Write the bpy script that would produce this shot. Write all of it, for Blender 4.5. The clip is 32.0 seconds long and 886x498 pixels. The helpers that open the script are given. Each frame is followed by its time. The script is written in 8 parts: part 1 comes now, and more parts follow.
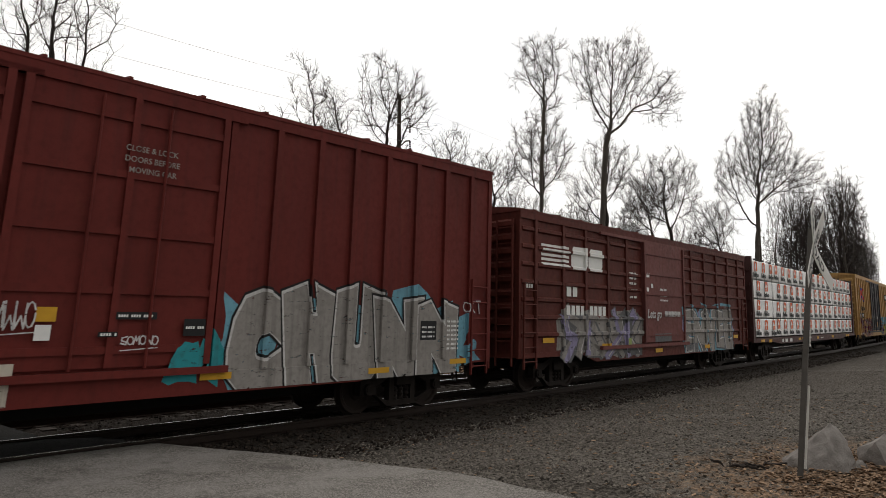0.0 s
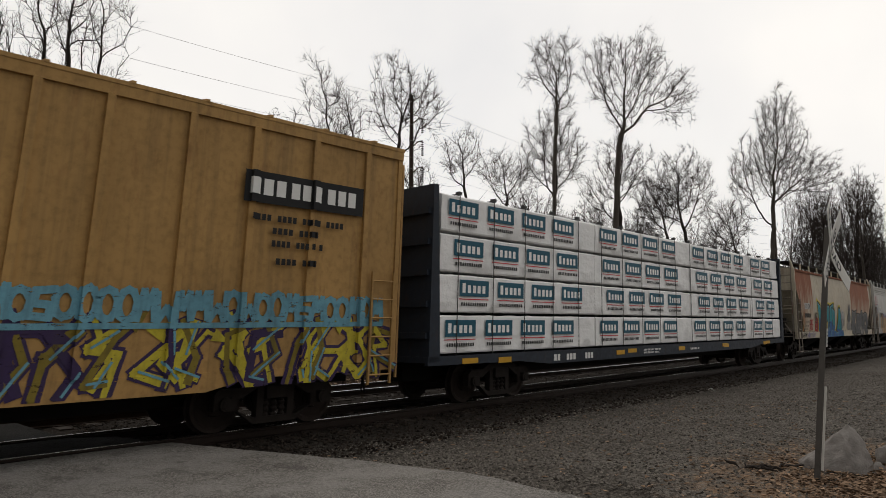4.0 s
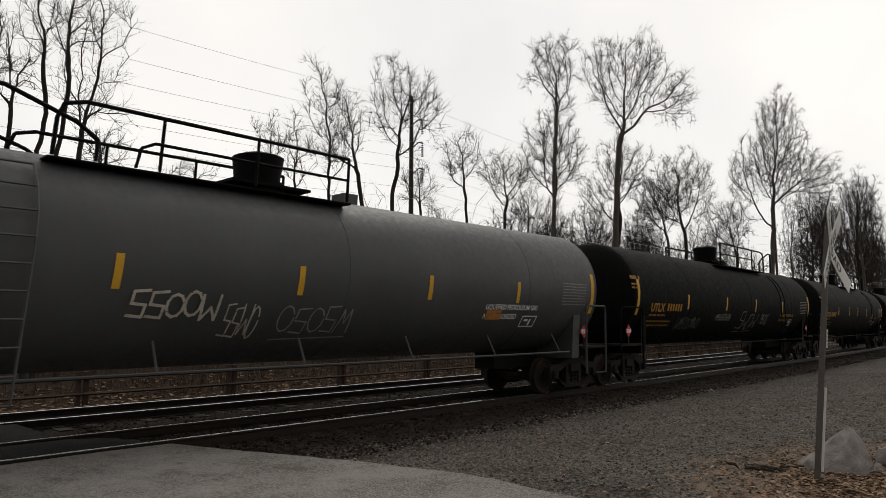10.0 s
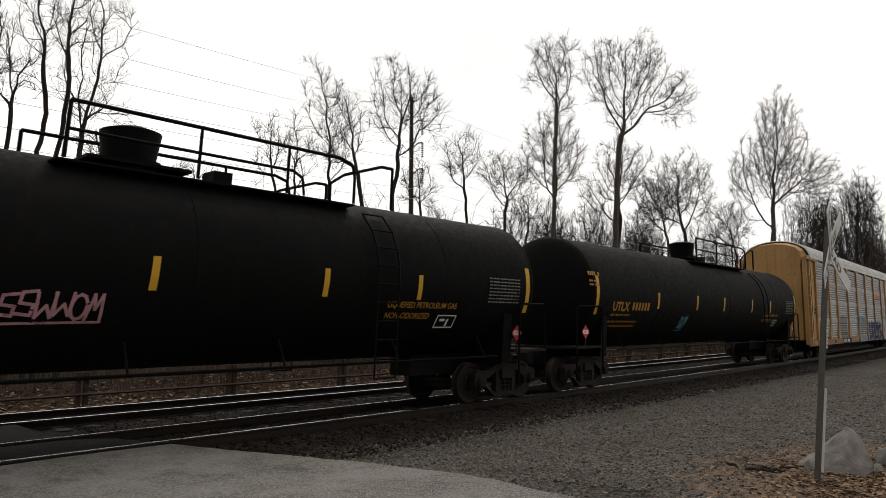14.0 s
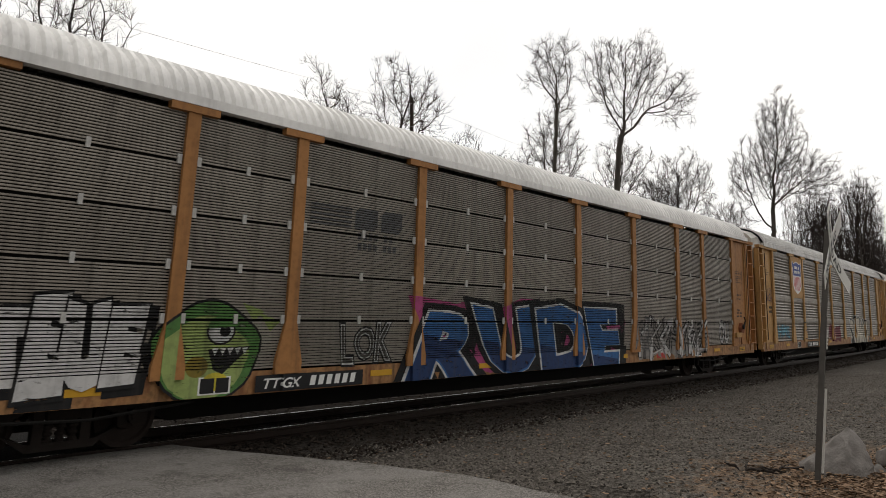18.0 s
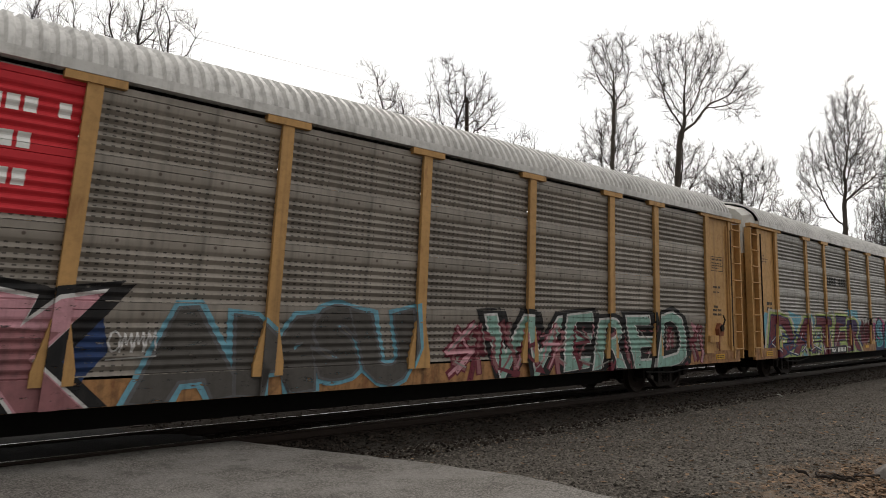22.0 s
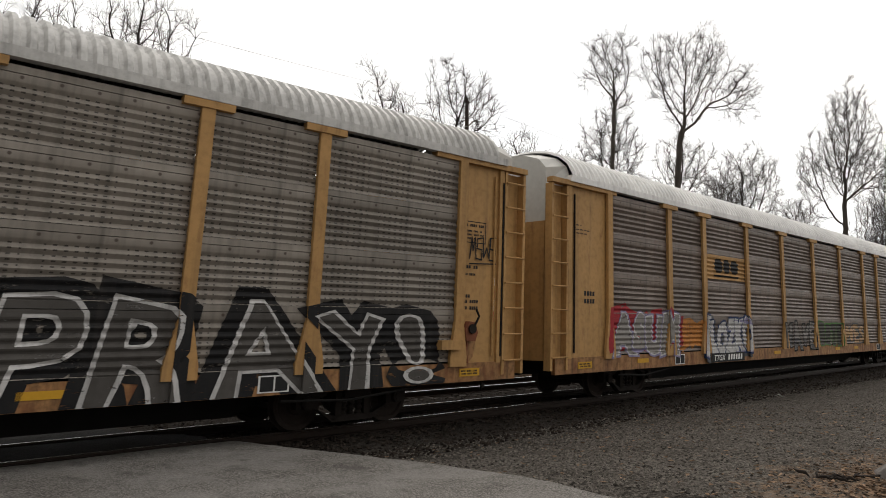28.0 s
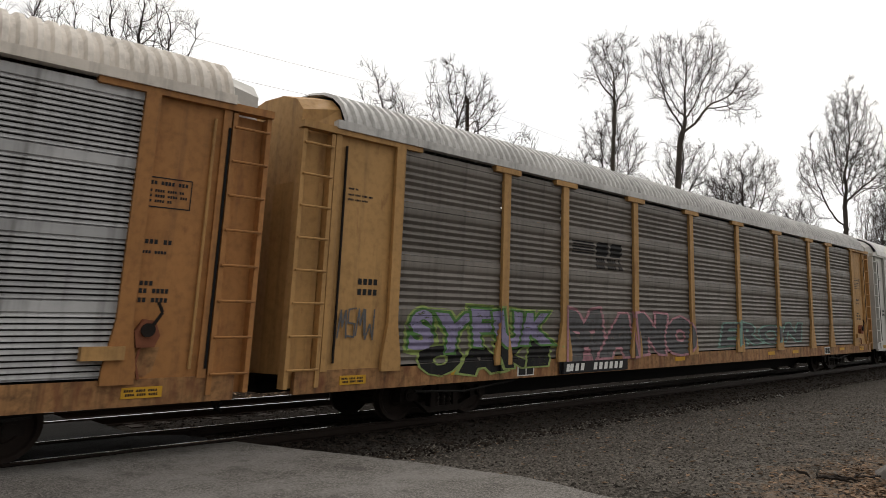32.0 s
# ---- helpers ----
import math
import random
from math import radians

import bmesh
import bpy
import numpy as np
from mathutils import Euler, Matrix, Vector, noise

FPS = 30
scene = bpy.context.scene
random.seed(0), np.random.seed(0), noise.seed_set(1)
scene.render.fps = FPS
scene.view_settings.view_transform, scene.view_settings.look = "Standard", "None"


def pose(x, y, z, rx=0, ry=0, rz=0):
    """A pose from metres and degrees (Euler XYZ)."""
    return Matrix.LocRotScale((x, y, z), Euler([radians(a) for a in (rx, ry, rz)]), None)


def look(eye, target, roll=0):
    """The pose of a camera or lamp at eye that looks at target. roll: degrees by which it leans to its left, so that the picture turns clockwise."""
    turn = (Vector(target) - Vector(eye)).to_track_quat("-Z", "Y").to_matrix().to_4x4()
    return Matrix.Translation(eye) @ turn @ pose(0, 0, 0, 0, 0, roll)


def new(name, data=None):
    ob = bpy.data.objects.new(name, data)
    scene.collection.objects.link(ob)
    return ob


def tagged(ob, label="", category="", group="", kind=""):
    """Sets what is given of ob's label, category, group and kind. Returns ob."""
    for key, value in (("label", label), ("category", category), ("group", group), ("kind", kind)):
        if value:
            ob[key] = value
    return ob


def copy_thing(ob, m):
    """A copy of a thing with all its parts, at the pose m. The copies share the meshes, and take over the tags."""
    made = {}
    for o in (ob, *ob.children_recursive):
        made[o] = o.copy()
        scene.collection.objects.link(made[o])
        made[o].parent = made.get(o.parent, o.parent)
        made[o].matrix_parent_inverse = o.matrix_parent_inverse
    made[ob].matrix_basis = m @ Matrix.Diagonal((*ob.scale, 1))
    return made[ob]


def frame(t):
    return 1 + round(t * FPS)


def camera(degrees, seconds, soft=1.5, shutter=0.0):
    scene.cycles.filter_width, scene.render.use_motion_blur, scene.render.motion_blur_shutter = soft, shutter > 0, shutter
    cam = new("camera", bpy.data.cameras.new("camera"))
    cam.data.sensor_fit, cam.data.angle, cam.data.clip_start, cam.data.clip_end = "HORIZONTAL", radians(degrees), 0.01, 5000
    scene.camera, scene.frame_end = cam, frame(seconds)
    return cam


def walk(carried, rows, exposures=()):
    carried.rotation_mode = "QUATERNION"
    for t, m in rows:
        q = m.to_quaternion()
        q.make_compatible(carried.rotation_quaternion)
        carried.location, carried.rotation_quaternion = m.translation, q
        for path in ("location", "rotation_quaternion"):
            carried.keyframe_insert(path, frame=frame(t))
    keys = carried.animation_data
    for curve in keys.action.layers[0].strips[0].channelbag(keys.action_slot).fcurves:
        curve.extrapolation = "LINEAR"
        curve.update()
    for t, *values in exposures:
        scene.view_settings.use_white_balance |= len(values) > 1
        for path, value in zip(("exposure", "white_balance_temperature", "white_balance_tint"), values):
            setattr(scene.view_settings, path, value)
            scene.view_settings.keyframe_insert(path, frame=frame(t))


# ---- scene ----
# ---------------------------------------------------------------- camera
EYE = (0.0, 0.0, 1.64)
TURNS = [(0, 42.71, 6.32, -0.23), (1, 42.69, 6.33, -0.24), (1.5, 42.74, 6.34, -0.25), (2, 42.82, 6.34, -0.25), (2.5, 42.94, 6.35, -0.24),
         (3, 43.49, 6.34, -0.22), (3.5, 43.78, 6.35, -0.24), (5.5, 43.77, 6.35, -0.24), (9, 43.77, 6.42, -0.24), (14.5, 43.77, 6.48, -0.23),
         (18, 43.78, 6.53, -0.22), (18.5, 43.83, 6.53, -0.21), (19, 44.47, 6.55, -0.2), (19.5, 46.82, 6.56, -0.15), (20, 48.26, 6.55, -0.08),
         (20.5, 48.49, 6.54, -0.04), (21, 48.47, 6.54, -0.02), (25, 48.47, 6.54, -0.02), (32, 48.51, 6.6, -0.04)]


def aim(turn, tilt, roll):
    a, b = radians(turn), radians(tilt)
    way = Vector((math.cos(a) * math.cos(b), math.sin(a) * math.cos(b), math.sin(b)))
    return look(EYE, Vector(EYE) + way, roll)


cam = camera(65.7, 32.0, soft=0.65, shutter=0.96)
# the sensor is read line by line from the top, each line for a short moment
scene.cycles.rolling_shutter_type, scene.cycles.rolling_shutter_duration = "TOP", 0.03
# the film camera's automatic exposure: seconds and stops
LIGHT = [(0, 0.06), (1, 0.14), (2, -0.14), (3, -0.3), (3.6, -0.28), (6, -0.14), (9, -0.22), (12, -0.15), (14, 0.0), (18, 0.0), (19, 0.08), (20, 0.15), (22, 0.16), (24, 0.1), (28, 0.14), (32, 0.08)]
walk(cam, [(t, aim(a, b, c)) for t, a, b, c in TURNS], [(t, v, 6900, 10) for t, v in LIGHT])

# ---------------------------------------------------------------- light
SUN_UP, SUN_ROUND = 48, 35
world = bpy.data.worlds.new("overcast")
scene.world = world
world.use_nodes = True
wn, wl = world.node_tree.nodes, world.node_tree.links
wn.clear()
w_out = wn.new("ShaderNodeOutputWorld")
w_bg = wn.new("ShaderNodeBackground")
w_sky = wn.new("ShaderNodeTexSky")
w_sky.sky_type, w_sky.sun_disc = "NISHITA", False
w_sky.sun_elevation, w_sky.sun_rotation = radians(SUN_UP), radians(90 - SUN_ROUND)
w_mul = wn.new("ShaderNodeMixRGB")
w_mul.blend_type, w_mul.inputs[0].default_value = "MULTIPLY", 1.0
w_mul.inputs[2].default_value = (0.1, 0.1, 0.1, 1)
w_noise = wn.new("ShaderNodeTexNoise")
w_noise.inputs["Scale"].default_value, w_noise.inputs["Detail"].default_value = 2.2, 5
w_coord = wn.new("ShaderNodeTexCoord")
w_ramp = wn.new("ShaderNodeValToRGB")
w_ramp.color_ramp.elements[0].position, w_ramp.color_ramp.elements[0].color = 0.25, (0.86, 0.88, 0.92, 1)
w_ramp.color_ramp.elements[1].position, w_ramp.color_ramp.elements[1].color = 0.7, (1.1, 1.09, 1.08, 1)
w_mix = wn.new("ShaderNodeMixRGB")
w_mix.inputs[0].default_value = 0.92
wl.new(w_coord.outputs["Generated"], w_noise.inputs["Vector"])
wl.new(w_noise.outputs["Fac"], w_ramp.inputs["Fac"])
wl.new(w_sky.outputs["Color"], w_mul.inputs[1])
wl.new(w_mul.outputs["Color"], w_mix.inputs[1])
wl.new(w_ramp.outputs["Color"], w_mix.inputs[2])
wl.new(w_mix.outputs["Color"], w_bg.inputs["Color"])
wl.new(w_bg.outputs["Background"], w_out.inputs["Surface"])
w_sun = (math.cos(radians(SUN_UP)) * math.cos(radians(SUN_ROUND)), math.cos(radians(SUN_UP)) * math.sin(radians(SUN_ROUND)), math.sin(radians(SUN_UP)))
w_dot = wn.new("ShaderNodeVectorMath")
w_dot.operation = "DOT_PRODUCT"
w_dot.inputs[1].default_value = w_sun
w_glow = wn.new("ShaderNodeMapRange")
w_glow.interpolation_type = "SMOOTHSTEP"
for k, val in (("From Min", -0.6), ("From Max", 0.75), ("To Min", 0.3), ("To Max", 1.12)):
    w_glow.inputs[k].default_value = val
wl.new(w_coord.outputs["Generated"], w_dot.inputs[0])
wl.new(w_dot.outputs["Value"], w_glow.inputs["Value"])
wl.new(w_glow.outputs["Result"], w_bg.inputs["Strength"])
sun = new("sun", bpy.data.lights.new("sun", "SUN"))
sun.data.energy, sun.data.angle, sun.data.color = 0.7, radians(25), (1.0, 0.97, 0.93)
sun.matrix_basis = look((0, 0, 60), (-60 * math.cos(radians(SUN_ROUND)) / math.tan(radians(SUN_UP)),
                                      -60 * math.sin(radians(SUN_ROUND)) / math.tan(radians(SUN_UP)), 0))
scene.view_settings.exposure = 0.0

# ---------------------------------------------------------------- line of the near track
GAP, BEND, S0, S1 = 10.82, 0.0012, -30.0, 120.0

# ---------------------------------------------------------------- materials


class Mat:
    """A node material under construction."""

    def __init__(self, name, rough=0.6, metal=0.0, spec=0.4):
        self.m = bpy.data.materials.new(name)
        self.m.use_nodes = True
        self.n, self.l = self.m.node_tree.nodes, self.m.node_tree.links
        self.b = self.n["Principled BSDF"]
        self.b.inputs["Roughness"].default_value = rough
        self.b.inputs["Metallic"].default_value = metal
        self.b.inputs["Specular IOR Level"].default_value = spec
        self.co = self.n.new("ShaderNodeTexCoord").outputs["Object"]

    def noise(self, scale, stretch=(1, 1, 1), detail=4.0, rough=0.6):
        mp = self.n.new("ShaderNodeMapping")
        mp.inputs["Scale"].default_value = stretch
        t = self.n.new("ShaderNodeTexNoise")
        t.inputs["Scale"].default_value, t.inputs["Detail"].default_value, t.inputs["Roughness"].default_value = scale, detail, rough
        self.l.new(self.co, mp.inputs["Vector"])
        self.l.new(mp.outputs["Vector"], t.inputs["Vector"])
        return t.outputs["Fac"]

    def step(self, fac, lo, hi, a=0.0, b=1.0):
        r = self.n.new("ShaderNodeMapRange")
        r.inputs["From Min"].default_value, r.inputs["From Max"].default_value = lo, hi
        r.inputs["To Min"].default_value, r.inputs["To Max"].default_value = a, b
        self.l.new(fac, r.inputs["Value"])
        return r.outputs["Result"]

    def mix(self, fac, a, b, how="MIX"):
        x = self.n.new("ShaderNodeMixRGB")
        x.blend_type = how
        for sock, val in zip(x.inputs, (fac, a, b)):
            if isinstance(val, (int, float)):
                sock.default_value = val
            elif isinstance(val, tuple):
                sock.default_value = (*val[:3], 1)
            else:
                self.l.new(val, sock)
        return x.outputs["Color"]

    def math(self, op, a, b=0.0):
        x = self.n.new("ShaderNodeMath")
        x.operation = op
        for sock, val in zip(x.inputs, (a, b)):
            if isinstance(val, (int, float)):
                sock.default_value = val
            else:
                self.l.new(val, sock)
        return x.outputs[0]

    def axis(self, i):
        x = self.n.new("ShaderNodeSeparateXYZ")
        self.l.new(self.co, x.inputs[0])
        return x.outputs[i]

    def rand(self):
        return self.n.new("ShaderNodeObjectInfo").outputs["Random"]

    def color(self, c):
        if isinstance(c, tuple):
            self.b.inputs["Base Color"].default_value = (*c, 1)
        else:
            self.l.new(c, self.b.inputs["Base Color"])

    def bump(self, h, strength=0.3, dist=0.02):
        x = self.n.new("ShaderNodeBump")
        x.inputs["Strength"].default_value, x.inputs["Distance"].default_value = strength, dist
        self.l.new(h, x.inputs["Height"])
        self.l.new(x.outputs["Normal"], self.b.inputs["Normal"])


def shade(c, k):
    return tuple(min(1.0, v * k) for v in c)


def paint(name, col, dirt=0.4, streak=0.35, rust=0.1, rough=0.6, dirt_col=(0.04, 0.034, 0.029), rust_col=(0.16, 0.06, 0.028), vary=0.0, spec=0.22, gaps=0.0):
    """Weathered paint: cloudy fading, vertical run-down streaks, specks of rust, fine relief."""
    m = Mat(name, rough, spec=spec)
    big = m.noise(0.6, detail=5)
    fine = m.noise(9, detail=4)
    run = m.noise(2.2, (3.0, 3.0, 0.12), 5)
    c = m.mix(m.step(big, 0.3, 0.7), shade(col, 0.82), shade(col, 1.12))
    if vary:
        c = m.mix(m.step(m.rand(), 0, 1, 0, vary), c, shade(col, 0.55))
    c = m.mix(m.step(run, 0.5, 0.75, 0, streak), c, dirt_col)
    c = m.mix(m.step(fine, 0.45, 0.8, 0, dirt), c, dirt_col)
    if rust:
        c = m.mix(m.step(m.noise(3.5, (1.5, 1.5, 0.5), 6), 0.62 - rust * 0.2, 0.72, 0, min(1, rust * 2.5)), c, rust_col)
    m.color(c)
    if gaps:
        # thin and dry strokes let the sheet below show through
        a = m.step(m.noise(7.0, (0.6, 1, 2.2), 6, 0.72), 0.3 + 0.14 * gaps, 0.36 + 0.14 * gaps)
        m.l.new(a, m.b.inputs["Alpha"])
    m.l.new(m.step(fine, 0.3, 0.7, rough - 0.1, rough + 0.15), m.b.inputs["Roughness"])
    m.bump(fine, 0.12, 0.01)
    return m.m


def plain(name, col, rough=0.6, metal=0.0, var=0.25, scale=6.0, bump=0.15, spec=0.15):
    m = Mat(name, rough, metal, spec)
    m.color(m.mix(m.noise(scale), shade(col, 1 - var), shade(col, 1 + var)))
    if bump:
        m.bump(m.noise(scale * 5), bump, 0.01)
    return m.m


def ground_mat():
    """Grey crushed stone, dark oily ballast along the tracks, brown leafy dirt in patches."""
    m = Mat("gravel_ground", 0.95, spec=0.04)
    vor = m.n.new("ShaderNodeTexVoronoi")
    vor.inputs["Scale"].default_value = 30
    m.l.new(m.co, vor.inputs["Vector"])
    fine = m.n.new("ShaderNodeTexVoronoi")
    fine.inputs["Scale"].default_value = 75
    m.l.new(m.co, fine.inputs["Vector"])
    stones = m.mix(m.step(vor.outputs["Color"], 0.32, 0.68), (0.018, 0.016, 0.014), (0.225, 0.203, 0.178))
    stones = m.mix(0.4, stones, m.mix(m.step(fine.outputs["Color"], 0.25, 0.75), (0.016, 0.015, 0.014), (0.22, 0.2, 0.176)))
    c = m.mix(m.step(m.noise(0.35, detail=5), 0.35, 0.65, 0, 0.35), stones, (0.06, 0.052, 0.045))
    c = m.mix(m.step(m.noise(1.6, (1, 0.5, 1), 6), 0.45, 0.7, 0, 0.5), c, (0.05, 0.043, 0.036))
    x, y = m.axis(0), m.axis(1)
    near = m.math("ADD", m.math("POWER", m.math("MULTIPLY", m.math("SUBTRACT", x, 8.6), 0.34), 2.0), m.math("POWER", m.math("MULTIPLY", m.math("SUBTRACT", y, 1.0), 0.42), 2.0))
    near = m.math("ADD", near, m.step(m.noise(2.6, detail=7, rough=0.7), 0.2, 0.8, -1.0, 1.0))
    dirt = m.mix(m.step(m.noise(26, detail=6, rough=0.75), 0.3, 0.7), (0.085, 0.057, 0.04), (0.42, 0.285, 0.19))
    c = m.mix(m.step(near, 0.3, 1.4, 0.9, 0), c, dirt)
    litter = m.mix(m.noise(7, detail=7), (0.02, 0.014, 0.01), (0.075, 0.05, 0.034))
    c = m.mix(m.step(m.math("ADD", y, m.step(m.noise(0.8, detail=5), 0.2, 0.8, -1.2, 1.2)), 17.0, 17.8), c, litter)
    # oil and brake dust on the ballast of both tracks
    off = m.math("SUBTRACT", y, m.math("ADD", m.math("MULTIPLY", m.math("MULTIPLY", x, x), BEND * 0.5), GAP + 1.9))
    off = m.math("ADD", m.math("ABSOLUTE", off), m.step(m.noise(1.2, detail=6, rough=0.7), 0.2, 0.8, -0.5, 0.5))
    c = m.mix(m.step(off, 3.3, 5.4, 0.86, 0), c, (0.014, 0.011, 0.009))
    m.color(c)
    m.bump(m.math("ADD", vor.outputs["Distance"], m.math("MULTIPLY", fine.outputs["Distance"], 0.5)), 0.9, 0.04)
    return m.m


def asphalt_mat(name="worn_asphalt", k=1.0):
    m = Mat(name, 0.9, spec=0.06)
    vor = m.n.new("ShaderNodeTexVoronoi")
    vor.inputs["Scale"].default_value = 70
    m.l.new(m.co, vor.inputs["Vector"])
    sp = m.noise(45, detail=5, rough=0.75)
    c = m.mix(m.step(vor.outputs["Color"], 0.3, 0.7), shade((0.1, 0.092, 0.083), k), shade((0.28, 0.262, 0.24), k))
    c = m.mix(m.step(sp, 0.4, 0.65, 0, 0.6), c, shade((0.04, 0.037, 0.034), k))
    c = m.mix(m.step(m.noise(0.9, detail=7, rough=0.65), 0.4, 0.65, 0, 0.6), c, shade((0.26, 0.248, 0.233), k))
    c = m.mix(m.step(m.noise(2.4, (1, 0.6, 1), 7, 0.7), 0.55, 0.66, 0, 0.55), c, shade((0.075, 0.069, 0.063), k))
    crack = m.n.new("ShaderNodeTexVoronoi")
    crack.feature = "DISTANCE_TO_EDGE"
    crack.inputs["Scale"].default_value = 0.8
    warp = m.mix(0.12, m.co, m.noise(3.0, detail=6), "ADD")
    m.l.new(warp, crack.inputs["Vector"])
    c = m.mix(m.step(crack.outputs["Distance"], 0.002, 0.006, 0.25, 0), c, shade((0.03, 0.028, 0.026), k))
    m.color(c)
    m.bump(m.math("ADD", sp, m.math("MULTIPLY", vor.outputs["Distance"], 0.6)), 0.7, 0.015)
    return m.m


def bark_mat(name, a, b):
    m = Mat(name, 0.9, spec=0.1)
    m.color(m.mix(m.noise(5, (1, 1, 0.25), 6), a, b))
    m.bump(m.noise(14, (1, 1, 0.2), 4), 0.5, 0.02)
    return m.m


def wrap_mat():
    """White woven lumber wrap, creased and slightly dusty."""
    m = Mat("white_lumber_wrap", 0.5, spec=0.2)
    fold = m.noise(1.8, (1.0, 1, 1.7), 4, 0.5)
    c = m.mix(m.step(m.noise(0.7, detail=5), 0.3, 0.7), (0.82, 0.815, 0.81), (0.92, 0.915, 0.905))
    c = m.mix(m.step(fold, 0.56, 0.72, 0, 0.3), c, (0.42, 0.41, 0.4))
    m.color(c)
    m.bump(m.math("ADD", fold, m.math("MULTIPLY", m.noise(5, (1.5, 1, 0.8), 3), 0.25)), 0.6, 0.09)
    return m.m


def rack_mat(name, lo, hi, rust=0.0, dots=1.0):
    """Galvanised steel screens: dull zinc, road film, rust runs below the roof edge, rows of vent holes."""
    m = Mat(name, 0.42, 0.15, 0.25)
    c = m.mix(m.step(m.noise(0.5, (1, 1, 1.6), 6), 0.3, 0.72), lo, hi)
    c = m.mix(m.step(m.rand(), 0, 1, 0.0, 0.45), c, shade(lo, 0.75))
    c = m.mix(m.step(m.noise(2.5, (2.5, 2.5, 0.15), 5), 0.48, 0.75, 0, 0.55), c, (0.06, 0.053, 0.047))
    if rust:
        c = m.mix(m.step(m.noise(0.8, (1.4, 1, 0.18), 5), 0.62 - 0.12 * rust, 0.74, 0, 0.75 * rust), c, (0.095, 0.042, 0.028))
    if dots:
        # vent holes in groups of columns, and rusty bolts along the flat seam
        x, z = m.axis(0), m.axis(2)
        column = m.math("MULTIPLY", m.math("LESS_THAN", m.math("PINGPONG", x, 0.06), 0.024), m.math("LESS_THAN", m.math("PINGPONG", x, 0.48), 0.36))
        hole = m.math("MULTIPLY", m.math("MULTIPLY", column, m.math("LESS_THAN", m.math("PINGPONG", z, 0.0338), 0.0105)), m.math("LESS_THAN", z, 0.715))
        c = m.mix(m.math("MULTIPLY", hole, 0.78 * dots), c, (0.012, 0.011, 0.01))
        spot = m.math("ADD", m.math("POWER", m.math("PINGPONG", x, 0.22), 2.0), m.math("POWER", m.math("SUBTRACT", z, 0.79), 2.0))
        c = m.mix(m.step(spot, 0.0002, 0.0009, 0.8, 0), c, (0.045, 0.028, 0.022))
    m.color(c)
    m.l.new(m.step(m.noise(4, detail=5), 0.3, 0.7, 0.32, 0.6), m.b.inputs["Roughness"])
    m.bump(m.noise(12, detail=4), 0.1, 0.01)
    return m.m


def rust_sheet_mat():
    """Rust that covers the upper sheet and runs down in uneven streaks over cream paint."""
    m = Mat("rusted_hopper_sheet", 0.8)
    z = m.axis(2)
    run = m.noise(3.0, (3.0, 3.0, 0.08), 5)
    edge = m.math("ADD", m.math("MULTIPLY", z, 0.55), m.step(run, 0.3, 0.7, -0.55, 0.55))
    rust = m.mix(m.noise(1.2, (2, 2, 0.6), 6), (0.17, 0.05, 0.024), (0.33, 0.125, 0.06))
    cream = m.mix(m.step(m.noise(2.4, (2, 2, 0.3), 5), 0.4, 0.7, 0, 0.6), (0.5, 0.43, 0.33), (0.33, 0.19, 0.12))
    m.color(m.mix(m.step(edge, 0.95, 1.75), cream, rust))
    m.bump(m.noise(14), 0.2, 0.01)
    return m.m


SPRAY = {"silver": (0.3, 0.28, 0.26), "black": (0.012, 0.012, 0.013), "white": (0.62, 0.61, 0.6), "teal": (0.02, 0.27, 0.3), "sky": (0.16, 0.38, 0.48), "blue": (0.035, 0.13, 0.33), "navy": (0.02, 0.045, 0.13), "pink": (0.55, 0.28, 0.32),
         "magenta": (0.42, 0.07, 0.2), "purple": (0.05, 0.03, 0.09), "lilac": (0.3, 0.27, 0.42), "lime": (0.33, 0.42, 0.14), "green": (0.09, 0.22, 0.06), "mint": (0.25, 0.42, 0.36), "yellow": (0.6, 0.5, 0.05), "orange": (0.55, 0.22, 0.05),
         "peach": (0.55, 0.36, 0.2), "red": (0.4, 0.03, 0.04), "grey": (0.13, 0.13, 0.135), "cream": (0.55, 0.5, 0.42), "maroon": (0.16, 0.03, 0.045), "mustard": (0.24, 0.18, 0.03), "umber": (0.2, 0.09, 0.025), "rose": (0.3, 0.13, 0.14), "dusk": (0.09, 0.083, 0.076)}
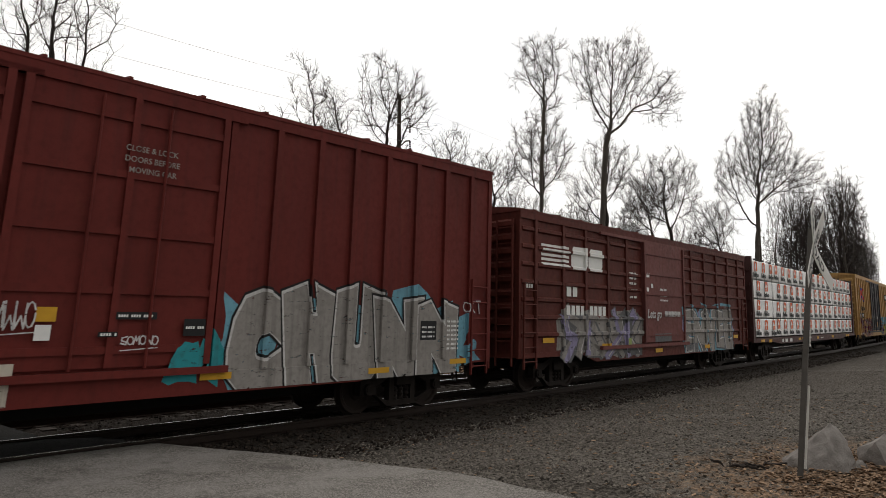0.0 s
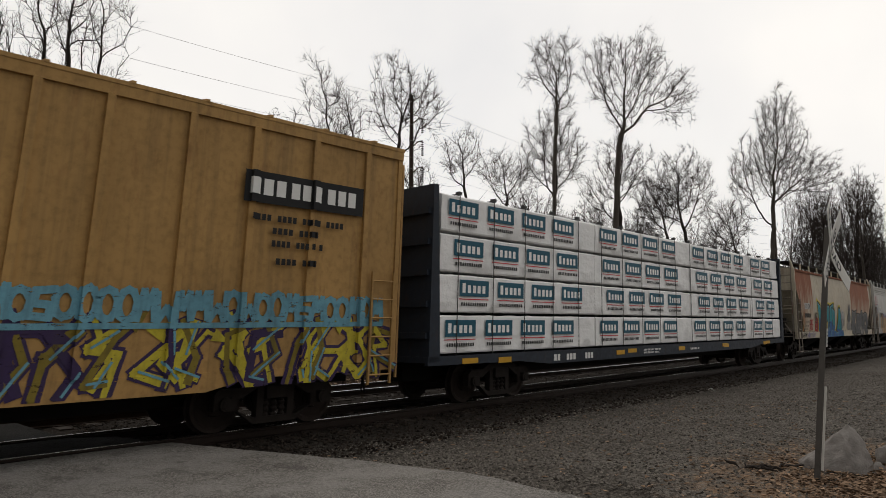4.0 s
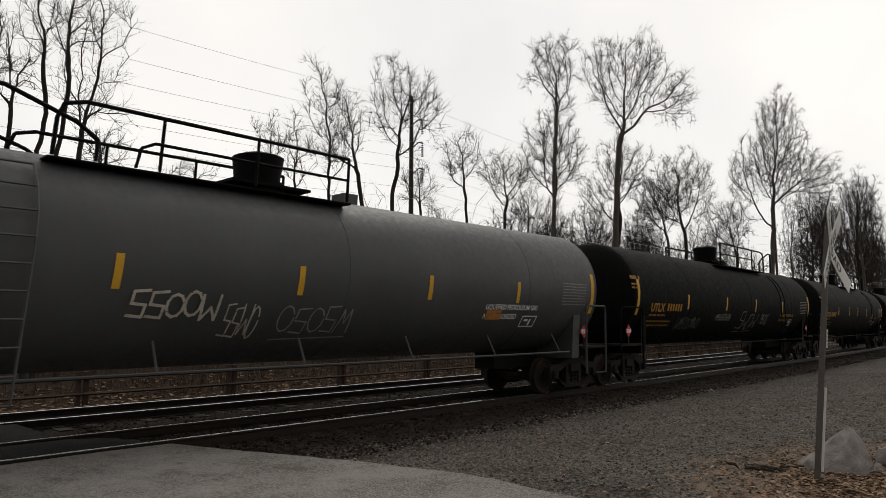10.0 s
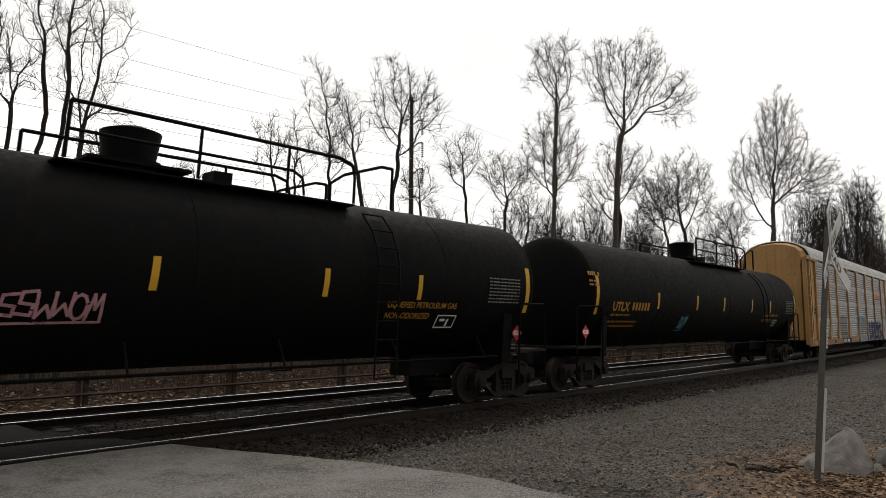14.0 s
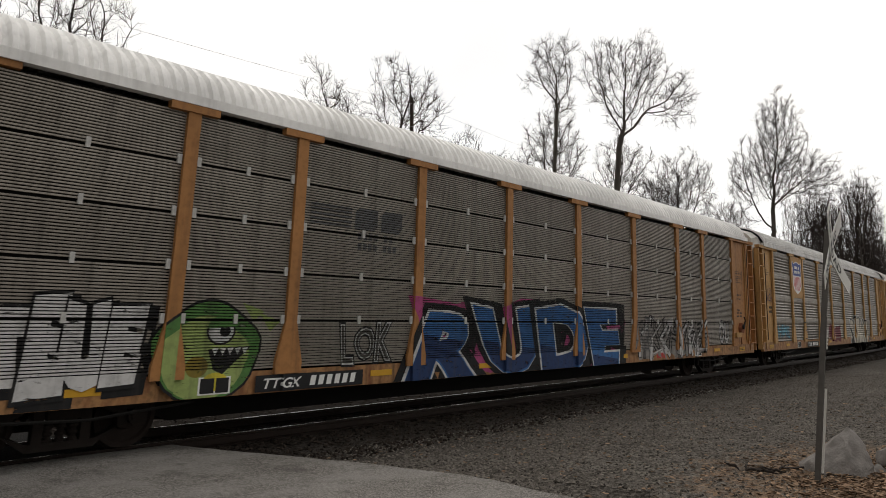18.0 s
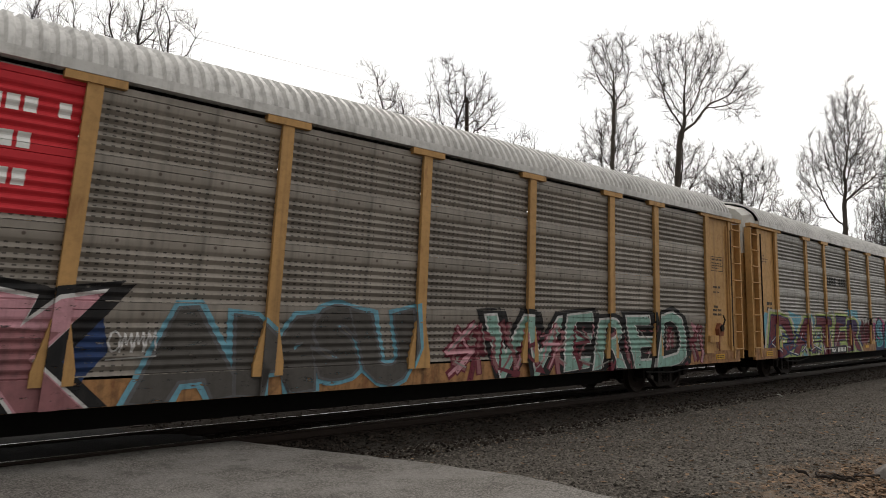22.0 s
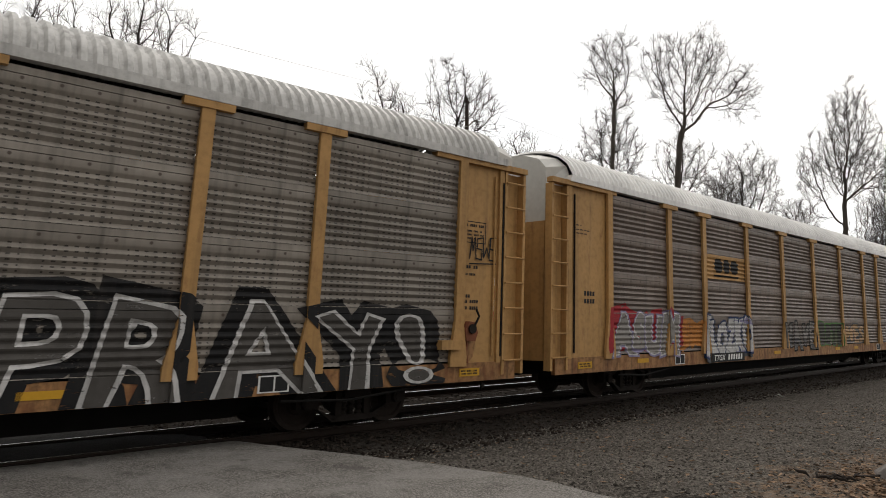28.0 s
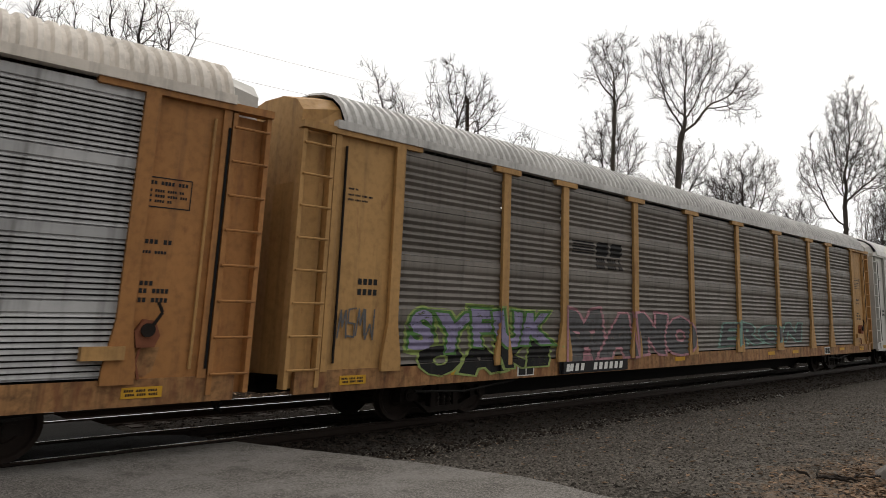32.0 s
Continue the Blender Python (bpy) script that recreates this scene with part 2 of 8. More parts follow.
M = {
    # the crossing fill is the same asphalt, with the train's shade in its colour
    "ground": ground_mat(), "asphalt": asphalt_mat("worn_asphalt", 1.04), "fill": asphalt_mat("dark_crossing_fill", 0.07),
    "rail": plain("rail_steel", (0.024, 0.017, 0.014), 0.6, 0.5), "rail_top": plain("polished_rail_head", (0.6, 0.6, 0.6), 0.25, 1.0, 0.1, bump=0),
    "tie": plain("oiled_timber", (0.026, 0.02, 0.016), 0.9, 0, 0.4, 12), "steel": plain("grimy_cast_steel", (0.018, 0.014, 0.012), 0.8, 0.1, 0.45, 5),
    "wheel": plain("rusty_wheel_steel", (0.026, 0.019, 0.016), 0.75, 0.15, 0.35, 8),
    "under": plain("black_underframe", (0.008, 0.0072, 0.0065), 0.8, 0, 0.4, 4), "black": paint("black_tank_paint", (0.0042, 0.004, 0.0039), 0.15, 0.25, 0, 0.7, (0.015, 0.013, 0.012), spec=0.06),
    "tank_grey": paint("grey_tank_paint", (0.06, 0.063, 0.066), 0.35, 0.5, 0.05, 0.5, (0.07, 0.055, 0.045)),
    "boxred": paint("oxide_red_paint", (0.13, 0.022, 0.018), 0.3, 0.35, 0.05, dirt_col=(0.035, 0.016, 0.014), spec=0.12), "boxbrown": paint("faded_brown_red_paint", (0.105, 0.026, 0.02), 0.35, 0.4, 0.12, dirt_col=(0.03, 0.017, 0.014), vary=0.15, spec=0.12),
    "doormaroon": paint("faded_maroon_door_paint", (0.155, 0.05, 0.045), 0.3, 0.35, 0.08, dirt_col=(0.04, 0.022, 0.02), vary=0.15, spec=0.15),
    "boxyellow": paint("freight_yellow_paint", (0.42, 0.245, 0.085), 0.32, 0.4, 0.14), "rackyellow": paint("rack_yellow_paint", (0.46, 0.262, 0.1), 0.28, 0.35, 0.16),
    "rackorange": paint("rack_orange_paint", (0.54, 0.088, 0.024), 0.3, 0.35, 0.06), "racktan": paint("rack_tan_paint", (0.38, 0.175, 0.06), 0.35, 0.4, 0.2),
    "sillyellow": paint("rust_stained_yellow_sill", (0.35, 0.18, 0.075), 0.75, 0.8, 0.7, dirt_col=(0.03, 0.022, 0.017)), "hopper_gear": paint("grimy_grey_ladder_paint", (0.22, 0.19, 0.16), 0.35, 0.4, 0.35),
    "doorblack": paint("black_door_paint", (0.018, 0.018, 0.02), 0.3, 0.3, 0.03),
    "hopper_white": paint("cream_hopper_paint", (0.5, 0.44, 0.34), 0.2, 0.3, 0.16, dirt_col=(0.14, 0.105, 0.08)), "hopper_grey": paint("light_grey_hopper_paint", (0.5, 0.49, 0.46), 0.2, 0.3, 0.06, dirt_col=(0.16, 0.145, 0.125)),
    # the last black here is shade painted into the screen grooves
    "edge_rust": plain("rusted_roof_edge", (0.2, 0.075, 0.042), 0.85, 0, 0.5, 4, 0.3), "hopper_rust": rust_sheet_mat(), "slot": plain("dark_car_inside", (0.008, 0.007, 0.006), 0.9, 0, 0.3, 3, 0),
    "flatbrown": paint("dark_brown_flatcar_paint", (0.06, 0.022, 0.02), 0.4, 0.3, 0.1), "flatblue": paint("dark_blue_flatcar_paint", (0.02, 0.027, 0.04), 0.4, 0.3, 0.05),
    "wrap": wrap_mat(), "strap": plain("dark_load_strap", (0.05, 0.05, 0.05)),
    "roof": paint("galvanised_roof", (0.58, 0.57, 0.55), 0.3, 0.4, 0.0, 0.45), "roof_white": paint("white_painted_roof", (0.86, 0.85, 0.83), 0.1, 0.2, 0.0, 0.5),
    "roof_cream": paint("cream_painted_roof", (0.72, 0.66, 0.59), 0.15, 0.3, 0.0, 0.5),
    "rack_bright": rack_mat("bright_zinc_screen", (0.62, 0.62, 0.62), (0.95, 0.95, 0.94)), "rack_dull": rack_mat("dull_zinc_screen", (0.19, 0.18, 0.165), (0.44, 0.425, 0.4), 0.3),
    "rack_mid": rack_mat("mid_grey_zinc_screen", (0.27, 0.268, 0.262), (0.62, 0.615, 0.6), 0.15),
    "rack_rust": rack_mat("rust_stained_screen", (0.13, 0.1, 0.082), (0.29, 0.235, 0.2), 1.0), "rack_blue": rack_mat("bluish_zinc_screen", (0.26, 0.262, 0.268), (0.6, 0.6, 0.6), 0.1, 0.0),
    "rack_slat": rack_mat("grey_brown_slat_screen", (0.22, 0.195, 0.165), (0.44, 0.4, 0.35), 0.5, 0.0),
    "rack_dark": rack_mat("dark_grey_brown_screen", (0.17, 0.15, 0.128), (0.38, 0.34, 0.295), 0.5),
    "rack_smooth": rack_mat("grey_brown_smooth_screen", (0.13, 0.115, 0.1), (0.27, 0.245, 0.22), 0.5, 0.0),
    "white": plain("white_stencil", (0.72, 0.72, 0.7), 0.6, 0, 0.08, 12, 0), "yellow": plain("yellow_reflector", (0.55, 0.3, 0.03), 0.5, 0, 0.2, 9, 0),
    "stencil_yellow": plain("yellow_stencil", (0.34, 0.17, 0.024), 0.6, 0, 0.2, 9, 0),
    "orange": plain("orange_print", (0.68, 0.12, 0.03), 0.5, 0, 0.08, 5, 0), "ink": plain("black_print", (0.02, 0.02, 0.021), 0.6, 0, 0.2, 9, 0),
    "teal_print": plain("dark_teal_print", (0.02, 0.1, 0.15), 0.5, 0, 0.1, 5, 0), "red": plain("red_print", (0.5, 0.03, 0.04), 0.5, 0, 0.15, 9, 0),
    "blue": plain("blue_print", (0.03, 0.06, 0.25), 0.5, 0, 0.15, 9, 0),
    "bark": bark_mat("dark_bark", (0.018, 0.015, 0.013), (0.05, 0.04, 0.034)), "bark_pale": bark_mat("pale_mottled_bark", (0.032, 0.027, 0.023), (0.14, 0.122, 0.106)),
    "brush": plain("dry_brush_stems", (0.04, 0.03, 0.023), 0.9, 0, 0.4, 1.5, 0),
    "twig": plain("thin_twigs", (0.035, 0.027, 0.024), 0.9, 0, 0.3, 3, 0), "rock": plain("grey_limestone", (0.2, 0.185, 0.172), 0.9, 0, 0.6, 7, 1.0),
    "galv": plain("weathered_galvanised_post", (0.1, 0.093, 0.085), 0.6, 0.2, 0.3, 9), "signwhite": plain("dull_white_sign_sheet", (0.5, 0.49, 0.46), 0.5, 0, 0.15, 8, 0.05),
    "fence": plain("rusty_pipe", (0.06, 0.04, 0.032), 0.8, 0.2, 0.35, 8), "pole": bark_mat("creosoted_pole", (0.035, 0.026, 0.02), (0.08, 0.06, 0.048)),
    "wire": plain("aluminium_wire", (0.55, 0.55, 0.56), 0.5, 0.5, 0.1, 2, 0), "house": plain("beige_siding", (0.42, 0.4, 0.36), 0.8, 0, 0.1, 3, 0.05),
    "houseroof": plain("brown_shingle", (0.1, 0.085, 0.075), 0.9, 0, 0.25, 6, 0.3), "pane": plain("dark_window_glass", (0.02, 0.023, 0.026), 0.1, 0, 0.1, 2, 0),
}

for key, col in SPRAY.items():
    M["spray_" + key] = paint("spray_paint_" + key, shade(col, 0.9), 0.35, 0.5, 0, 0.7, (0.045, 0.04, 0.036), gaps=0.3)

# ---------------------------------------------------------------- mesh helpers


class Geo:
    """Vertices and faces of one mesh in the making."""

    def __init__(self):
        self.v, self.f = [], []

    def poly(self, pts):
        n = len(self.v)
        self.v += [tuple(p) for p in pts]
        self.f.append(tuple(range(n, n + len(pts))))
        return self

    def hexa(self, a, b):
        """Solid between two quads of corresponding corners."""
        return self.loft([a, b])

    def loft(self, rings, caps=True, close=False):
        n, k = len(self.v), len(rings[0])
        for r in rings:
            self.v += [tuple(p) for p in r]
        m = len(rings)
        for i in range(m if close else m - 1):
            for j in range(k):
                a, b = n + i * k, n + ((i + 1) % m) * k
                self.f.append((a + j, a + (j + 1) % k, b + (j + 1) % k, b + j))
        if caps and not close:
            self.f.append(tuple(n + j for j in reversed(range(k))))
            self.f.append(tuple(n + (m - 1) * k + j for j in range(k)))
        return self

    def box(self, x0, x1, y0, y1, z0, z1):
        return self.loft([[(x0, y0, z0), (x1, y0, z0), (x1, y1, z0), (x0, y1, z0)], [(x0, y0, z1), (x1, y0, z1), (x1, y1, z1), (x0, y1, z1)]])

    def cyl(self, a, b, r, n=8, r2=None, caps=True):
        a, b = Vector(a), Vector(b)
        d = (b - a).normalized()
        u = d.orthogonal().normalized()
        w = d.cross(u)
        ring = lambda c, q: [c + (u * math.cos(2 * math.pi * i / n) + w * math.sin(2 * math.pi * i / n)) * q for i in range(n)]
        return self.loft([ring(a, r), ring(b, r if r2 is None else r2)], caps)

    def tube(self, pts, r, n=6):
        for a, b in zip(pts, pts[1:]):
            self.cyl(a, b, r, n)
        return self

    def prism_x(self, yz, x0, x1):
        """A closed outline in y, z swept along x."""
        return self.loft([[(x0, y, z) for y, z in yz], [(x1, y, z) for y, z in yz]])

    def prism_y(self, xz, y0, y1):
        return self.loft([[(x, y0, z) for x, z in xz], [(x, y1, z) for x, z in xz]])

    def mesh(self, name, mat=None, smooth=None):
        me = bpy.data.meshes.new(name)
        me.from_pydata(self.v, [], self.f)
        bm = bmesh.new()
        bm.from_mesh(me)
        bmesh.ops.recalc_face_normals(bm, faces=bm.faces)
        bm.to_mesh(me)
        bm.free()
        if mat is not None:
            me.materials.append(mat)
        if smooth is not None:
            me.shade_smooth()
            me.set_sharp_from_angle(angle=radians(smooth))
        return me


def part(name, geo, mat, parent, label="", smooth=None, at=None):
    """Links a Geo or a finished mesh as one mesh object under a thing or a part."""
    me = geo.mesh(name, M[mat] if isinstance(mat, str) else mat, smooth) if isinstance(geo, Geo) else geo
    ob = new(name, me)
    ob.parent = parent
    if at is not None:
        ob.matrix_basis = at
    if label:
        tagged(ob, label)
    return ob


def thing(name, label, category, group="", at=None, kind=""):
    ob = new(name)
    tagged(ob, label, category, group, kind)
    if at is not None:
        ob.matrix_basis = at
    return ob


# ---------------------------------------------------------------- the line of the track


def line(s, o=0.0, z=0.0):
    """The place s metres along the track, o metres to its far side, z above the rail heads."""
    c = min(max(s, S0), S1)
    th = BEND * c
    x, y = math.sin(th) / BEND + (s - c) * math.cos(th), GAP + (1 - math.cos(th)) / BEND + (s - c) * math.sin(th)
    return Vector((x - o * math.sin(th), y + o * math.cos(th), z))


def heading(s):
    return math.degrees(BEND * min(max(s, S0), S1))


def on_line(s, o=0.0, z=0.0):
    p = line(s, o, z)
    return pose(p.x, p.y, p.z, 0, 0, heading(s))


SPEED = 15.85

# ---------------------------------------------------------------- ground, road, tracks
SECOND = 3.96


def spread(a, b, n, k=1.0):
    return [a + (b - a) * (i / n) ** k for i in range(n + 1)]


def smooth(a, b, v):
    q = min(1.0, max(0.0, (v - a) / (b - a)))
    return q * q * (3 - 2 * q)


def off_line(x, y):
    """Distance of a ground point to the far side of the near track's middle."""
    th = BEND * min(max(x, S0), S1)
    return (y - line(x).y) * math.cos(th)


def road_edge(y):
    """x of the asphalt's ragged edge towards the gravel."""
    return 4.55 + 1.4 * smooth(11.0, 5.0, y) - 0.5 * smooth(4.5, 0.0, y) + 0.12 * noise.noise((y * 0.9, 3.1, 0)) + 0.05 * noise.noise((y * 4.0, 8.0, 0))


def ground_z(x, y):
    o = off_line(x, y)
    z = -0.3
    if -9 < o < 10:
        for mid in (0.0, SECOND):
            z = max(z, -0.17 - 0.30 * smooth(1.25, 2.6, abs(o - mid)))
    z = max(z, -0.3)
    # the yard rises to the level of the road towards the camera
    z += 0.27 * smooth(-2.6, -7.5, o)
    bank = smooth(8.0, 13.0, o)
    z += bank * (0.5 + 0.5 * noise.noise((x * 0.12, y * 0.2, 1.0))) + smooth(13, 40, o) * 1.5
    lumps = 0.02 * noise.noise((x * 1.1, y * 1.1, 0)) + 0.012 * noise.noise((x * 3.2, y * 3.2, 5))
    d = x - road_edge(y)
    if d < 0.6 and o < 6.5:
        z = min(z, -0.1 - 0.12 * smooth(-0.25, -0.6, d))
        return z
    return z + lumps


def ground():
    xs = [-4000, -900, -200, -60, -25] + spread(-12, 40, 208) + spread(42, 140, 49) + [160, 200, 300, 600, 1500, 4000]
    ys = [-4000, -900, -200, -60, -20, -8] + spread(-4, 36, 180) + spread(38, 90, 20) + [120, 250, 600, 1500, 4000]
    v = [(x, y, ground_z(x, y)) for y in ys for x in xs]
    n = len(xs)
    f = [(j * n + i, j * n + i + 1, (j + 1) * n + i + 1, (j + 1) * n + i) for j in range(len(ys) - 1) for i in range(n - 1)]
    me = bpy.data.meshes.new("ground")
    me.from_pydata(v, [], f)
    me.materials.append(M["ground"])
    me.shade_smooth()
    tagged(new("ground", me), "grey crushed-stone yard with brown leafy dirt", "ground", kind="structure")


def road():
    """Asphalt apron up to the near rail, and the fill between the rails of both tracks."""
    g = Geo()
    ys = spread(-14, GAP - 0.86, 120)
    left, right, lo = [], [], []
    for y in ys:
        crown = -0.035 - 0.012 * math.sin(y * 0.8) * smooth(9, 5, y)
        left.append((-14, y, crown))
        right.append((road_edge(y), y, crown))
        lo.append((road_edge(y) + 0.12, y, -0.2))
    cols = [[(a[0] + (b[0] - a[0]) * q, a[1], a[2] + 0.012 * noise.noise(((a[0] + (b[0] - a[0]) * q) * 0.7, a[1] * 0.7, 2))) for q in spread(0, 1, 30)] + [c] for a, b, c in zip(left, right, lo)]
    k = len(cols[0])
    for c in cols:
        g.v += c
    for i in range(len(cols) - 1):
        for j in range(k - 1):
            g.f.append((i * k + j, i * k + j + 1, (i + 1) * k + j + 1, (i + 1) * k + j))
    me = g.mesh("road", M["asphalt"], 40)
    tagged(new("road", me), "worn grey asphalt apron with a ragged edge", "road", kind="structure")
    # fill strips: shade under the passing cars is put into their near-black colour
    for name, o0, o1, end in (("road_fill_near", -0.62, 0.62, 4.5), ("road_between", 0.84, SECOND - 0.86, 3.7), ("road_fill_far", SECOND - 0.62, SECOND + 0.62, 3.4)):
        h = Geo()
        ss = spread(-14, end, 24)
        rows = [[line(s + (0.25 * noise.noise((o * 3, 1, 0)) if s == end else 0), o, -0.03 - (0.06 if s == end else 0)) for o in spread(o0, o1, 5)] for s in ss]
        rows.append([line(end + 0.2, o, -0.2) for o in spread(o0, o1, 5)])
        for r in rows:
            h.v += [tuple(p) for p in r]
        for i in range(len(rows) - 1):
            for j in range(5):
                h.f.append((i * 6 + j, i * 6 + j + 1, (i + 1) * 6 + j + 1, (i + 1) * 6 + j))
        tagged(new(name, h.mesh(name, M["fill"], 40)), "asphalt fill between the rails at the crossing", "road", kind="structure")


RAIL_SECTION = [(-0.07, -0.17), (0.07, -0.17), (0.07, -0.155), (0.015, -0.135), (0.012, -0.045), (0.036, -0.035), (0.036, -0.006), (-0.036, -0.006), (-0.036, -0.035), (-0.012, -0.045), (-0.015, -0.135), (-0.07, -0.155)]


def railway(name, mid, label):
    root = tagged(new(name), label, "railway track", kind="structure")
    ss = spread(-60, 150, 70) + [200, 300, 420]
    for side in (-0.753, 0.753):
        g, h = Geo(), Geo()
        g.loft([[line(s, mid + side + a, b) for a, b in RAIL_SECTION] for s in ss])
        h.loft([[line(s, mid + side + a, b) for a, b in ((-0.034, -0.006), (0.034, -0.006), (0.028, 0.0), (-0.028, 0.0))] for s in ss])
        r = part("rail", g, "rail", root, "rust-brown steel rail with a polished head")
        part("rail_head", h, "rail_top", r)
    tie = Geo().box(-0.115, 0.115, -1.3, 1.3, -0.34, -0.165).mesh("sleeper", M["tie"])
    plate = Geo().box(-0.1, 0.1, -0.9, -0.6, -0.165, -0.15).box(-0.1, 0.1, 0.6, 0.9, -0.165, -0.15).mesh("tie_plate", M["rail"])
    rest = Geo()
    i = 0
    s = 4.4
    while s < 150:
        j = random.uniform(-0.03, 0.03)
        if i < 95:
            t = part("sleeper", tie, None, root, at=on_line(s + j, mid + random.uniform(-0.06, 0.06), random.uniform(-0.012, 0.008)))
            part("tie_plate", plate, None, t)
        else:
            c = [line(s + a, mid + b, 0) for a, b in ((-0.11, -1.3), (0.11, -1.3), (0.11, 1.3), (-0.11, 1.3))]
            rest.loft([[(p.x, p.y, -0.3) for p in c], [(p.x, p.y, -0.165) for p in c]])
        i += 1
        s += 0.53
    tagged(part("sleepers_beyond", rest, "tie", root), kind="stuff")


def stones(name, label, count, place, size, mat, seed):
    """Loose broken stones, many small eight-sided lumps in one object."""
    rng = random.Random(seed)
    v, f = [], []
    base = [(1, 0, 0), (-1, 0, 0), (0, 1, 0), (0, -1, 0), (0, 0, 1), (0, 0, -1)]
    tri = [(0, 2, 4), (2, 1, 4), (1, 3, 4), (3, 0, 4), (2, 0, 5), (1, 2, 5), (3, 1, 5), (0, 3, 5)]
    for _ in range(count):
        p = place(rng)
        if p is None:
            continue
        n = len(v)
        r = rng.uniform(*size)
        a = rng.uniform(0, 6.28)
        ca, sa = math.cos(a), math.sin(a)
        for x, y, z in base:
            q = [c * r * rng.uniform(0.6, 1.25) for c in (x, y, z * 0.75)]
            v.append((p[0] + q[0] * ca - q[1] * sa, p[1] + q[0] * sa + q[1] * ca, p[2] + q[2] + 0.1 * r * (x + y)))
        f += [tuple(n + i for i in t) for t in tri]
    me = bpy.data.meshes.new(name)
    me.from_pydata(v, [], f)
    me.materials.append(mat)
    tagged(new(name, me), label, "gravel", kind="stuff")


def leaves(name, label, count, spot, seed, size=1.0):
    """Dead leaves: small folded blades lying loose."""
    rng = random.Random(seed)
    v, f = [], []
    for _ in range(count):
        x, y = spot(rng)
        z, a, r = ground_z(x, y) + rng.uniform(0.004, 0.03), rng.uniform(0, 6.28), rng.uniform(0.018, 0.05) * size
        ca, sa, n = math.cos(a), math.sin(a), len(v)
        for u, w, h in ((-1, 0, rng.uniform(-0.1, 0.5)), (0.1, -0.5, rng.uniform(0, 0.5)), (1, 0, rng.uniform(-0.1, 0.5)), (0.1, 0.5, rng.uniform(0, 0.5)), (0, 0, 0)):
            v.append((x + r * (u * ca - w * sa), y + r * (u * sa + w * ca), z + r * h))
        f += [(n, n + 1, n + 4), (n + 1, n + 2, n + 4), (n + 2, n + 3, n + 4), (n + 3, n, n + 4)]
    me = bpy.data.meshes.new(name)
    me.from_pydata(v, [], f)
    me.materials.append(stone_mat("dead_leaf", (0.06, 0.04, 0.027), (0.36, 0.245, 0.165)))
    tagged(new(name, me), label, "leaves", kind="stuff")


def stone_mat(name, lo, hi):
    m = Mat(name, 0.9, spec=0.04)
    isl = m.n.new("ShaderNodeNewGeometry").outputs["Random Per Island"]
    m.color(m.mix(isl, lo, hi))
    return m.m


def yard_spot(rng):
    x, y = 4 + 26 * rng.random() ** 1.8, 0.6 + 8.4 * rng.random() ** 0.9
    if x < road_edge(y) + 0.05 + 0.3 * rng.random() ** 3:
        return None
    return x, y, ground_z(x, y)


def ballast_spot(rng):
    s, o = 4.6 + 50 * rng.random() ** 1.6, rng.choice((rng.uniform(-2.6, -0.9), rng.uniform(-0.65, 0.65), rng.uniform(0.9, SECOND + 2.6)))
    p = line(s, o)
    return p.x, p.y, ground_z(p.x, p.y) + 0.01

# ---------------------------------------------------------------- running gear, shared by all cars


def lathe_y(profile, n=24):
    """Rings about the y axis: profile of (y, radius)."""
    return [[(r * math.cos(2 * math.pi * i / n), y, r * math.sin(2 * math.pi * i / n)) for i in range(n)] for y, r in profile]


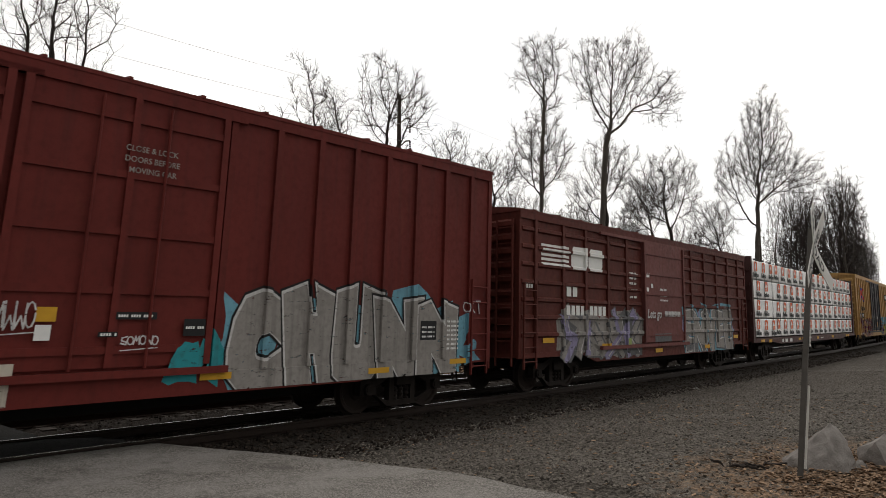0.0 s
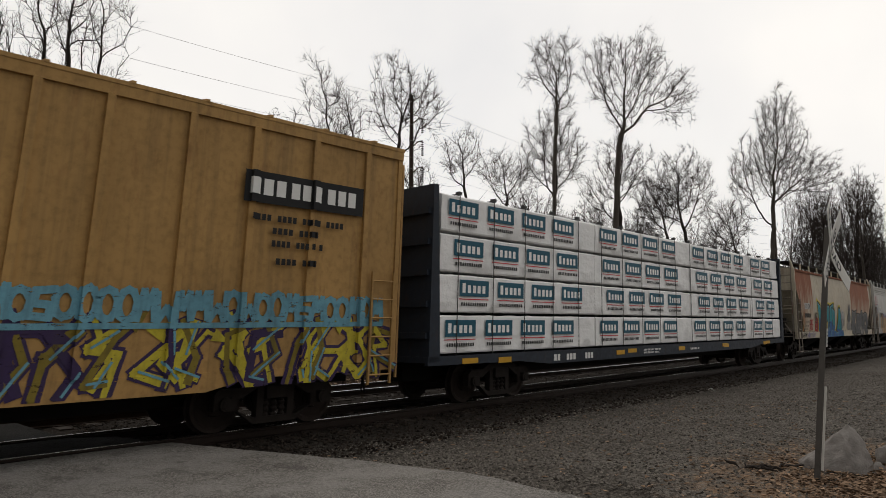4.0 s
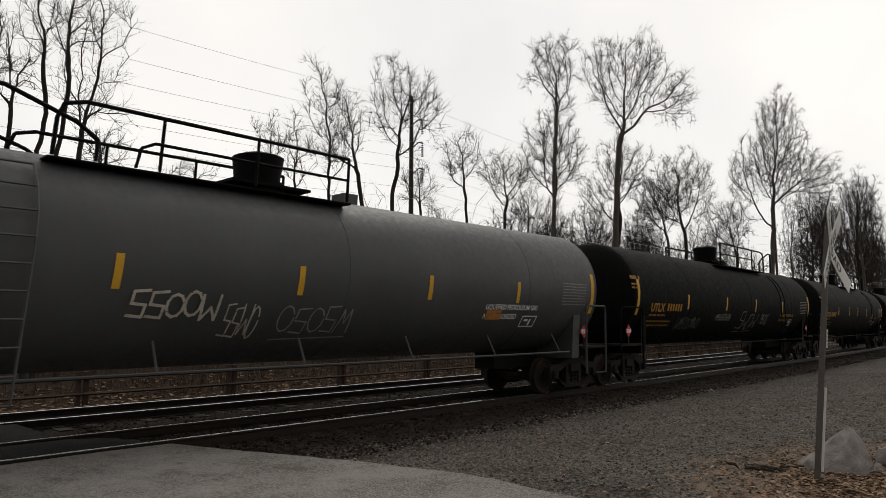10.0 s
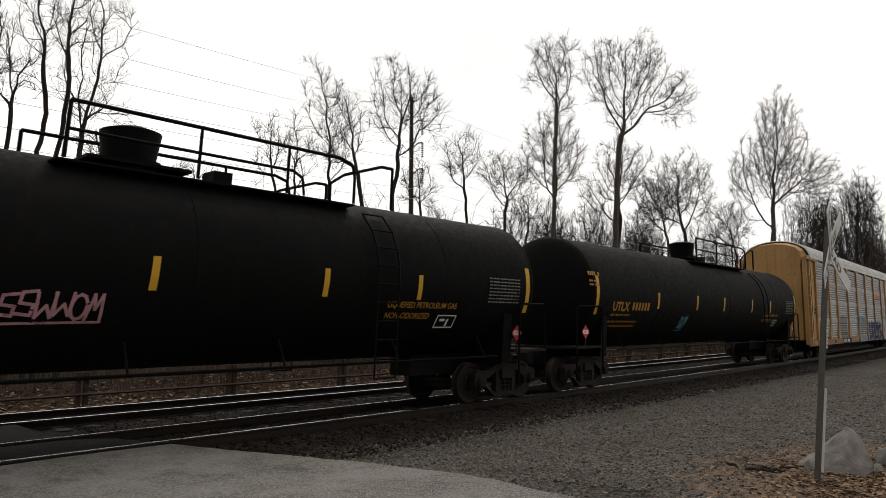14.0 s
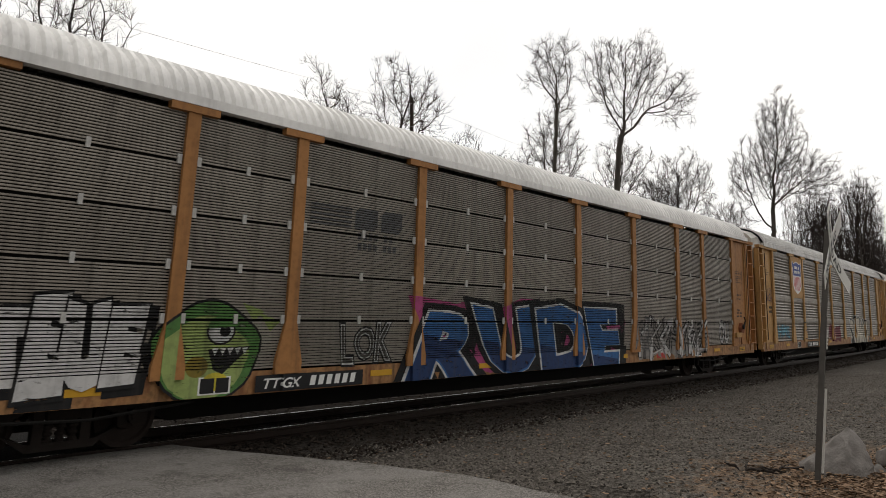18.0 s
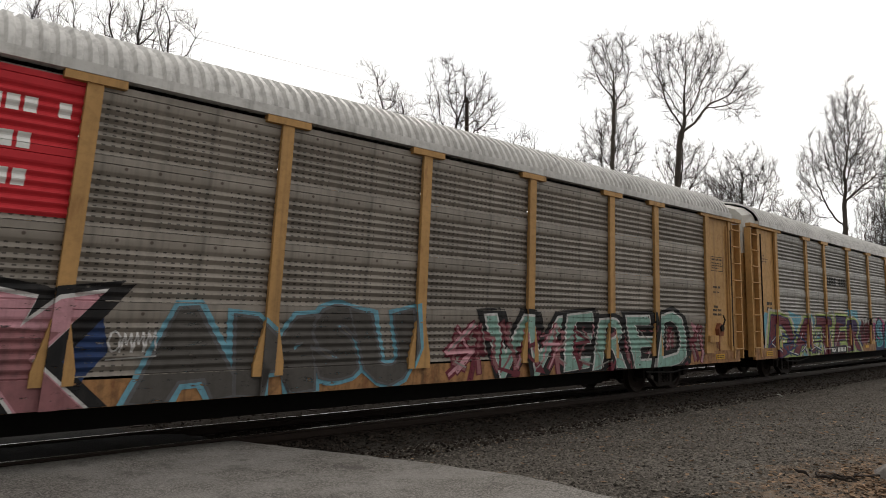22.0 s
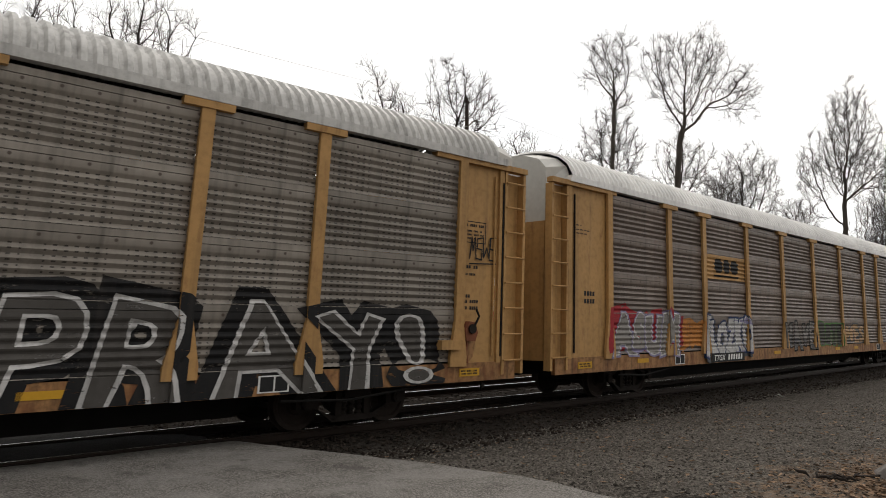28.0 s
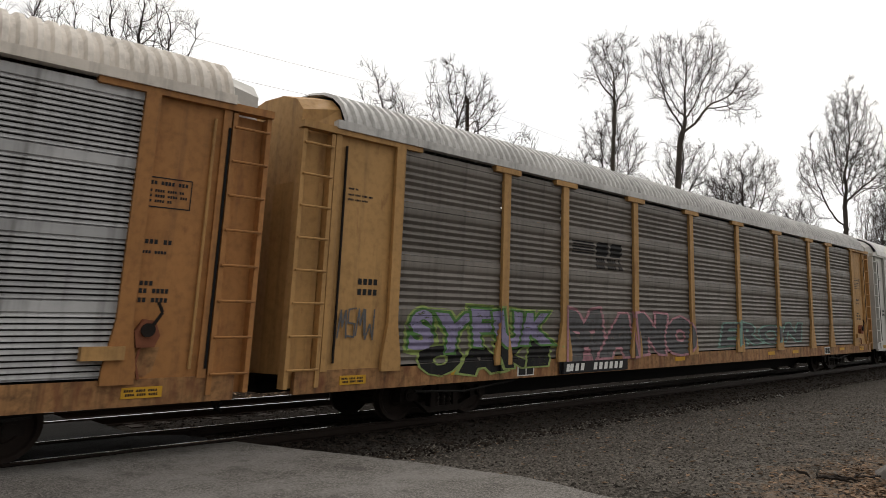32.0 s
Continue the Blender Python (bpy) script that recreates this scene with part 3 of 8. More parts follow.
def gear_meshes():
    w = Geo()
    w.loft(lathe_y([(-0.82, 0.1), (-0.82, 0.16), (-0.775, 0.18), (-0.765, 0.33), (-0.80, 0.36), (-0.80, 0.418), (-0.69, 0.425), (-0.675, 0.45), (-0.66, 0.45), (-0.66, 0.36), (-0.69, 0.33), (-0.69, 0.16), (-0.62, 0.12), (-0.62, 0.08),
                    (0.62, 0.08), (0.62, 0.12), (0.69, 0.16), (0.69, 0.33), (0.66, 0.36), (0.66, 0.45), (0.675, 0.45), (0.69, 0.425), (0.80, 0.418), (0.80, 0.36), (0.765, 0.33), (0.775, 0.18), (0.82, 0.16), (0.82, 0.1)]))
    f = Geo()
    arch = [(-1.07, 0.36), (-1.07, 0.62), (-0.98, 0.7), (-0.62, 0.69), (-0.34, 0.82), (0.34, 0.82), (0.62, 0.69), (0.98, 0.7), (1.07, 0.62), (1.07, 0.36), (0.98, 0.36), (0.96, 0.54), (0.78, 0.56), (0.62, 0.52), (0.3, 0.7), (-0.3, 0.7), (-0.62, 0.52), (-0.78, 0.56), (-0.96, 0.54), (-0.98, 0.36)]
    f.prism_y(arch, -1.09, -0.93)
    for q in (-1, 1):
        f.prism_y([(q * 0.68, 0.34), (q * 0.80, 0.36), (q * 0.78, 0.56), (q * 0.66, 0.56)], -1.08, -0.94)
        f.prism_y([(q * 0.68, 0.34), (q * 0.78, 0.42), (q * 0.40, 0.13), (q * 0.30, 0.18)], -1.08, -0.94)
        f.prism_y([(q * 0.22, 0.2), (q * 0.34, 0.2), (q * 0.34, 0.74), (q * 0.22, 0.74)], -1.08, -0.94)
        f.cyl((q * 0.89, -1.15, 0.46), (q * 0.89, -0.95, 0.46), 0.105, 12)
        f.cyl((q * 0.89, -1.165, 0.46), (q * 0.89, -1.15, 0.46), 0.07, 8)
    f.box(-0.4, 0.4, -1.08, -0.94, 0.12, 0.22)
    spring = Geo()
    for x in (-0.15, 0.0, 0.15):
        spring.loft([[(x + r * math.cos(0.785 * j), -1.01 + r * math.sin(0.785 * j), 0.222 + k * 0.0225) for j in range(8)] for k, r in enumerate([0.066, 0.066, 0.045, 0.045] * 3)])
    b = Geo().box(-0.2, 0.2, -1.13, 1.13, 0.5, 0.7).box(-0.28, 0.28, -0.35, 0.35, 0.68, 0.78).box(-1.0, -0.9, -0.5, 0.5, 0.3, 0.38).box(0.9, 1.0, -0.5, 0.5, 0.3, 0.38)
    c = Geo().box(-0.55, 0.12, -0.09, 0.09, 0.72, 0.92).prism_y([(0.1, 0.68), (0.34, 0.68), (0.36, 0.98), (0.1, 0.98)], -0.17, 0.17)
    hose = Geo().tube([(0.0, -0.35, 0.74), (0.12, -0.36, 0.62), (0.22, -0.3, 0.42), (0.36, -0.15, 0.34), (0.46, 0.0, 0.36)], 0.022, 6)
    return dict(wheel=w.mesh("wheelset", M["wheel"], 35), frame=f.mesh("side_frame", M["steel"]), bolster=b.mesh("truck", M["steel"]), spring=spring.mesh("spring_nest", M["steel"], 40),
                coupler=c.mesh("coupler", M["steel"]), hose=hose.mesh("air_hose", M["under"], 60))


GEAR = gear_meshes()
ROLLING = []


def truck(car, x, s):
    """A two-axle truck under a car; s is where the car's middle stands at the start."""
    t = part("truck", GEAR["bolster"], None, car, "grimy cast-steel truck", at=pose(x, 0, 0))
    for turn in (0, 180):
        part("side_frame", GEAR["frame"], None, t, at=pose(0, 0, 0, 0, 0, turn))
        part("spring_nest", GEAR["spring"], None, t, at=pose(0, 0, 0, 0, 0, turn))
    for q in (-0.89, 0.89):
        w = part("wheelset", GEAR["wheel"], None, t, "rusty steel wheels with bright treads", at=pose(q, 0, 0.425))
        ROLLING.append((w, q, s + x + q))


def ends(car, half):
    for q in (0, 180):
        part("coupler", GEAR["coupler"], None, car, at=pose((half if q == 0 else -half), 0, 0, 0, 0, q))
        part("air_hose", GEAR["hose"], None, car, at=pose((half - 0.1 if q == 0 else -half + 0.1), 0, 0, 0, 0, q))


CARS = []


def car_root(name, label, category, a, b, group=""):
    """An empty at the rail head under the car's middle. a, b: where its ends stand on the line at the start."""
    s = (a + b) / 2
    root = thing(name, label, category, group, at=on_line(s))
    CARS.append((root, s))
    return root, s, (b - a) / 2


def ladder(name, root, mat, x, y, z0, z1, w=0.45, n=8, r=0.016, axis="x"):
    """Two stiles, with each rung a part under them."""
    g = Geo()
    for q in (-1, 1):
        g.box(x + q * w / 2 - 0.02, x + q * w / 2 + 0.02, y - 0.012, y + 0.03, z0, z1) if axis == "x" else g.box(x - 0.012, x + 0.03, y + q * w / 2 - 0.02, y + q * w / 2 + 0.02, z0, z1)
    lad = part(name, g, mat, root)
    rung = Geo().cyl((-w / 2, 0, 0), (w / 2, 0, 0), r, 5).mesh("rung", M[mat])
    for i in range(n):
        part("rung", rung, None, lad, at=pose(x, y, z0 + (z1 - z0) * (i + 0.5) / n, 0, 0, 0 if axis == "x" else 90))


def bars(rows, y):
    """Unreadable stencilling: small bars. rows: x, z, length, height."""
    g = Geo()
    for x, z, w, h in rows:
        n = max(1, round(w / (h * 0.95)))
        for i in range(n):
            if n > 3 and i % 5 == 4:
                continue
            a = x + w * i / n
            g.poly([(a, y, z), (a + w / n * 0.74, y, z), (a + w / n * 0.74, y, z + h), (a, y, z + h)])
    return g


def words(text, size, x, y, z, fat=0.0, slant=0.0, wide=1.0):
    """Lettering in the built-in font, upright in the x, z plane, its lower left corner at x, z."""
    c = bpy.data.curves.new("lettering", "FONT")
    c.body, c.size, c.offset, c.shear, c.resolution_u = text, size, fat, slant, 3
    ob = bpy.data.objects.new("lettering", c)
    me = bpy.data.meshes.new_from_object(ob)
    bpy.data.objects.remove(ob)
    g = Geo()
    g.v = [(x + p.co.x * wide, y, z + p.co.y) for p in me.vertices]
    g.f = [tuple(p.vertices) for p in me.polygons]
    bpy.data.meshes.remove(me)
    return g


def flat(name, g, mat, parent, label=""):
    """A painted mark: flat faces turned to the near side."""
    me = bpy.data.meshes.new(name)
    me.from_pydata(g.v, [], g.f)
    bm = bmesh.new()
    bm.from_mesh(me)
    for q in bm.faces:
        if q.normal.y > 0:
            q.normal_flip()
    bm.to_mesh(me)
    bm.free()
    me.materials.append(M[mat] if isinstance(mat, str) else mat)
    ob = new(name, me)
    ob.parent = parent
    if label:
        tagged(ob, label)
    return ob


class Surface:
    """The near side of a car, to be painted on: lines where its relief changes, and its depth there."""

    slots = False
    low = -1.0

    def __init__(self, root, half, xs, zs, depth):
        self.root, self.half, self.xs, self.zs, self.depth = root, half, xs, zs, depth

    def put(self, name, g, mat, lift, label="", parent=None, high=None):
        """Lays flat shapes (x from the car's first end, y: extra lift) on the relief."""
        if not g.f:
            return None
        me = bpy.data.meshes.new(name)
        me.from_pydata([(x - self.half, y, z) for x, y, z in g.v], [], g.f)
        bm = bmesh.new()
        bm.from_mesh(me)
        # paint ends where the sheet ends
        bmesh.ops.bisect_plane(bm, geom=bm.verts[:] + bm.edges[:] + bm.faces[:], plane_co=(0, 0, self.low), plane_no=(0, 0, 1), dist=1e-5, clear_inner=True)
        if high is not None:
            bmesh.ops.bisect_plane(bm, geom=bm.verts[:] + bm.edges[:] + bm.faces[:], plane_co=(0, 0, high), plane_no=(0.12, 0, 1), dist=1e-5, clear_outer=True)
        if not bm.verts:
            bm.free()
            return None
        for axis, cuts in ((0, self.xs), (2, self.zs)):
            lo, hi = min(v.co[axis] for v in bm.verts), max(v.co[axis] for v in bm.verts)
            for c in cuts:
                if lo < c < hi:
                    co, no = [0, 0, 0], [0, 0, 0]
                    co[axis], no[axis] = c, 1
                    bmesh.ops.bisect_plane(bm, geom=bm.verts[:] + bm.edges[:] + bm.faces[:], plane_co=co, plane_no=no, dist=1e-5)
        if self.slots:
            bmesh.ops.delete(bm, geom=[f for f in bm.faces if self.depth(f.calc_center_median().x, f.calc_center_median().z) > -1.482], context="FACES")
        for f in bm.faces:
            if f.normal.y > 0:
                f.normal_flip()
        for v in bm.verts:
            v.co.y = self.depth(v.co.x, v.co.z) - lift - v.co.y
        bm.to_mesh(me)
        bm.free()
        me.materials.append(M[mat])
        ob = new(name, me)
        ob.parent = parent or self.root
        if label:
            tagged(ob, label)
        return ob


# ---------------------------------------------------------------- auto racks
CLIP = Geo().box(-0.03, 0.03, -0.03, 0.0, -0.07, 0.07).mesh("panel_clip", M["roof"])
POSTS = [1.75, 4.53, 6.46, 9.28, 12.08, 14.95, 17.88, 20.75, 22.7, 25.35]
RACK_LO, RACK_HI = 1.03, 4.78


def panel_profile(style):
    """Depth by height of one screen panel, as (z, y) from its lower edge."""
    p = []
    if style == "perf":
        h, z = 0.94, 0.0
        p += [(0.0, 0.02), (0.006, 0.0), (0.1, 0.0), (0.106, 0.02), (0.112, 0.0), (0.2, 0.0)]
        p += [(0.205 + i * 0.73 / 36, 0.019 - 0.019 * math.cos(6.283 * i / 6)) for i in range(1, 37)]
    elif style == "fine":
        h = 0.75
        for i in range(17):
            a = i * 0.0425
            p += [(a, 0.02), (a + 0.004, 0.0), (a + 0.027, 0.0), (a + 0.031, 0.02)]
        p = [(-0.001, 0.07)] + p + [(0.7225, 0.05), (0.75, 0.05)]
    else:
        h = 0.94
        p += [(0.0, 0.0), (0.13, 0.0)]
        for i in range(11):
            a = 0.138 + i * 0.0725
            p += [(a, 0.028), (a + 0.012, 0.024), (a + 0.034, 0.004), (a + 0.05, 0.0), (a + 0.055, 0.028)]
        p += [(0.938, 0.012)]
    if style != "fine":
        p = [(h - z, y) for z, y in reversed(p)]
    return h, p


PANELS = {}


def panel_mesh(style, width, mat):
    key = (style, round(width, 2), mat)
    if key not in PANELS:
        h, prof = panel_profile(style)
        g = Geo()
        g.loft([[(q * width / 2, y, z) for z, y in prof] for q in (-1, 1)], caps=False)
        g.f = [f for i, f in enumerate(g.f) if i != len(prof) - 1]
        me = PANELS[key] = g.mesh("screen_panel", M[mat], 40)
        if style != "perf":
            # closed groove faces between the slats, painted black for the shade in them
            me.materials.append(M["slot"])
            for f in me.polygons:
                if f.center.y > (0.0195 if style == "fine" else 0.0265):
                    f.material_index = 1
    return PANELS[key]


ROOFS = {}


def roof_mesh(mat, half):
    key = (mat, round(half, 2))
    if key in ROOFS:
        return ROOFS[key]
    sec = [(-1.53, 4.93), (-1.5, 5.06), (-1.36, 5.3), (-1.12, 5.5), (-0.8, 5.64), (-0.4, 5.73), (0.0, 5.76), (0.4, 5.73), (0.8, 5.64), (1.12, 5.5), (1.36, 5.3), (1.5, 5.06), (1.53, 4.93)]
    g = Geo()
    xs, lift = [], []
    x = -half + 0.75
    while x < half - 0.75:
        for dx, l in ((0.0, 0.0), (0.035, 0.045), (0.1, 0.045), (0.135, 0.0)):
            xs.append(x + dx)
            lift.append(l)
        x += 0.19
    k = len(sec)
    for x, l in zip(xs, lift):
        g.v += [(x, y * (1 + l / 1.6), z + l) for y, z in sec]
    for i in range(len(xs) - 1):
        for j in range(k - 1):
            g.f.append((i * k + j, i * k + j + 1, (i + 1) * k + j + 1, (i + 1) * k + j))
    ROOFS[key] = g.mesh("roof", M[mat], 25)
    return ROOFS[key]


RUNG = {}


def end_marks(root, ex, e, y):
    """Stencils, latch gear and small plates on the near side of a car end."""
    yy = y - 0.006
    rows = [(0, 3.55, 0.6, 0.05), (0, 3.45, 0.55, 0.035), (0, 3.38, 0.6, 0.035), (0, 3.31, 0.4, 0.035)] if e > 0 else [(0, 3.9, 0.2, 0.03), (0, 3.8, 0.5, 0.03), (0, 3.72, 0.4, 0.03)]
    rows += [(0.05, 2.75, 0.42, 0.06), (0.05, 2.62, 0.36, 0.04), (0.05, 2.2, 0.3, 0.06), (0.0, 2.1, 0.5, 0.06), (0.0, 1.98, 0.5, 0.06)] if e > 0 else [(0.3, 2.35, 0.42, 0.1), (0.3, 2.18, 0.42, 0.1)]
    x0 = min(ex(1.72), ex(0.95))
    flat("end_stencil", bars([(x0 + x, z, w, h) for x, z, w, h in rows], yy), "ink", root)
    if e > 0:
        fr = Geo()
        for u0, u1, z0, z1 in ((-0.05, 0.65, 3.24, 3.255), (-0.05, 0.65, 3.64, 3.655), (-0.05, -0.035, 3.24, 3.655), (0.635, 0.65, 3.24, 3.655)):
            fr.poly([(x0 + u0, yy, z0), (x0 + u1, yy, z0), (x0 + u1, yy, z1), (x0 + u0, yy, z1)])
        flat("stencil_frame", fr, "ink", root)
        hb = part("hand_brake", Geo().prism_y([(x0 + 0.14, 1.4), (x0 + 0.36, 1.4), (x0 + 0.42, 1.55), (x0 + 0.34, 1.74), (x0 + 0.2, 1.76), (x0 + 0.1, 1.6)], y - 0.11, y), "edge_rust", root, "rusty hand-brake housing")
        part("brake_lever", Geo().tube([(x0 + 0.26, y - 0.13, 1.6), (x0 + 0.4, y - 0.15, 1.85), (x0 + 0.34, y - 0.13, 1.98)], 0.022, 6), "steel", hb)
        part("brake_wheel", Geo().cyl((x0 + 0.25, y - 0.16, 1.62), (x0 + 0.25, y - 0.12, 1.62), 0.09, 12), "steel", hb)
        part("brake_chain", Geo().tube([(x0 + 0.2, y - 0.06, 1.4), (x0 + 0.16, y - 0.07, 1.2), (x0 + 0.22, y - 0.06, 1.0)], 0.02, 5), "edge_rust", hb)
        flat("rust_run", Geo().poly([(x0 + 0.08, yy, 1.4), (x0 + 0.46, yy, 1.4), (x0 + 0.4, yy, 1.1), (x0 + 0.3, yy, 1.02), (x0 + 0.16, yy, 1.08)]), "sillyellow", root)
        part("brake_step", Geo().box(x0 - 0.5, x0 + 0.0, y - 0.16, y, 1.25, 1.42), "rackyellow", root)
        part("door_slot", Geo().box(*sorted((ex(0.62), ex(0.66))), y - 0.062, y - 0.05, 1.1, 4.5), "under", root)
    part("lock_bar", Geo().cyl((ex(0.85), y - 0.03, 1.1), (ex(0.85), y - 0.03, 4.6), 0.022, 6), "rackyellow" if e > 0 else "steel", root)
    part("end_placard", Geo().box(x0 + 0.05, x0 + 0.55, -1.512, -1.5, 0.76, 0.9), "yellow", root, "yellow notice plate")
    flat("placard_lines", bars([(x0 + 0.08, 0.84, 0.44, 0.03), (x0 + 0.1, 0.79, 0.4, 0.03)], -1.516), "ink", root)


def auto_rack(a, b, label, frame="rackyellow", screen="rack_dull", style="perf", roof="roof", cap="signwhite", last=11.7):
    root, s, half = car_root("auto_rack_car", label, "rail car", a, b, "auto rack cars of the train")
    X = lambda q: last if q == POSTS[-1] else q - 13.66
    for q in (-1, 1):
        sill = Geo().box(-half + 0.2, half - 0.2, -1.5 if q < 0 else 1.4, -1.4 if q < 0 else 1.5, 0.66, 1.0)
        part("side_sill", sill, "sillyellow" if frame in ("rackyellow", "racktan") else frame, root, "rust-stained side sill" if frame in ("rackyellow", "racktan") else "")
        part("top_rail", Geo().box(-half + 0.6, half - 0.6, -1.59 if q < 0 else 1.45, -1.45 if q < 0 else 1.59, 4.845, 4.985), roof, root, "pale sheet fascia below the roof")
    part("deck", Geo().box(-half + 0.3, half - 0.3, -1.4, 1.4, 0.86, 0.98), "under", root)
    part("centre_sill", Geo().prism_y([(-half + 0.3, 0.6), (-half + 4.6, 0.6), (-half + 5.4, 0.24), (half - 5.4, 0.24), (half - 4.6, 0.6), (half - 0.3, 0.6), (half - 0.3, 0.86), (-half + 0.3, 0.86)], -0.3, 0.3), "under", root)
    part("roof", roof_mesh(roof, half), None, root, "corrugated arched roof")
    # posts with flared feet and a bracket at the top
    for q in (-1, 1):
        y0, y1 = (-1.56, -1.49) if q < 0 else (1.49, 1.56)
        for i, p in enumerate(POSTS):
            x, w = X(p), 0.1
            foot = 0.24 if 0 < i < len(POSTS) - 1 else 0.2
            g = Geo().prism_y([(x - foot, 0.94), (x + foot, 0.94), (x + foot, 1.12), (x + w, 1.75), (x + w, 4.76), (x - w, 4.76), (x - w, 1.75), (x - foot, 1.12)], y0, y1)
            o = part("post", g, frame, root)
            if 0 < i < len(POSTS) - 1:
                part("bracket", Geo().box(x - 0.38, x + 0.38, y0 - 0.025, y1 + 0.025, 4.73, 4.84), frame, o)
        for p, w in zip(POSTS, POSTS[1:]):
            width = X(w) - X(p) - 0.2
            h, _ = panel_profile(style)
            n = round((RACK_HI - RACK_LO) / h)
            for k in range(n):
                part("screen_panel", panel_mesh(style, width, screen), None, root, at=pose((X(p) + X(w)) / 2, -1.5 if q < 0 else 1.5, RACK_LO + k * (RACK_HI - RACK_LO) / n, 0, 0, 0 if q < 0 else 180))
    # ends: side plates, ladders, doors
    for e in (-1, 1):
        ex = lambda d: e * (half - d)
        lo, hi = sorted((X(POSTS[0] if e < 0 else POSTS[-1]), ex(0.62)))
        for q in (-1, 1):
            y0, y1 = (-1.47, -1.4) if q < 0 else (1.4, 1.47)
            side = part("end_side_plate", Geo().box(lo, hi, y0, y1, 0.98, 4.76), frame, root)
            part("rim", Geo().box(*sorted((ex(0.62), ex(0.74))), y0 - 0.05, y1, 0.98, 4.76), frame, side)
            part("header", Geo().box(*sorted((ex(-0.02), ex(2.45))), y0 - 0.09, y1, 4.76, 4.87), frame, root)
            lp = part("ladder_plate", Geo().box(*sorted((ex(0.55), ex(0.05))), y0 + 0.1, y1 + 0.05, 0.75, 4.74), frame, root)
            for d0, d1 in ((0.0, 0.07), (0.53, 0.6)):
                part("ladder_stile", Geo().box(*sorted((ex(d0), ex(d1))), y0 - 0.06, y1 + 0.05, 0.75, 4.74), frame, lp)
            for i in range(8):
                part("rung", RUNG.setdefault("rack" + frame, Geo().cyl((-0.27, 0, 0), (0.27, 0, 0), 0.019, 6).mesh("rung", M[frame])), None, lp, at=pose(ex(0.3), y0 - 0.075 if q < 0 else y1 + 0.075, 1.02 + i * 0.5))
            if q < 0:
                end_marks(root, ex, e, y0)
        d = Geo()
        for z0, z1, inset in ((0.95, 3.95, 0.0),):
            d.loft([[(ex(0.5), -1.4, z), (ex(0.1), -1.25, z), (ex(0.02), -0.7, z), (ex(0.02), 0.7, z), (ex(0.1), 1.25, z), (ex(0.5), 1.4, z)] for z in (z0, z1)])
        part("end_door", d, frame, root)
        c = Geo()
        prof = [(-1.44, 4.9), (-1.3, 5.26), (-1.05, 5.48), (-0.6, 5.64), (0.0, 5.7), (0.6, 5.64), (1.05, 5.48), (1.3, 5.26), (1.44, 4.9)]
        c.loft([[(ex(0.12), max(-1.25, min(1.25, y)), z - 0.12) for y, z in prof] + [(ex(0.12), 1.25, 3.95), (ex(0.12), -1.25, 3.95)],
                [(ex(0.8), y, z) for y, z in prof] + [(ex(0.8), 1.4, 3.95), (ex(0.8), -1.4, 3.95)]])
        part("end_cap", c, cap, root, "pale upper end")
        truck(root, e * (half - 3.65), s)
    ends(root, half - 0.05)
    for x in (-half + 3.4, -half + 8.4, -2.5, 3.3, half - 8.6, half - 4.0):
        part("reflector", Geo().box(x, x + 0.5, -1.508, -1.495, 0.8, 0.9), "yellow", root)
    for x in (-half + 5.2, half - 5.6):
        pl = part("consolidated_plate", Geo().box(x, x + 0.5, -1.512, -1.495, 0.7, 0.95), "white", root, "black and white data plate")
        part("data_panel", Geo().box(x + 0.03, x + 0.24, -1.516, -1.51, 0.72, 0.93).box(x + 0.27, x + 0.47, -1.516, -1.51, 0.72, 0.93), "ink", pl)
    for x0 in (-half + 2.6, half - 5.2):
        part("brake_pipe", Geo().tube([(x0, -1.46, 0.56), (x0 + 1.2, -1.46, 0.5), (x0 + 2.6, -1.42, 0.62)], 0.022, 6), "under", root)
    if style == "fine":
        for p, w in zip(POSTS, POSTS[1:]):
            for k in range(1, 5):
                z = RACK_LO + k * 0.75
                for x in ((X(p) + X(w)) / 2, X(p) + 0.15, X(w) - 0.15):
                    part("panel_clip", CLIP, None, root, at=pose(x, -1.5, z))
    xs = [X(p) for p in POSTS]
    h, prof = panel_profile(style)
    n = round((RACK_HI - RACK_LO) / h)
    zb = [RACK_LO] + [RACK_LO + k * (RACK_HI - RACK_LO) / n + z for k in range(n) for z, _ in prof]

    def depth(x, z):
        if any(abs(x - c) < 0.1 for c in xs):
            return -1.56
        if z < RACK_LO or abs(x) > half - 2.0:
            return -1.5 if abs(x) < half - 2.0 else -1.47
        k = (z - RACK_LO) / ((RACK_HI - RACK_LO) / n)
        u = (k - math.floor(k)) * (RACK_HI - RACK_LO) / n
        for (z0, y0), (z1, y1) in zip(prof, prof[1:]):
            if z0 <= u <= z1:
                return -1.5 + y0 + (y1 - y0) * (u - z0) / max(1e-6, z1 - z0)
        return -1.5 + prof[-1][1]

    surf = Surface(root, half, [c + d for c in xs for d in (-0.1001, -0.0999, 0.0999, 0.1001)], sorted(zb), depth)
    surf.slots, surf.low = style == "fine", 0.665
    return surf


# ---------------------------------------------------------------- box cars


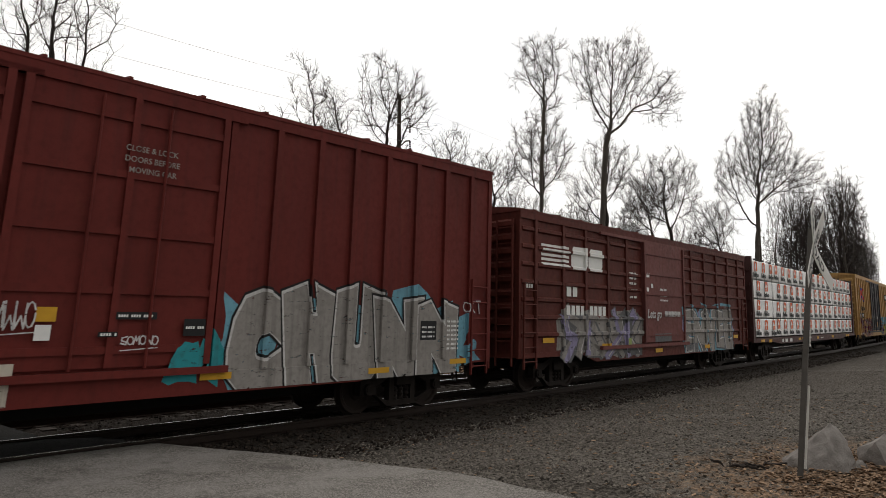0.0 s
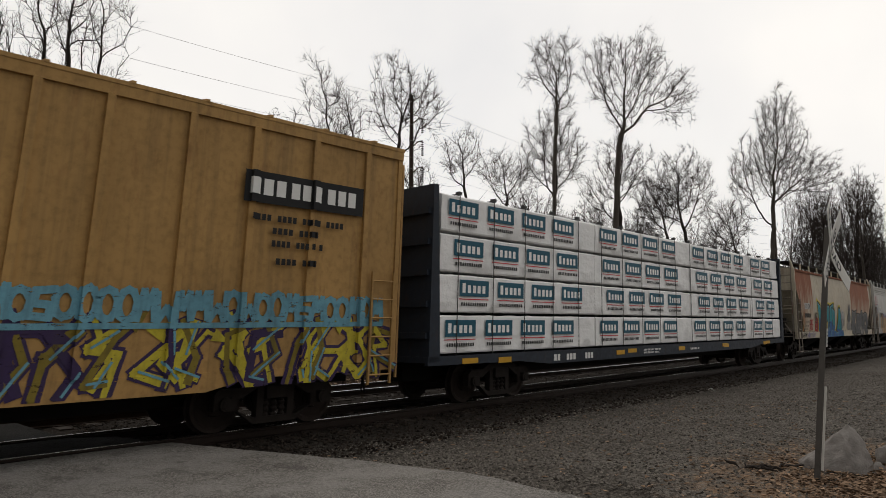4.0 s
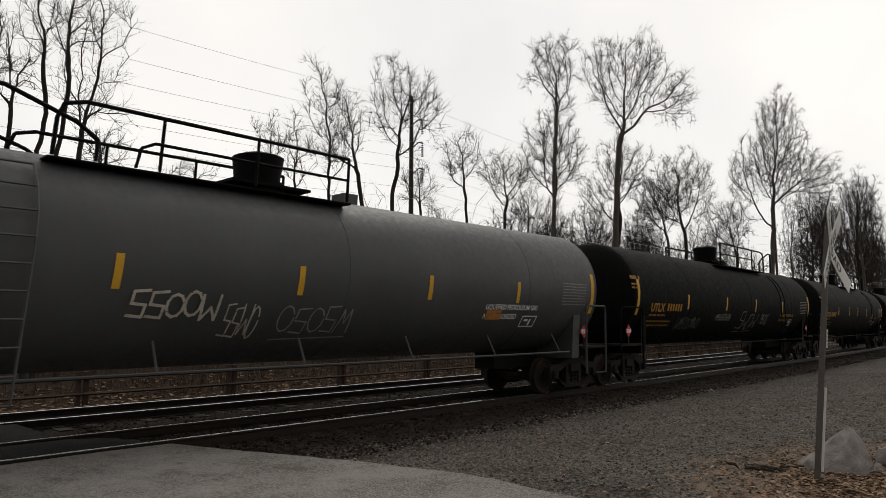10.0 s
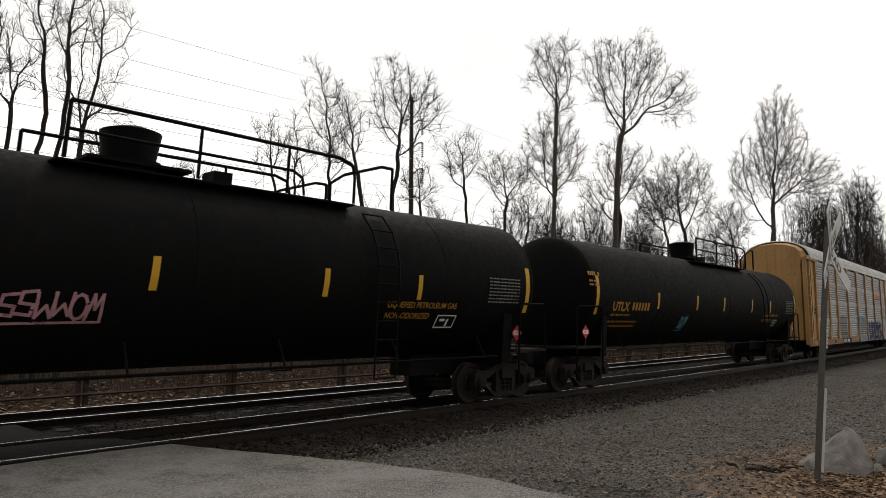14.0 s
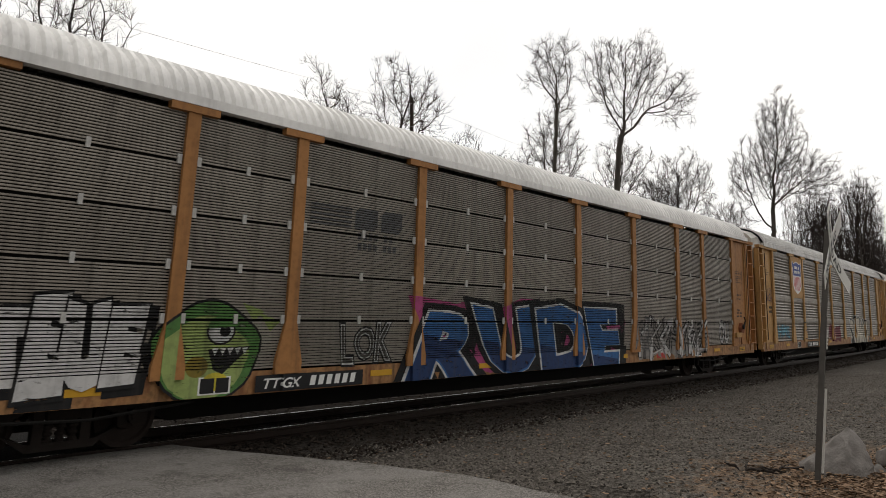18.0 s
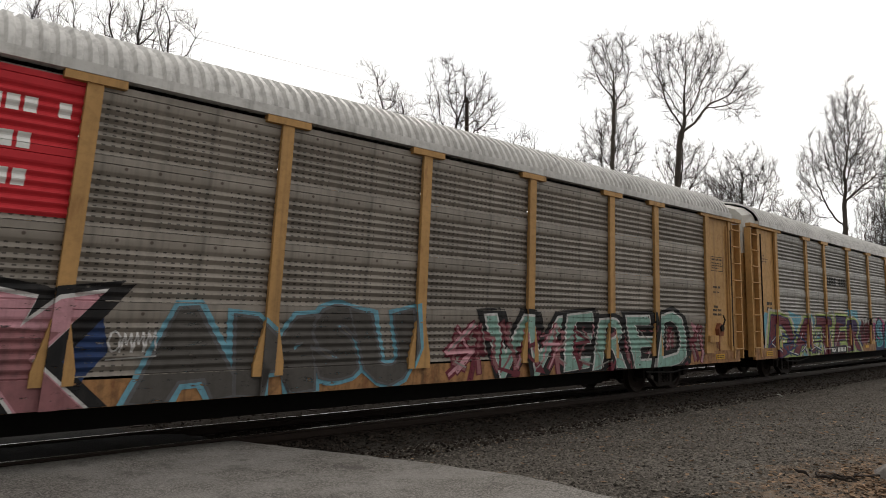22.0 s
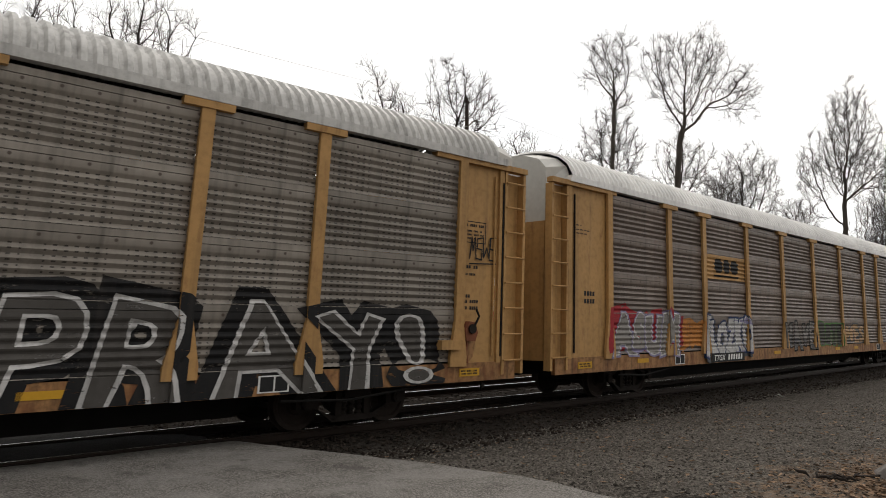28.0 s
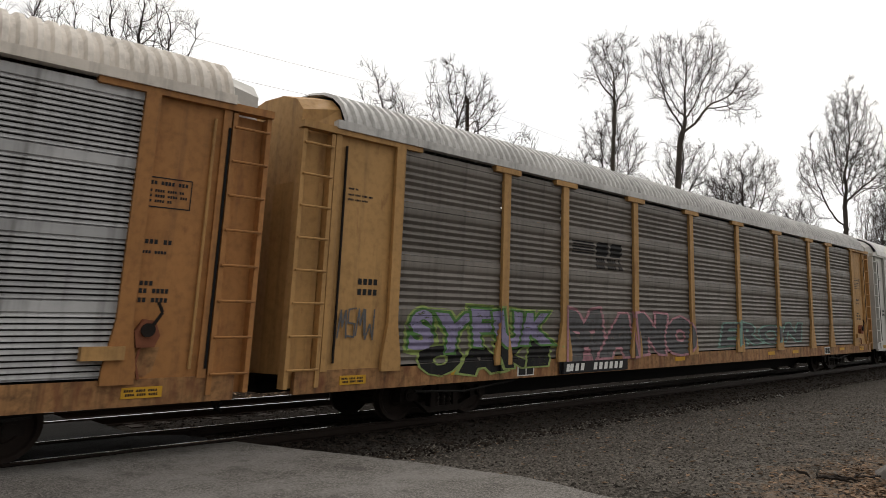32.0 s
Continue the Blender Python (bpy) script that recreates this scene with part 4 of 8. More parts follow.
def box_car(a, b, label, mat, top, bottom, ribs, doors, door_mat, horizontal=False, truck_in=2.2, ladder_hi=2.6):
    """ribs: outside stakes, as distances from the first end; doors: (from, to) of each plug door."""
    root, s, half = car_root("box_car", label, "rail car", a, b)
    y, floor = 1.42, 0.98
    body = Geo().box(-half, half, -y, y, floor, top)
    part("body", body, mat, root)
    roof = Geo().prism_x([(-y - 0.06, top), (y + 0.06, top), (y + 0.06, top + 0.06), (0.5, top + 0.2), (-0.5, top + 0.2), (-y - 0.06, top + 0.06)], -half - 0.02, half + 0.02)
    r = part("roof", roof, mat, root)
    g = Geo()
    for i in range(int(half * 2 / 1.1)):
        x = -half + 0.6 + i * 1.1
        g.prism_x([(-y - 0.07, top + 0.05), (-0.5, top + 0.19), (0.5, top + 0.19), (y + 0.07, top + 0.05), (y + 0.07, top + 0.09), (0.5, top + 0.235), (-0.5, top + 0.235), (-y - 0.07, top + 0.09)], x, x + 0.06)
    part("roof_seams", g, mat, r)
    for q in (-1, 1):
        f = (lambda u0, u1: sorted((q * u0, q * u1)))
        part("side_sill", Geo().prism_y([(-half, floor), (-half, floor - 0.12), (-half + 2.9, floor - 0.12), (-half + 3.6, bottom), (half - 3.6, bottom), (half - 2.9, floor - 0.12), (half, floor - 0.12), (half, floor)], *f(y - 0.03, y + 0.02)), mat, root)
        part("top_chord", Geo().box(-half, half, *f(y, y + 0.05), top - 0.16, top), mat, root)
        for x in ribs:
            part("side_post", Geo().prism_x([(q * y, floor), (q * (y + 0.06), floor + 0.03), (q * (y + 0.06), top - 0.15), (q * y, top - 0.12)], x - half - 0.055, x - half + 0.055), mat, root)
        if horizontal:
            edges = sorted([0.0, 2 * half] + ribs + [c for d in doors for c in d])
            for x0, x1 in zip(edges, edges[1:]):
                if any(d0 < (x0 + x1) / 2 < d1 for d0, d1 in doors):
                    continue
                for k in range(7):
                    z = floor + 0.35 + k * (top - floor - 0.6) / 6.5
                    part("pressed_rib", Geo().prism_x([(q * y, z), (q * (y + 0.055), z + 0.03), (q * (y + 0.055), z + 0.1), (q * y, z + 0.13)], x0 - half + 0.09, x1 - half - 0.09), mat, root)
        for d0, d1 in doors:
            x0, x1 = d0 - half, d1 - half
            d = part("plug_door", Geo().box(x0, x1, *f(y, y + (0.085 if horizontal else 0.05)), floor + 0.12, top - 0.2), door_mat, root)
            for k in range(5):
                z = floor + 0.3 + k * (top - floor - 0.85) / 4
                part("door_rib", Geo().box(x0, x1, *f(y + 0.05, y + (0.115 if horizontal else 0.085)), z, z + (0.04 if horizontal else 0.1)), door_mat, d)
            for x in (x0, x1 - 0.1) if horizontal else (x0, (x0 + x1) / 2 - 0.05, x1 - 0.1):
                part("door_stile", Geo().box(x, x + 0.1, *f(y + 0.05, y + (0.13 if horizontal else 0.1)), floor + 0.12, top - 0.2), door_mat, d)
            for x in () if horizontal else ((x0 * 2 + x1) / 3, (x0 + x1 * 2) / 3):
                part("lock_rod", Geo().cyl((x, q * (y + 0.11), floor + 0.1), (x, q * (y + 0.11), top - 0.25), 0.022, 6), door_mat, d)
            part("door_track", Geo().box(2 * x0 - x1 + 0.4, x1 + 0.3, *f(y, y + 0.12), floor - 0.02, floor + 0.08), door_mat, root)
            part("door_rail_top", Geo().box(2 * x0 - x1 + 0.4, x1 + 0.3, *f(y, y + 0.09), top - 0.2, top - 0.12), door_mat, root)
        for x in (-half + 0.4, half - 0.4):
            ladder("side_ladder", root, mat, x, q * (y + 0.08), 0.62, ladder_hi, 0.5, 6)
    for e in (-1, 1):
        for k in range(9):
            z = floor + 0.3 + k * (top - floor - 0.5) / 8.6
            part("end_corrugation", Geo().prism_y([(e * half, z), (e * (half + 0.09), z + 0.06), (e * (half + 0.09), z + 0.16), (e * half, z + 0.22)], -1.3, 1.3), mat, root)
        ladder("end_ladder", root, mat, e * (half + 0.12), -1.1, 0.7, top - 0.2, 0.45, 9, axis="y")
        part("corner_post", Geo().box(*sorted((e * half, e * (half - 0.1))), -y - 0.03, y + 0.03, floor - 0.1, top), mat, root)
        truck(root, e * (half - truck_in), s)
    part("underframe", Geo().box(-half + 3.2, half - 3.2, -0.35, 0.35, 0.4, floor).box(-half + 0.2, half - 0.2, -0.3, 0.3, 0.6, floor).box(-half + 0.2, half - 0.2, -1.35, 1.35, floor - 0.1, floor), "under", root)
    ends(root, half + 0.15)
    stakes = [x - half for x in ribs]
    bands = [floor + 0.35 + k * (top - floor - 0.6) / 6.5 for k in range(7)] if horizontal else []

    def depth(x, z):
        if z < floor:
            return -y - 0.02
        for d0, d1 in doors:
            if d0 - half < x < d1 - half:
                return -y - 0.085
        if any(abs(x - c) < 0.056 for c in stakes):
            return -y - 0.06
        return -y - (0.055 if any(b + 0.03 <= z <= b + 0.1 for b in bands) else 0.0)

    surf = Surface(root, half, [c + d for c in stakes for d in (-0.0565, -0.0555, 0.0555, 0.0565)] + [d - half + e for dd in doors for d in dd for e in (-0.001, 0.001)],
                   [floor - 0.001, floor + 0.001] + [b + d for b in bands for d in (0.0, 0.03, 0.1, 0.13)], depth)
    surf.low = bottom + 0.03
    return surf


# ---------------------------------------------------------------- centre-beam flat cars with wrapped lumber


def lumber_car(a, b, label, mat, cuts, tiers, mark, deck=1.03, top=4.36, seed=1):
    root, s, half = car_root("lumber_flat_car", label, "rail car", a, b)
    rng = random.Random(seed)
    part("deck", Geo().box(-half, half, -1.3, 1.3, deck - 0.12, deck), mat, root)
    for q in (-1, 1):
        part("side_sill", Geo().prism_y([(-half, deck), (-half, deck - 0.17), (-half + 3.0, deck - 0.19), (-half + 4.2, deck - 0.3), (half - 4.2, deck - 0.3), (half - 3.0, deck - 0.19), (half, deck - 0.17), (half, deck)], *sorted((q * 1.27, q * 1.36))), mat, root)
    for x, w in ((4.35, 0.3), (4.9, 0.45), (5.77, 0.42)):
        flat("number_bars", bars([(x - half, deck - 0.24, w, 0.15)], -1.364), "white", root)
    flat("data_lines", bars([(9.0 - half, deck - 0.14, 1.1, 0.05), (9.0 - half, deck - 0.22, 1.0, 0.05), (12.3 - half, deck - 0.2, 0.7, 0.06)], -1.364), "white", root)
    for x in (2.2, 7.4, 11.4, 15.2, 19.4):
        part("reflector", Geo().box(x - half, x + 0.45 - half, -1.368, -1.36, deck - 0.2, deck - 0.08), "yellow", root)
    part("centre_beam", Geo().box(-half + 0.3, half - 0.3, -0.07, 0.07, deck, top + 0.02).box(-half, half, -0.14, 0.14, top - 0.05, top + 0.08), mat, root)
    part("centre_sill", Geo().box(-half + 0.3, half - 0.3, -0.35, 0.35, 0.5, deck - 0.12), "under", root)
    for e in (-1, 1):
        part("bulkhead", Geo().prism_y([(e * (half - 0.02), deck - 0.1), (e * (half - 0.34), deck - 0.1), (e * (half - 0.16), top + 0.1), (e * (half - 0.02), top + 0.1)], -1.36, 1.36), mat, root)
        g = Geo()
        for k in range(5):
            z = deck + 0.35 + k * 0.62
            g.box(*sorted((e * (half - 0.02), e * (half + 0.05))), -1.3, 1.3, z, z + 0.12)
        part("bulkhead_ribs", g, mat, root)
        truck(root, e * (half - 2.6), s)
    ends(root, half + 0.1)
    h = (top - deck - 0.02) / tiers
    for q in (-1, 1):
        for c0, c1 in zip(cuts, cuts[1:]):
            for k in range(tiers):
                x0, x1 = c0 - half + 0.02, c1 - half - 0.02
                z0, z1 = deck + 0.05 + k * h, deck + (k + 1) * h - 0.015
                g = Geo()
                ys = (0.12, 1.29 + rng.uniform(-0.015, 0.02))
                n = max(4, int((x1 - x0) / 0.18))
                rows = []
                for i in range(n + 1):
                    x = x0 + (x1 - x0) * i / n
                    w = [0.016 * noise.noise((x * 2.1, k * 3 + j * 1.7, seed + q)) + 0.012 * noise.noise((x * 6 + j * 2, j * 2.3, k)) for j in range(6)]
                    rows.append([(x, q * ys[0], z0), (x, q * (ys[1] - 0.02), z0), (x, q * (ys[1] + w[0]), z0 + 0.03), (x, q * (ys[1] + w[1]), z0 + (z1 - z0) * 0.35), (x, q * (ys[1] + w[2]), z0 + (z1 - z0) * 0.65), (x, q * (ys[1] + w[3]), z1 - 0.035), (x, q * (ys[1] - 0.03), z1 + w[4]), (x, q * ys[0], z1)])
                g.loft(rows)
                pk = part("lumber_pack", g, "wrap", root, "white plastic-wrapped lumber pack", 30)
                if q < 0:
                    mark(pk, x0, x1, z0, z1, -ys[1] - 0.026, k, rng)
    for i in range(int((cuts[-1] - cuts[0]) / 1.17) + 1):
        x = cuts[0] - half + 0.55 + i * 1.17
        part("load_strap", Geo().box(x - 0.01, x + 0.01, -1.331, -1.323, deck, top).box(x - 0.04, x + 0.04, -1.32, -0.1, top, top + 0.01).box(x - 0.05, x + 0.05, -1.34, -1.24, top - 0.02, top + 0.05), "strap", root)
    for x in (-half + 1.0, -3.0, 4.0, half - 2.4):
        part("reflector", Geo().box(x, x + 0.5, -1.37, -1.36, deck - 0.17, deck - 0.06), "yellow", root)
    return root, half


def print_b(pk, x0, x1, z0, z1, y, k, rng):
    """Orange block marks with a white arrow, each with a bold line of print below it."""
    x = x0 + 0.2 + 0.5 * ((k * 7) % 3) / 3
    while x + 0.6 < x1:
        u, zb = 0.42, z0 + 0.31 + rng.uniform(-0.02, 0.02)
        a = x + 0.12
        m = flat("block_mark", Geo().poly([(a, y, zb), (a + u * 0.85, y, zb), (a + u, y, zb + 0.06), (a + u, y, zb + 0.17), (a + u * 0.9, y, zb + 0.21), (a + u * 0.97, y, zb + 0.26), (a + u * 0.97, y, zb + 0.36), (a + u * 0.8, y, zb + 0.42), (a, y, zb + 0.42)]), "orange", pk)
        flat("arrow", Geo().poly([(a + 0.14, y - 0.003, zb - 0.005), (a + 0.19, y - 0.003, zb - 0.005), (a + 0.19, y - 0.003, zb + 0.18), (a + 0.3, y - 0.003, zb + 0.16), (a + 0.165, y - 0.003, zb + 0.37), (a + 0.03, y - 0.003, zb + 0.16), (a + 0.14, y - 0.003, zb + 0.18)]), "wrap", m)
        ink, q = Geo(), x - 0.04
        for w, h in ((0.14, 0.19), (0.115, 0.13), (0.12, 0.19), (0.04, 0.19), (0.115, 0.13), (0.115, 0.13)):
            ink.poly([(q, y, zb - 0.24), (q + w, y, zb - 0.24), (q + w, y, zb - 0.24 + h), (q, y, zb - 0.24 + h)])
            q += w + 0.017
        flat("print_line", ink, "ink", m)
        x += 1.17


def print_t(pk, x0, x1, z0, z1, y, k, rng):
    """Dark teal name block in outline with a red rule and fine print below it."""
    x = x0 + 0.2 + 0.6 * ((k * 5) % 3) / 3
    g, w, r, ink = Geo(), Geo(), Geo(), Geo()
    while x + 1.0 < x1:
        zb, u = z0 + 0.33, 0.95
        g.poly([(x, y, zb), (x + u, y, zb), (x + u, y, zb + 0.34), (x, y, zb + 0.34)])
        for i, c in enumerate((0.08, 0.25, 0.42, 0.57, 0.73)):
            top = 0.27 if i == 0 else 0.23
            w.poly([(x + c, y - 0.003, zb + 0.07), (x + c + 0.1, y - 0.003, zb + 0.07), (x + c + 0.1, y - 0.003, zb + top), (x + c, y - 0.003, zb + top)])
        r.poly([(x - 0.02, y, zb - 0.07), (x + u, y, zb - 0.07), (x + u, y, zb - 0.05), (x - 0.02, y, zb - 0.05)])
        for i in range(12):
            a = x + 0.05 + i * 0.073
            ink.poly([(a, y, zb - 0.2), (a + 0.05, y, zb - 0.2), (a + 0.05, y, zb - 0.13), (a, y, zb - 0.13)])
        x += 1.28
    flat("name_block", g, "teal_print", pk)
    flat("block_letters", w, "wrap", pk)
    flat("red_rule", r, "red", pk)
    flat("fine_print", ink, "strap", pk)


# ---------------------------------------------------------------- covered hoppers


def hopper_car(a, b, label, mat, grooves=False, patches=()):
    root, s, half = car_root("covered_hopper_car", label, "rail car", a, b, "covered hopper cars")
    lo, hi = 1.28, 4.05
    sec = [(1.46, lo), (1.5, lo + 0.3), (1.53, 2.2), (1.53, 3.0), (1.5, 3.6), (1.46, hi), (1.3, hi + 0.1), (0.75, hi + 0.24)]
    ring = [(-y, z) for y, z in sec] + [(y, z) for y, z in reversed(sec)]
    g = Geo()

    def station(x, cut):
        """One cross-section; below the slope sheet's height cut the body is pinched to its edge."""
        return [(x, y, max(z, cut)) for y, z in ring]

    stops = [(-half + 0.3, 3.15), (-half + 0.9, 2.35), (-half + 1.75, lo)] + [(x, lo) for x in spread(-half + 2.6, half - 2.6, 20)] + [(half - 1.75, lo), (half - 0.9, 2.35), (half - 0.3, 3.15)]
    g.loft([station(x, c) for x, c in stops])
    body = part("body", g, mat, root, smooth=35)
    for i, (x0, x1, m2) in enumerate(patches):
        q = Geo()
        k = len(sec)
        xs = spread(x0 - half, x1 - half, 6)
        cut = lambda x: max(lo, lo + (3.15 - lo) * (abs(x) - (half - 1.75)) / 1.45) if abs(x) > half - 1.75 else lo
        for x in xs:
            q.v += [(x, -y - 0.006, max(z, cut(x))) for y, z in sec]
        for u in range(len(xs) - 1):
            for j in range(k - 1):
                q.f.append((u * k + j, u * k + j + 1, (u + 1) * k + j + 1, (u + 1) * k + j))
        part("rust_sheet", q, m2, body, "rusted side sheet", 35)
    if grooves:
        for z in (3.62, 3.74, 3.86):
            for q in (-1, 1):
                part("side_groove", Geo().box(-half + 0.35, half - 0.35, *sorted((q * 1.46, q * 1.535)), z, z + 0.05), mat, root)
    for q in (-1, 1):
        part("side_sill", Geo().box(-half, half, *sorted((q * 1.45, q * 1.55)), 0.97, 1.27), mat, root)
        part("roof_edge", Geo().box(-half + 0.28, half - 0.28, *sorted((q * 1.42, q * 1.52)), hi - 0.02, hi + 0.07), "edge_rust" if patches else mat, root)
    part("end_platform", Geo().box(-half, -half + 2.2, -1.45, 1.45, 1.1, 1.2).box(half - 2.2, half, -1.45, 1.45, 1.1, 1.2), "under", root)
    part("centre_sill", Geo().box(-half, half, -0.25, 0.25, 0.65, 1.1), "under", root)
    # three discharge pockets with gates
    for x in (-half * 0.42, 0.0, half * 0.42):
        p = part("pocket", Geo().loft([[(x - 2.0, -1.45, 1.27), (x + 2.0, -1.45, 1.27), (x + 2.0, 1.45, 1.27), (x - 2.0, 1.45, 1.27)], [(x - 0.5, -0.45, 0.42), (x + 0.5, -0.45, 0.42), (x + 0.5, 0.45, 0.42), (x - 0.5, 0.45, 0.42)]]), "under", root)
        part("gate", Geo().box(x - 0.65, x + 0.65, -0.6, 0.6, 0.3, 0.42).cyl((x - 0.2, -0.95, 0.4), (x - 0.2, 0.95, 0.4), 0.09, 8), "steel", p)
    # running board over the roof
    for q in (-1, 1):
        rb = Geo().box(-half + 0.1, half - 0.1, *sorted((q * 0.75, q * 1.3)), hi + 0.36, hi + 0.44)
        part("running_board", rb, "under", root, "dark grating running board")
        n = 12
        for i in range(n):
            x = -half + 0.4 + i * (2 * half - 0.8) / (n - 1)
            part("board_bracket", Geo().box(x - 0.035, x + 0.035, *sorted((q * 1.3, q * 1.36)), hi - 0.02, hi + 0.4), mat, root)
    part("hatch_trough", Geo().box(-half + 0.8, half - 0.8, -0.32, 0.32, hi + 0.2, hi + 0.42), "steel", root)
    # open ends: corner frames, ladders, braces
    for e in (-1, 1):
        ex = lambda d: e * (half - d)
        for q in (-1, 1):
            y = q * 1.5
            fr = Geo().prism_x([(y - 0.05, 0.97), (y + 0.05, 0.97), (y + 0.05, hi + 0.1), (y - 0.05, hi + 0.1)], *sorted((ex(0.0), ex(0.09))))
            fr.tube([(ex(0.05), y, hi + 0.05), (ex(0.12), y * 0.92, hi + 0.45)], 0.04, 6)
            part("corner_post", fr, mat, root)
            ladder("side_ladder", root, "hopper_gear", ex(0.33), q * 1.6, 0.42, 2.75, 0.5, 6, 0.018)
            ladder("end_ladder", root, "hopper_gear", ex(0.06) + e * 0.08, q * 1.15, 0.9, hi + 0.3, 0.5, 10, 0.018, "y")
            part("step", Geo().box(*sorted((ex(0.08), ex(0.58))), *sorted((q * 1.48, q * 1.62)), 0.4, 0.43), "hopper_gear", root)
        for q in (-1, 1):
            part("end_brace", Geo().tube([(ex(0.15), q * 1.3, 1.2), (ex(1.2), q * 0.4, 2.2)], 0.045, 5), "hopper_gear", root)
            part("end_stanchion", Geo().tube([(ex(0.1), q * 0.5, 1.2), (ex(0.1), q * 0.5, 2.3)], 0.03, 5), mat, root)
        part("end_rail", Geo().tube([(ex(0.1), -1.4, 2.3), (ex(0.1), 1.4, 2.3)], 0.03, 5), mat, root)
        part("brake_cylinder", Geo().box(*sorted((ex(0.5), ex(0.9))), -0.9, -0.4, 1.2, 1.9), "steel", root)
        part("brake_wheel", Geo().cyl((ex(0.02), 0.3, 2.4), (ex(0.1), 0.3, 2.4), 0.28, 14), "steel", root)
        truck(root, e * (half - 1.25), s)
    ends(root, half + 0.05)

    def depth(x, z):
        if z < 1.28:
            return -1.55
        for (y0, z0), (y1, z1) in zip(sec, sec[1:]):
            if z0 <= z <= z1:
                return -(y0 + (y1 - y0) * (z - z0) / (z1 - z0)) - 0.006
        return -1.5

    surf = Surface(root, half, [], [1.279, 1.281, 1.58, 2.2, 3.0, 3.6], depth)
    surf.low = 0.975
    return surf


# ---------------------------------------------------------------- tank cars
TANK = {}


def tank_shell(half, mat):
    if mat not in TANK:
        n, R, zc = 40, 1.53, 2.55
        prof = [(-half - 0.44 * math.sin(t), R * math.cos(t)) for t in (1.5, 1.3, 1.05, 0.8, 0.55, 0.3, 0.12)] + [(-half, R)]
        prof += [(x, R) for x in spread(-half + 0.4, half - 0.4, 12)]
        prof += [(-x, r) for x, r in reversed(prof[:8])]
        g = Geo().loft([[(x, r * math.cos(2 * math.pi * i / n), zc + r * math.sin(2 * math.pi * i / n)) for i in range(n)] for x, r in prof])
        TANK[mat] = g.mesh("shell", M[mat], 40)
    return TANK[mat]


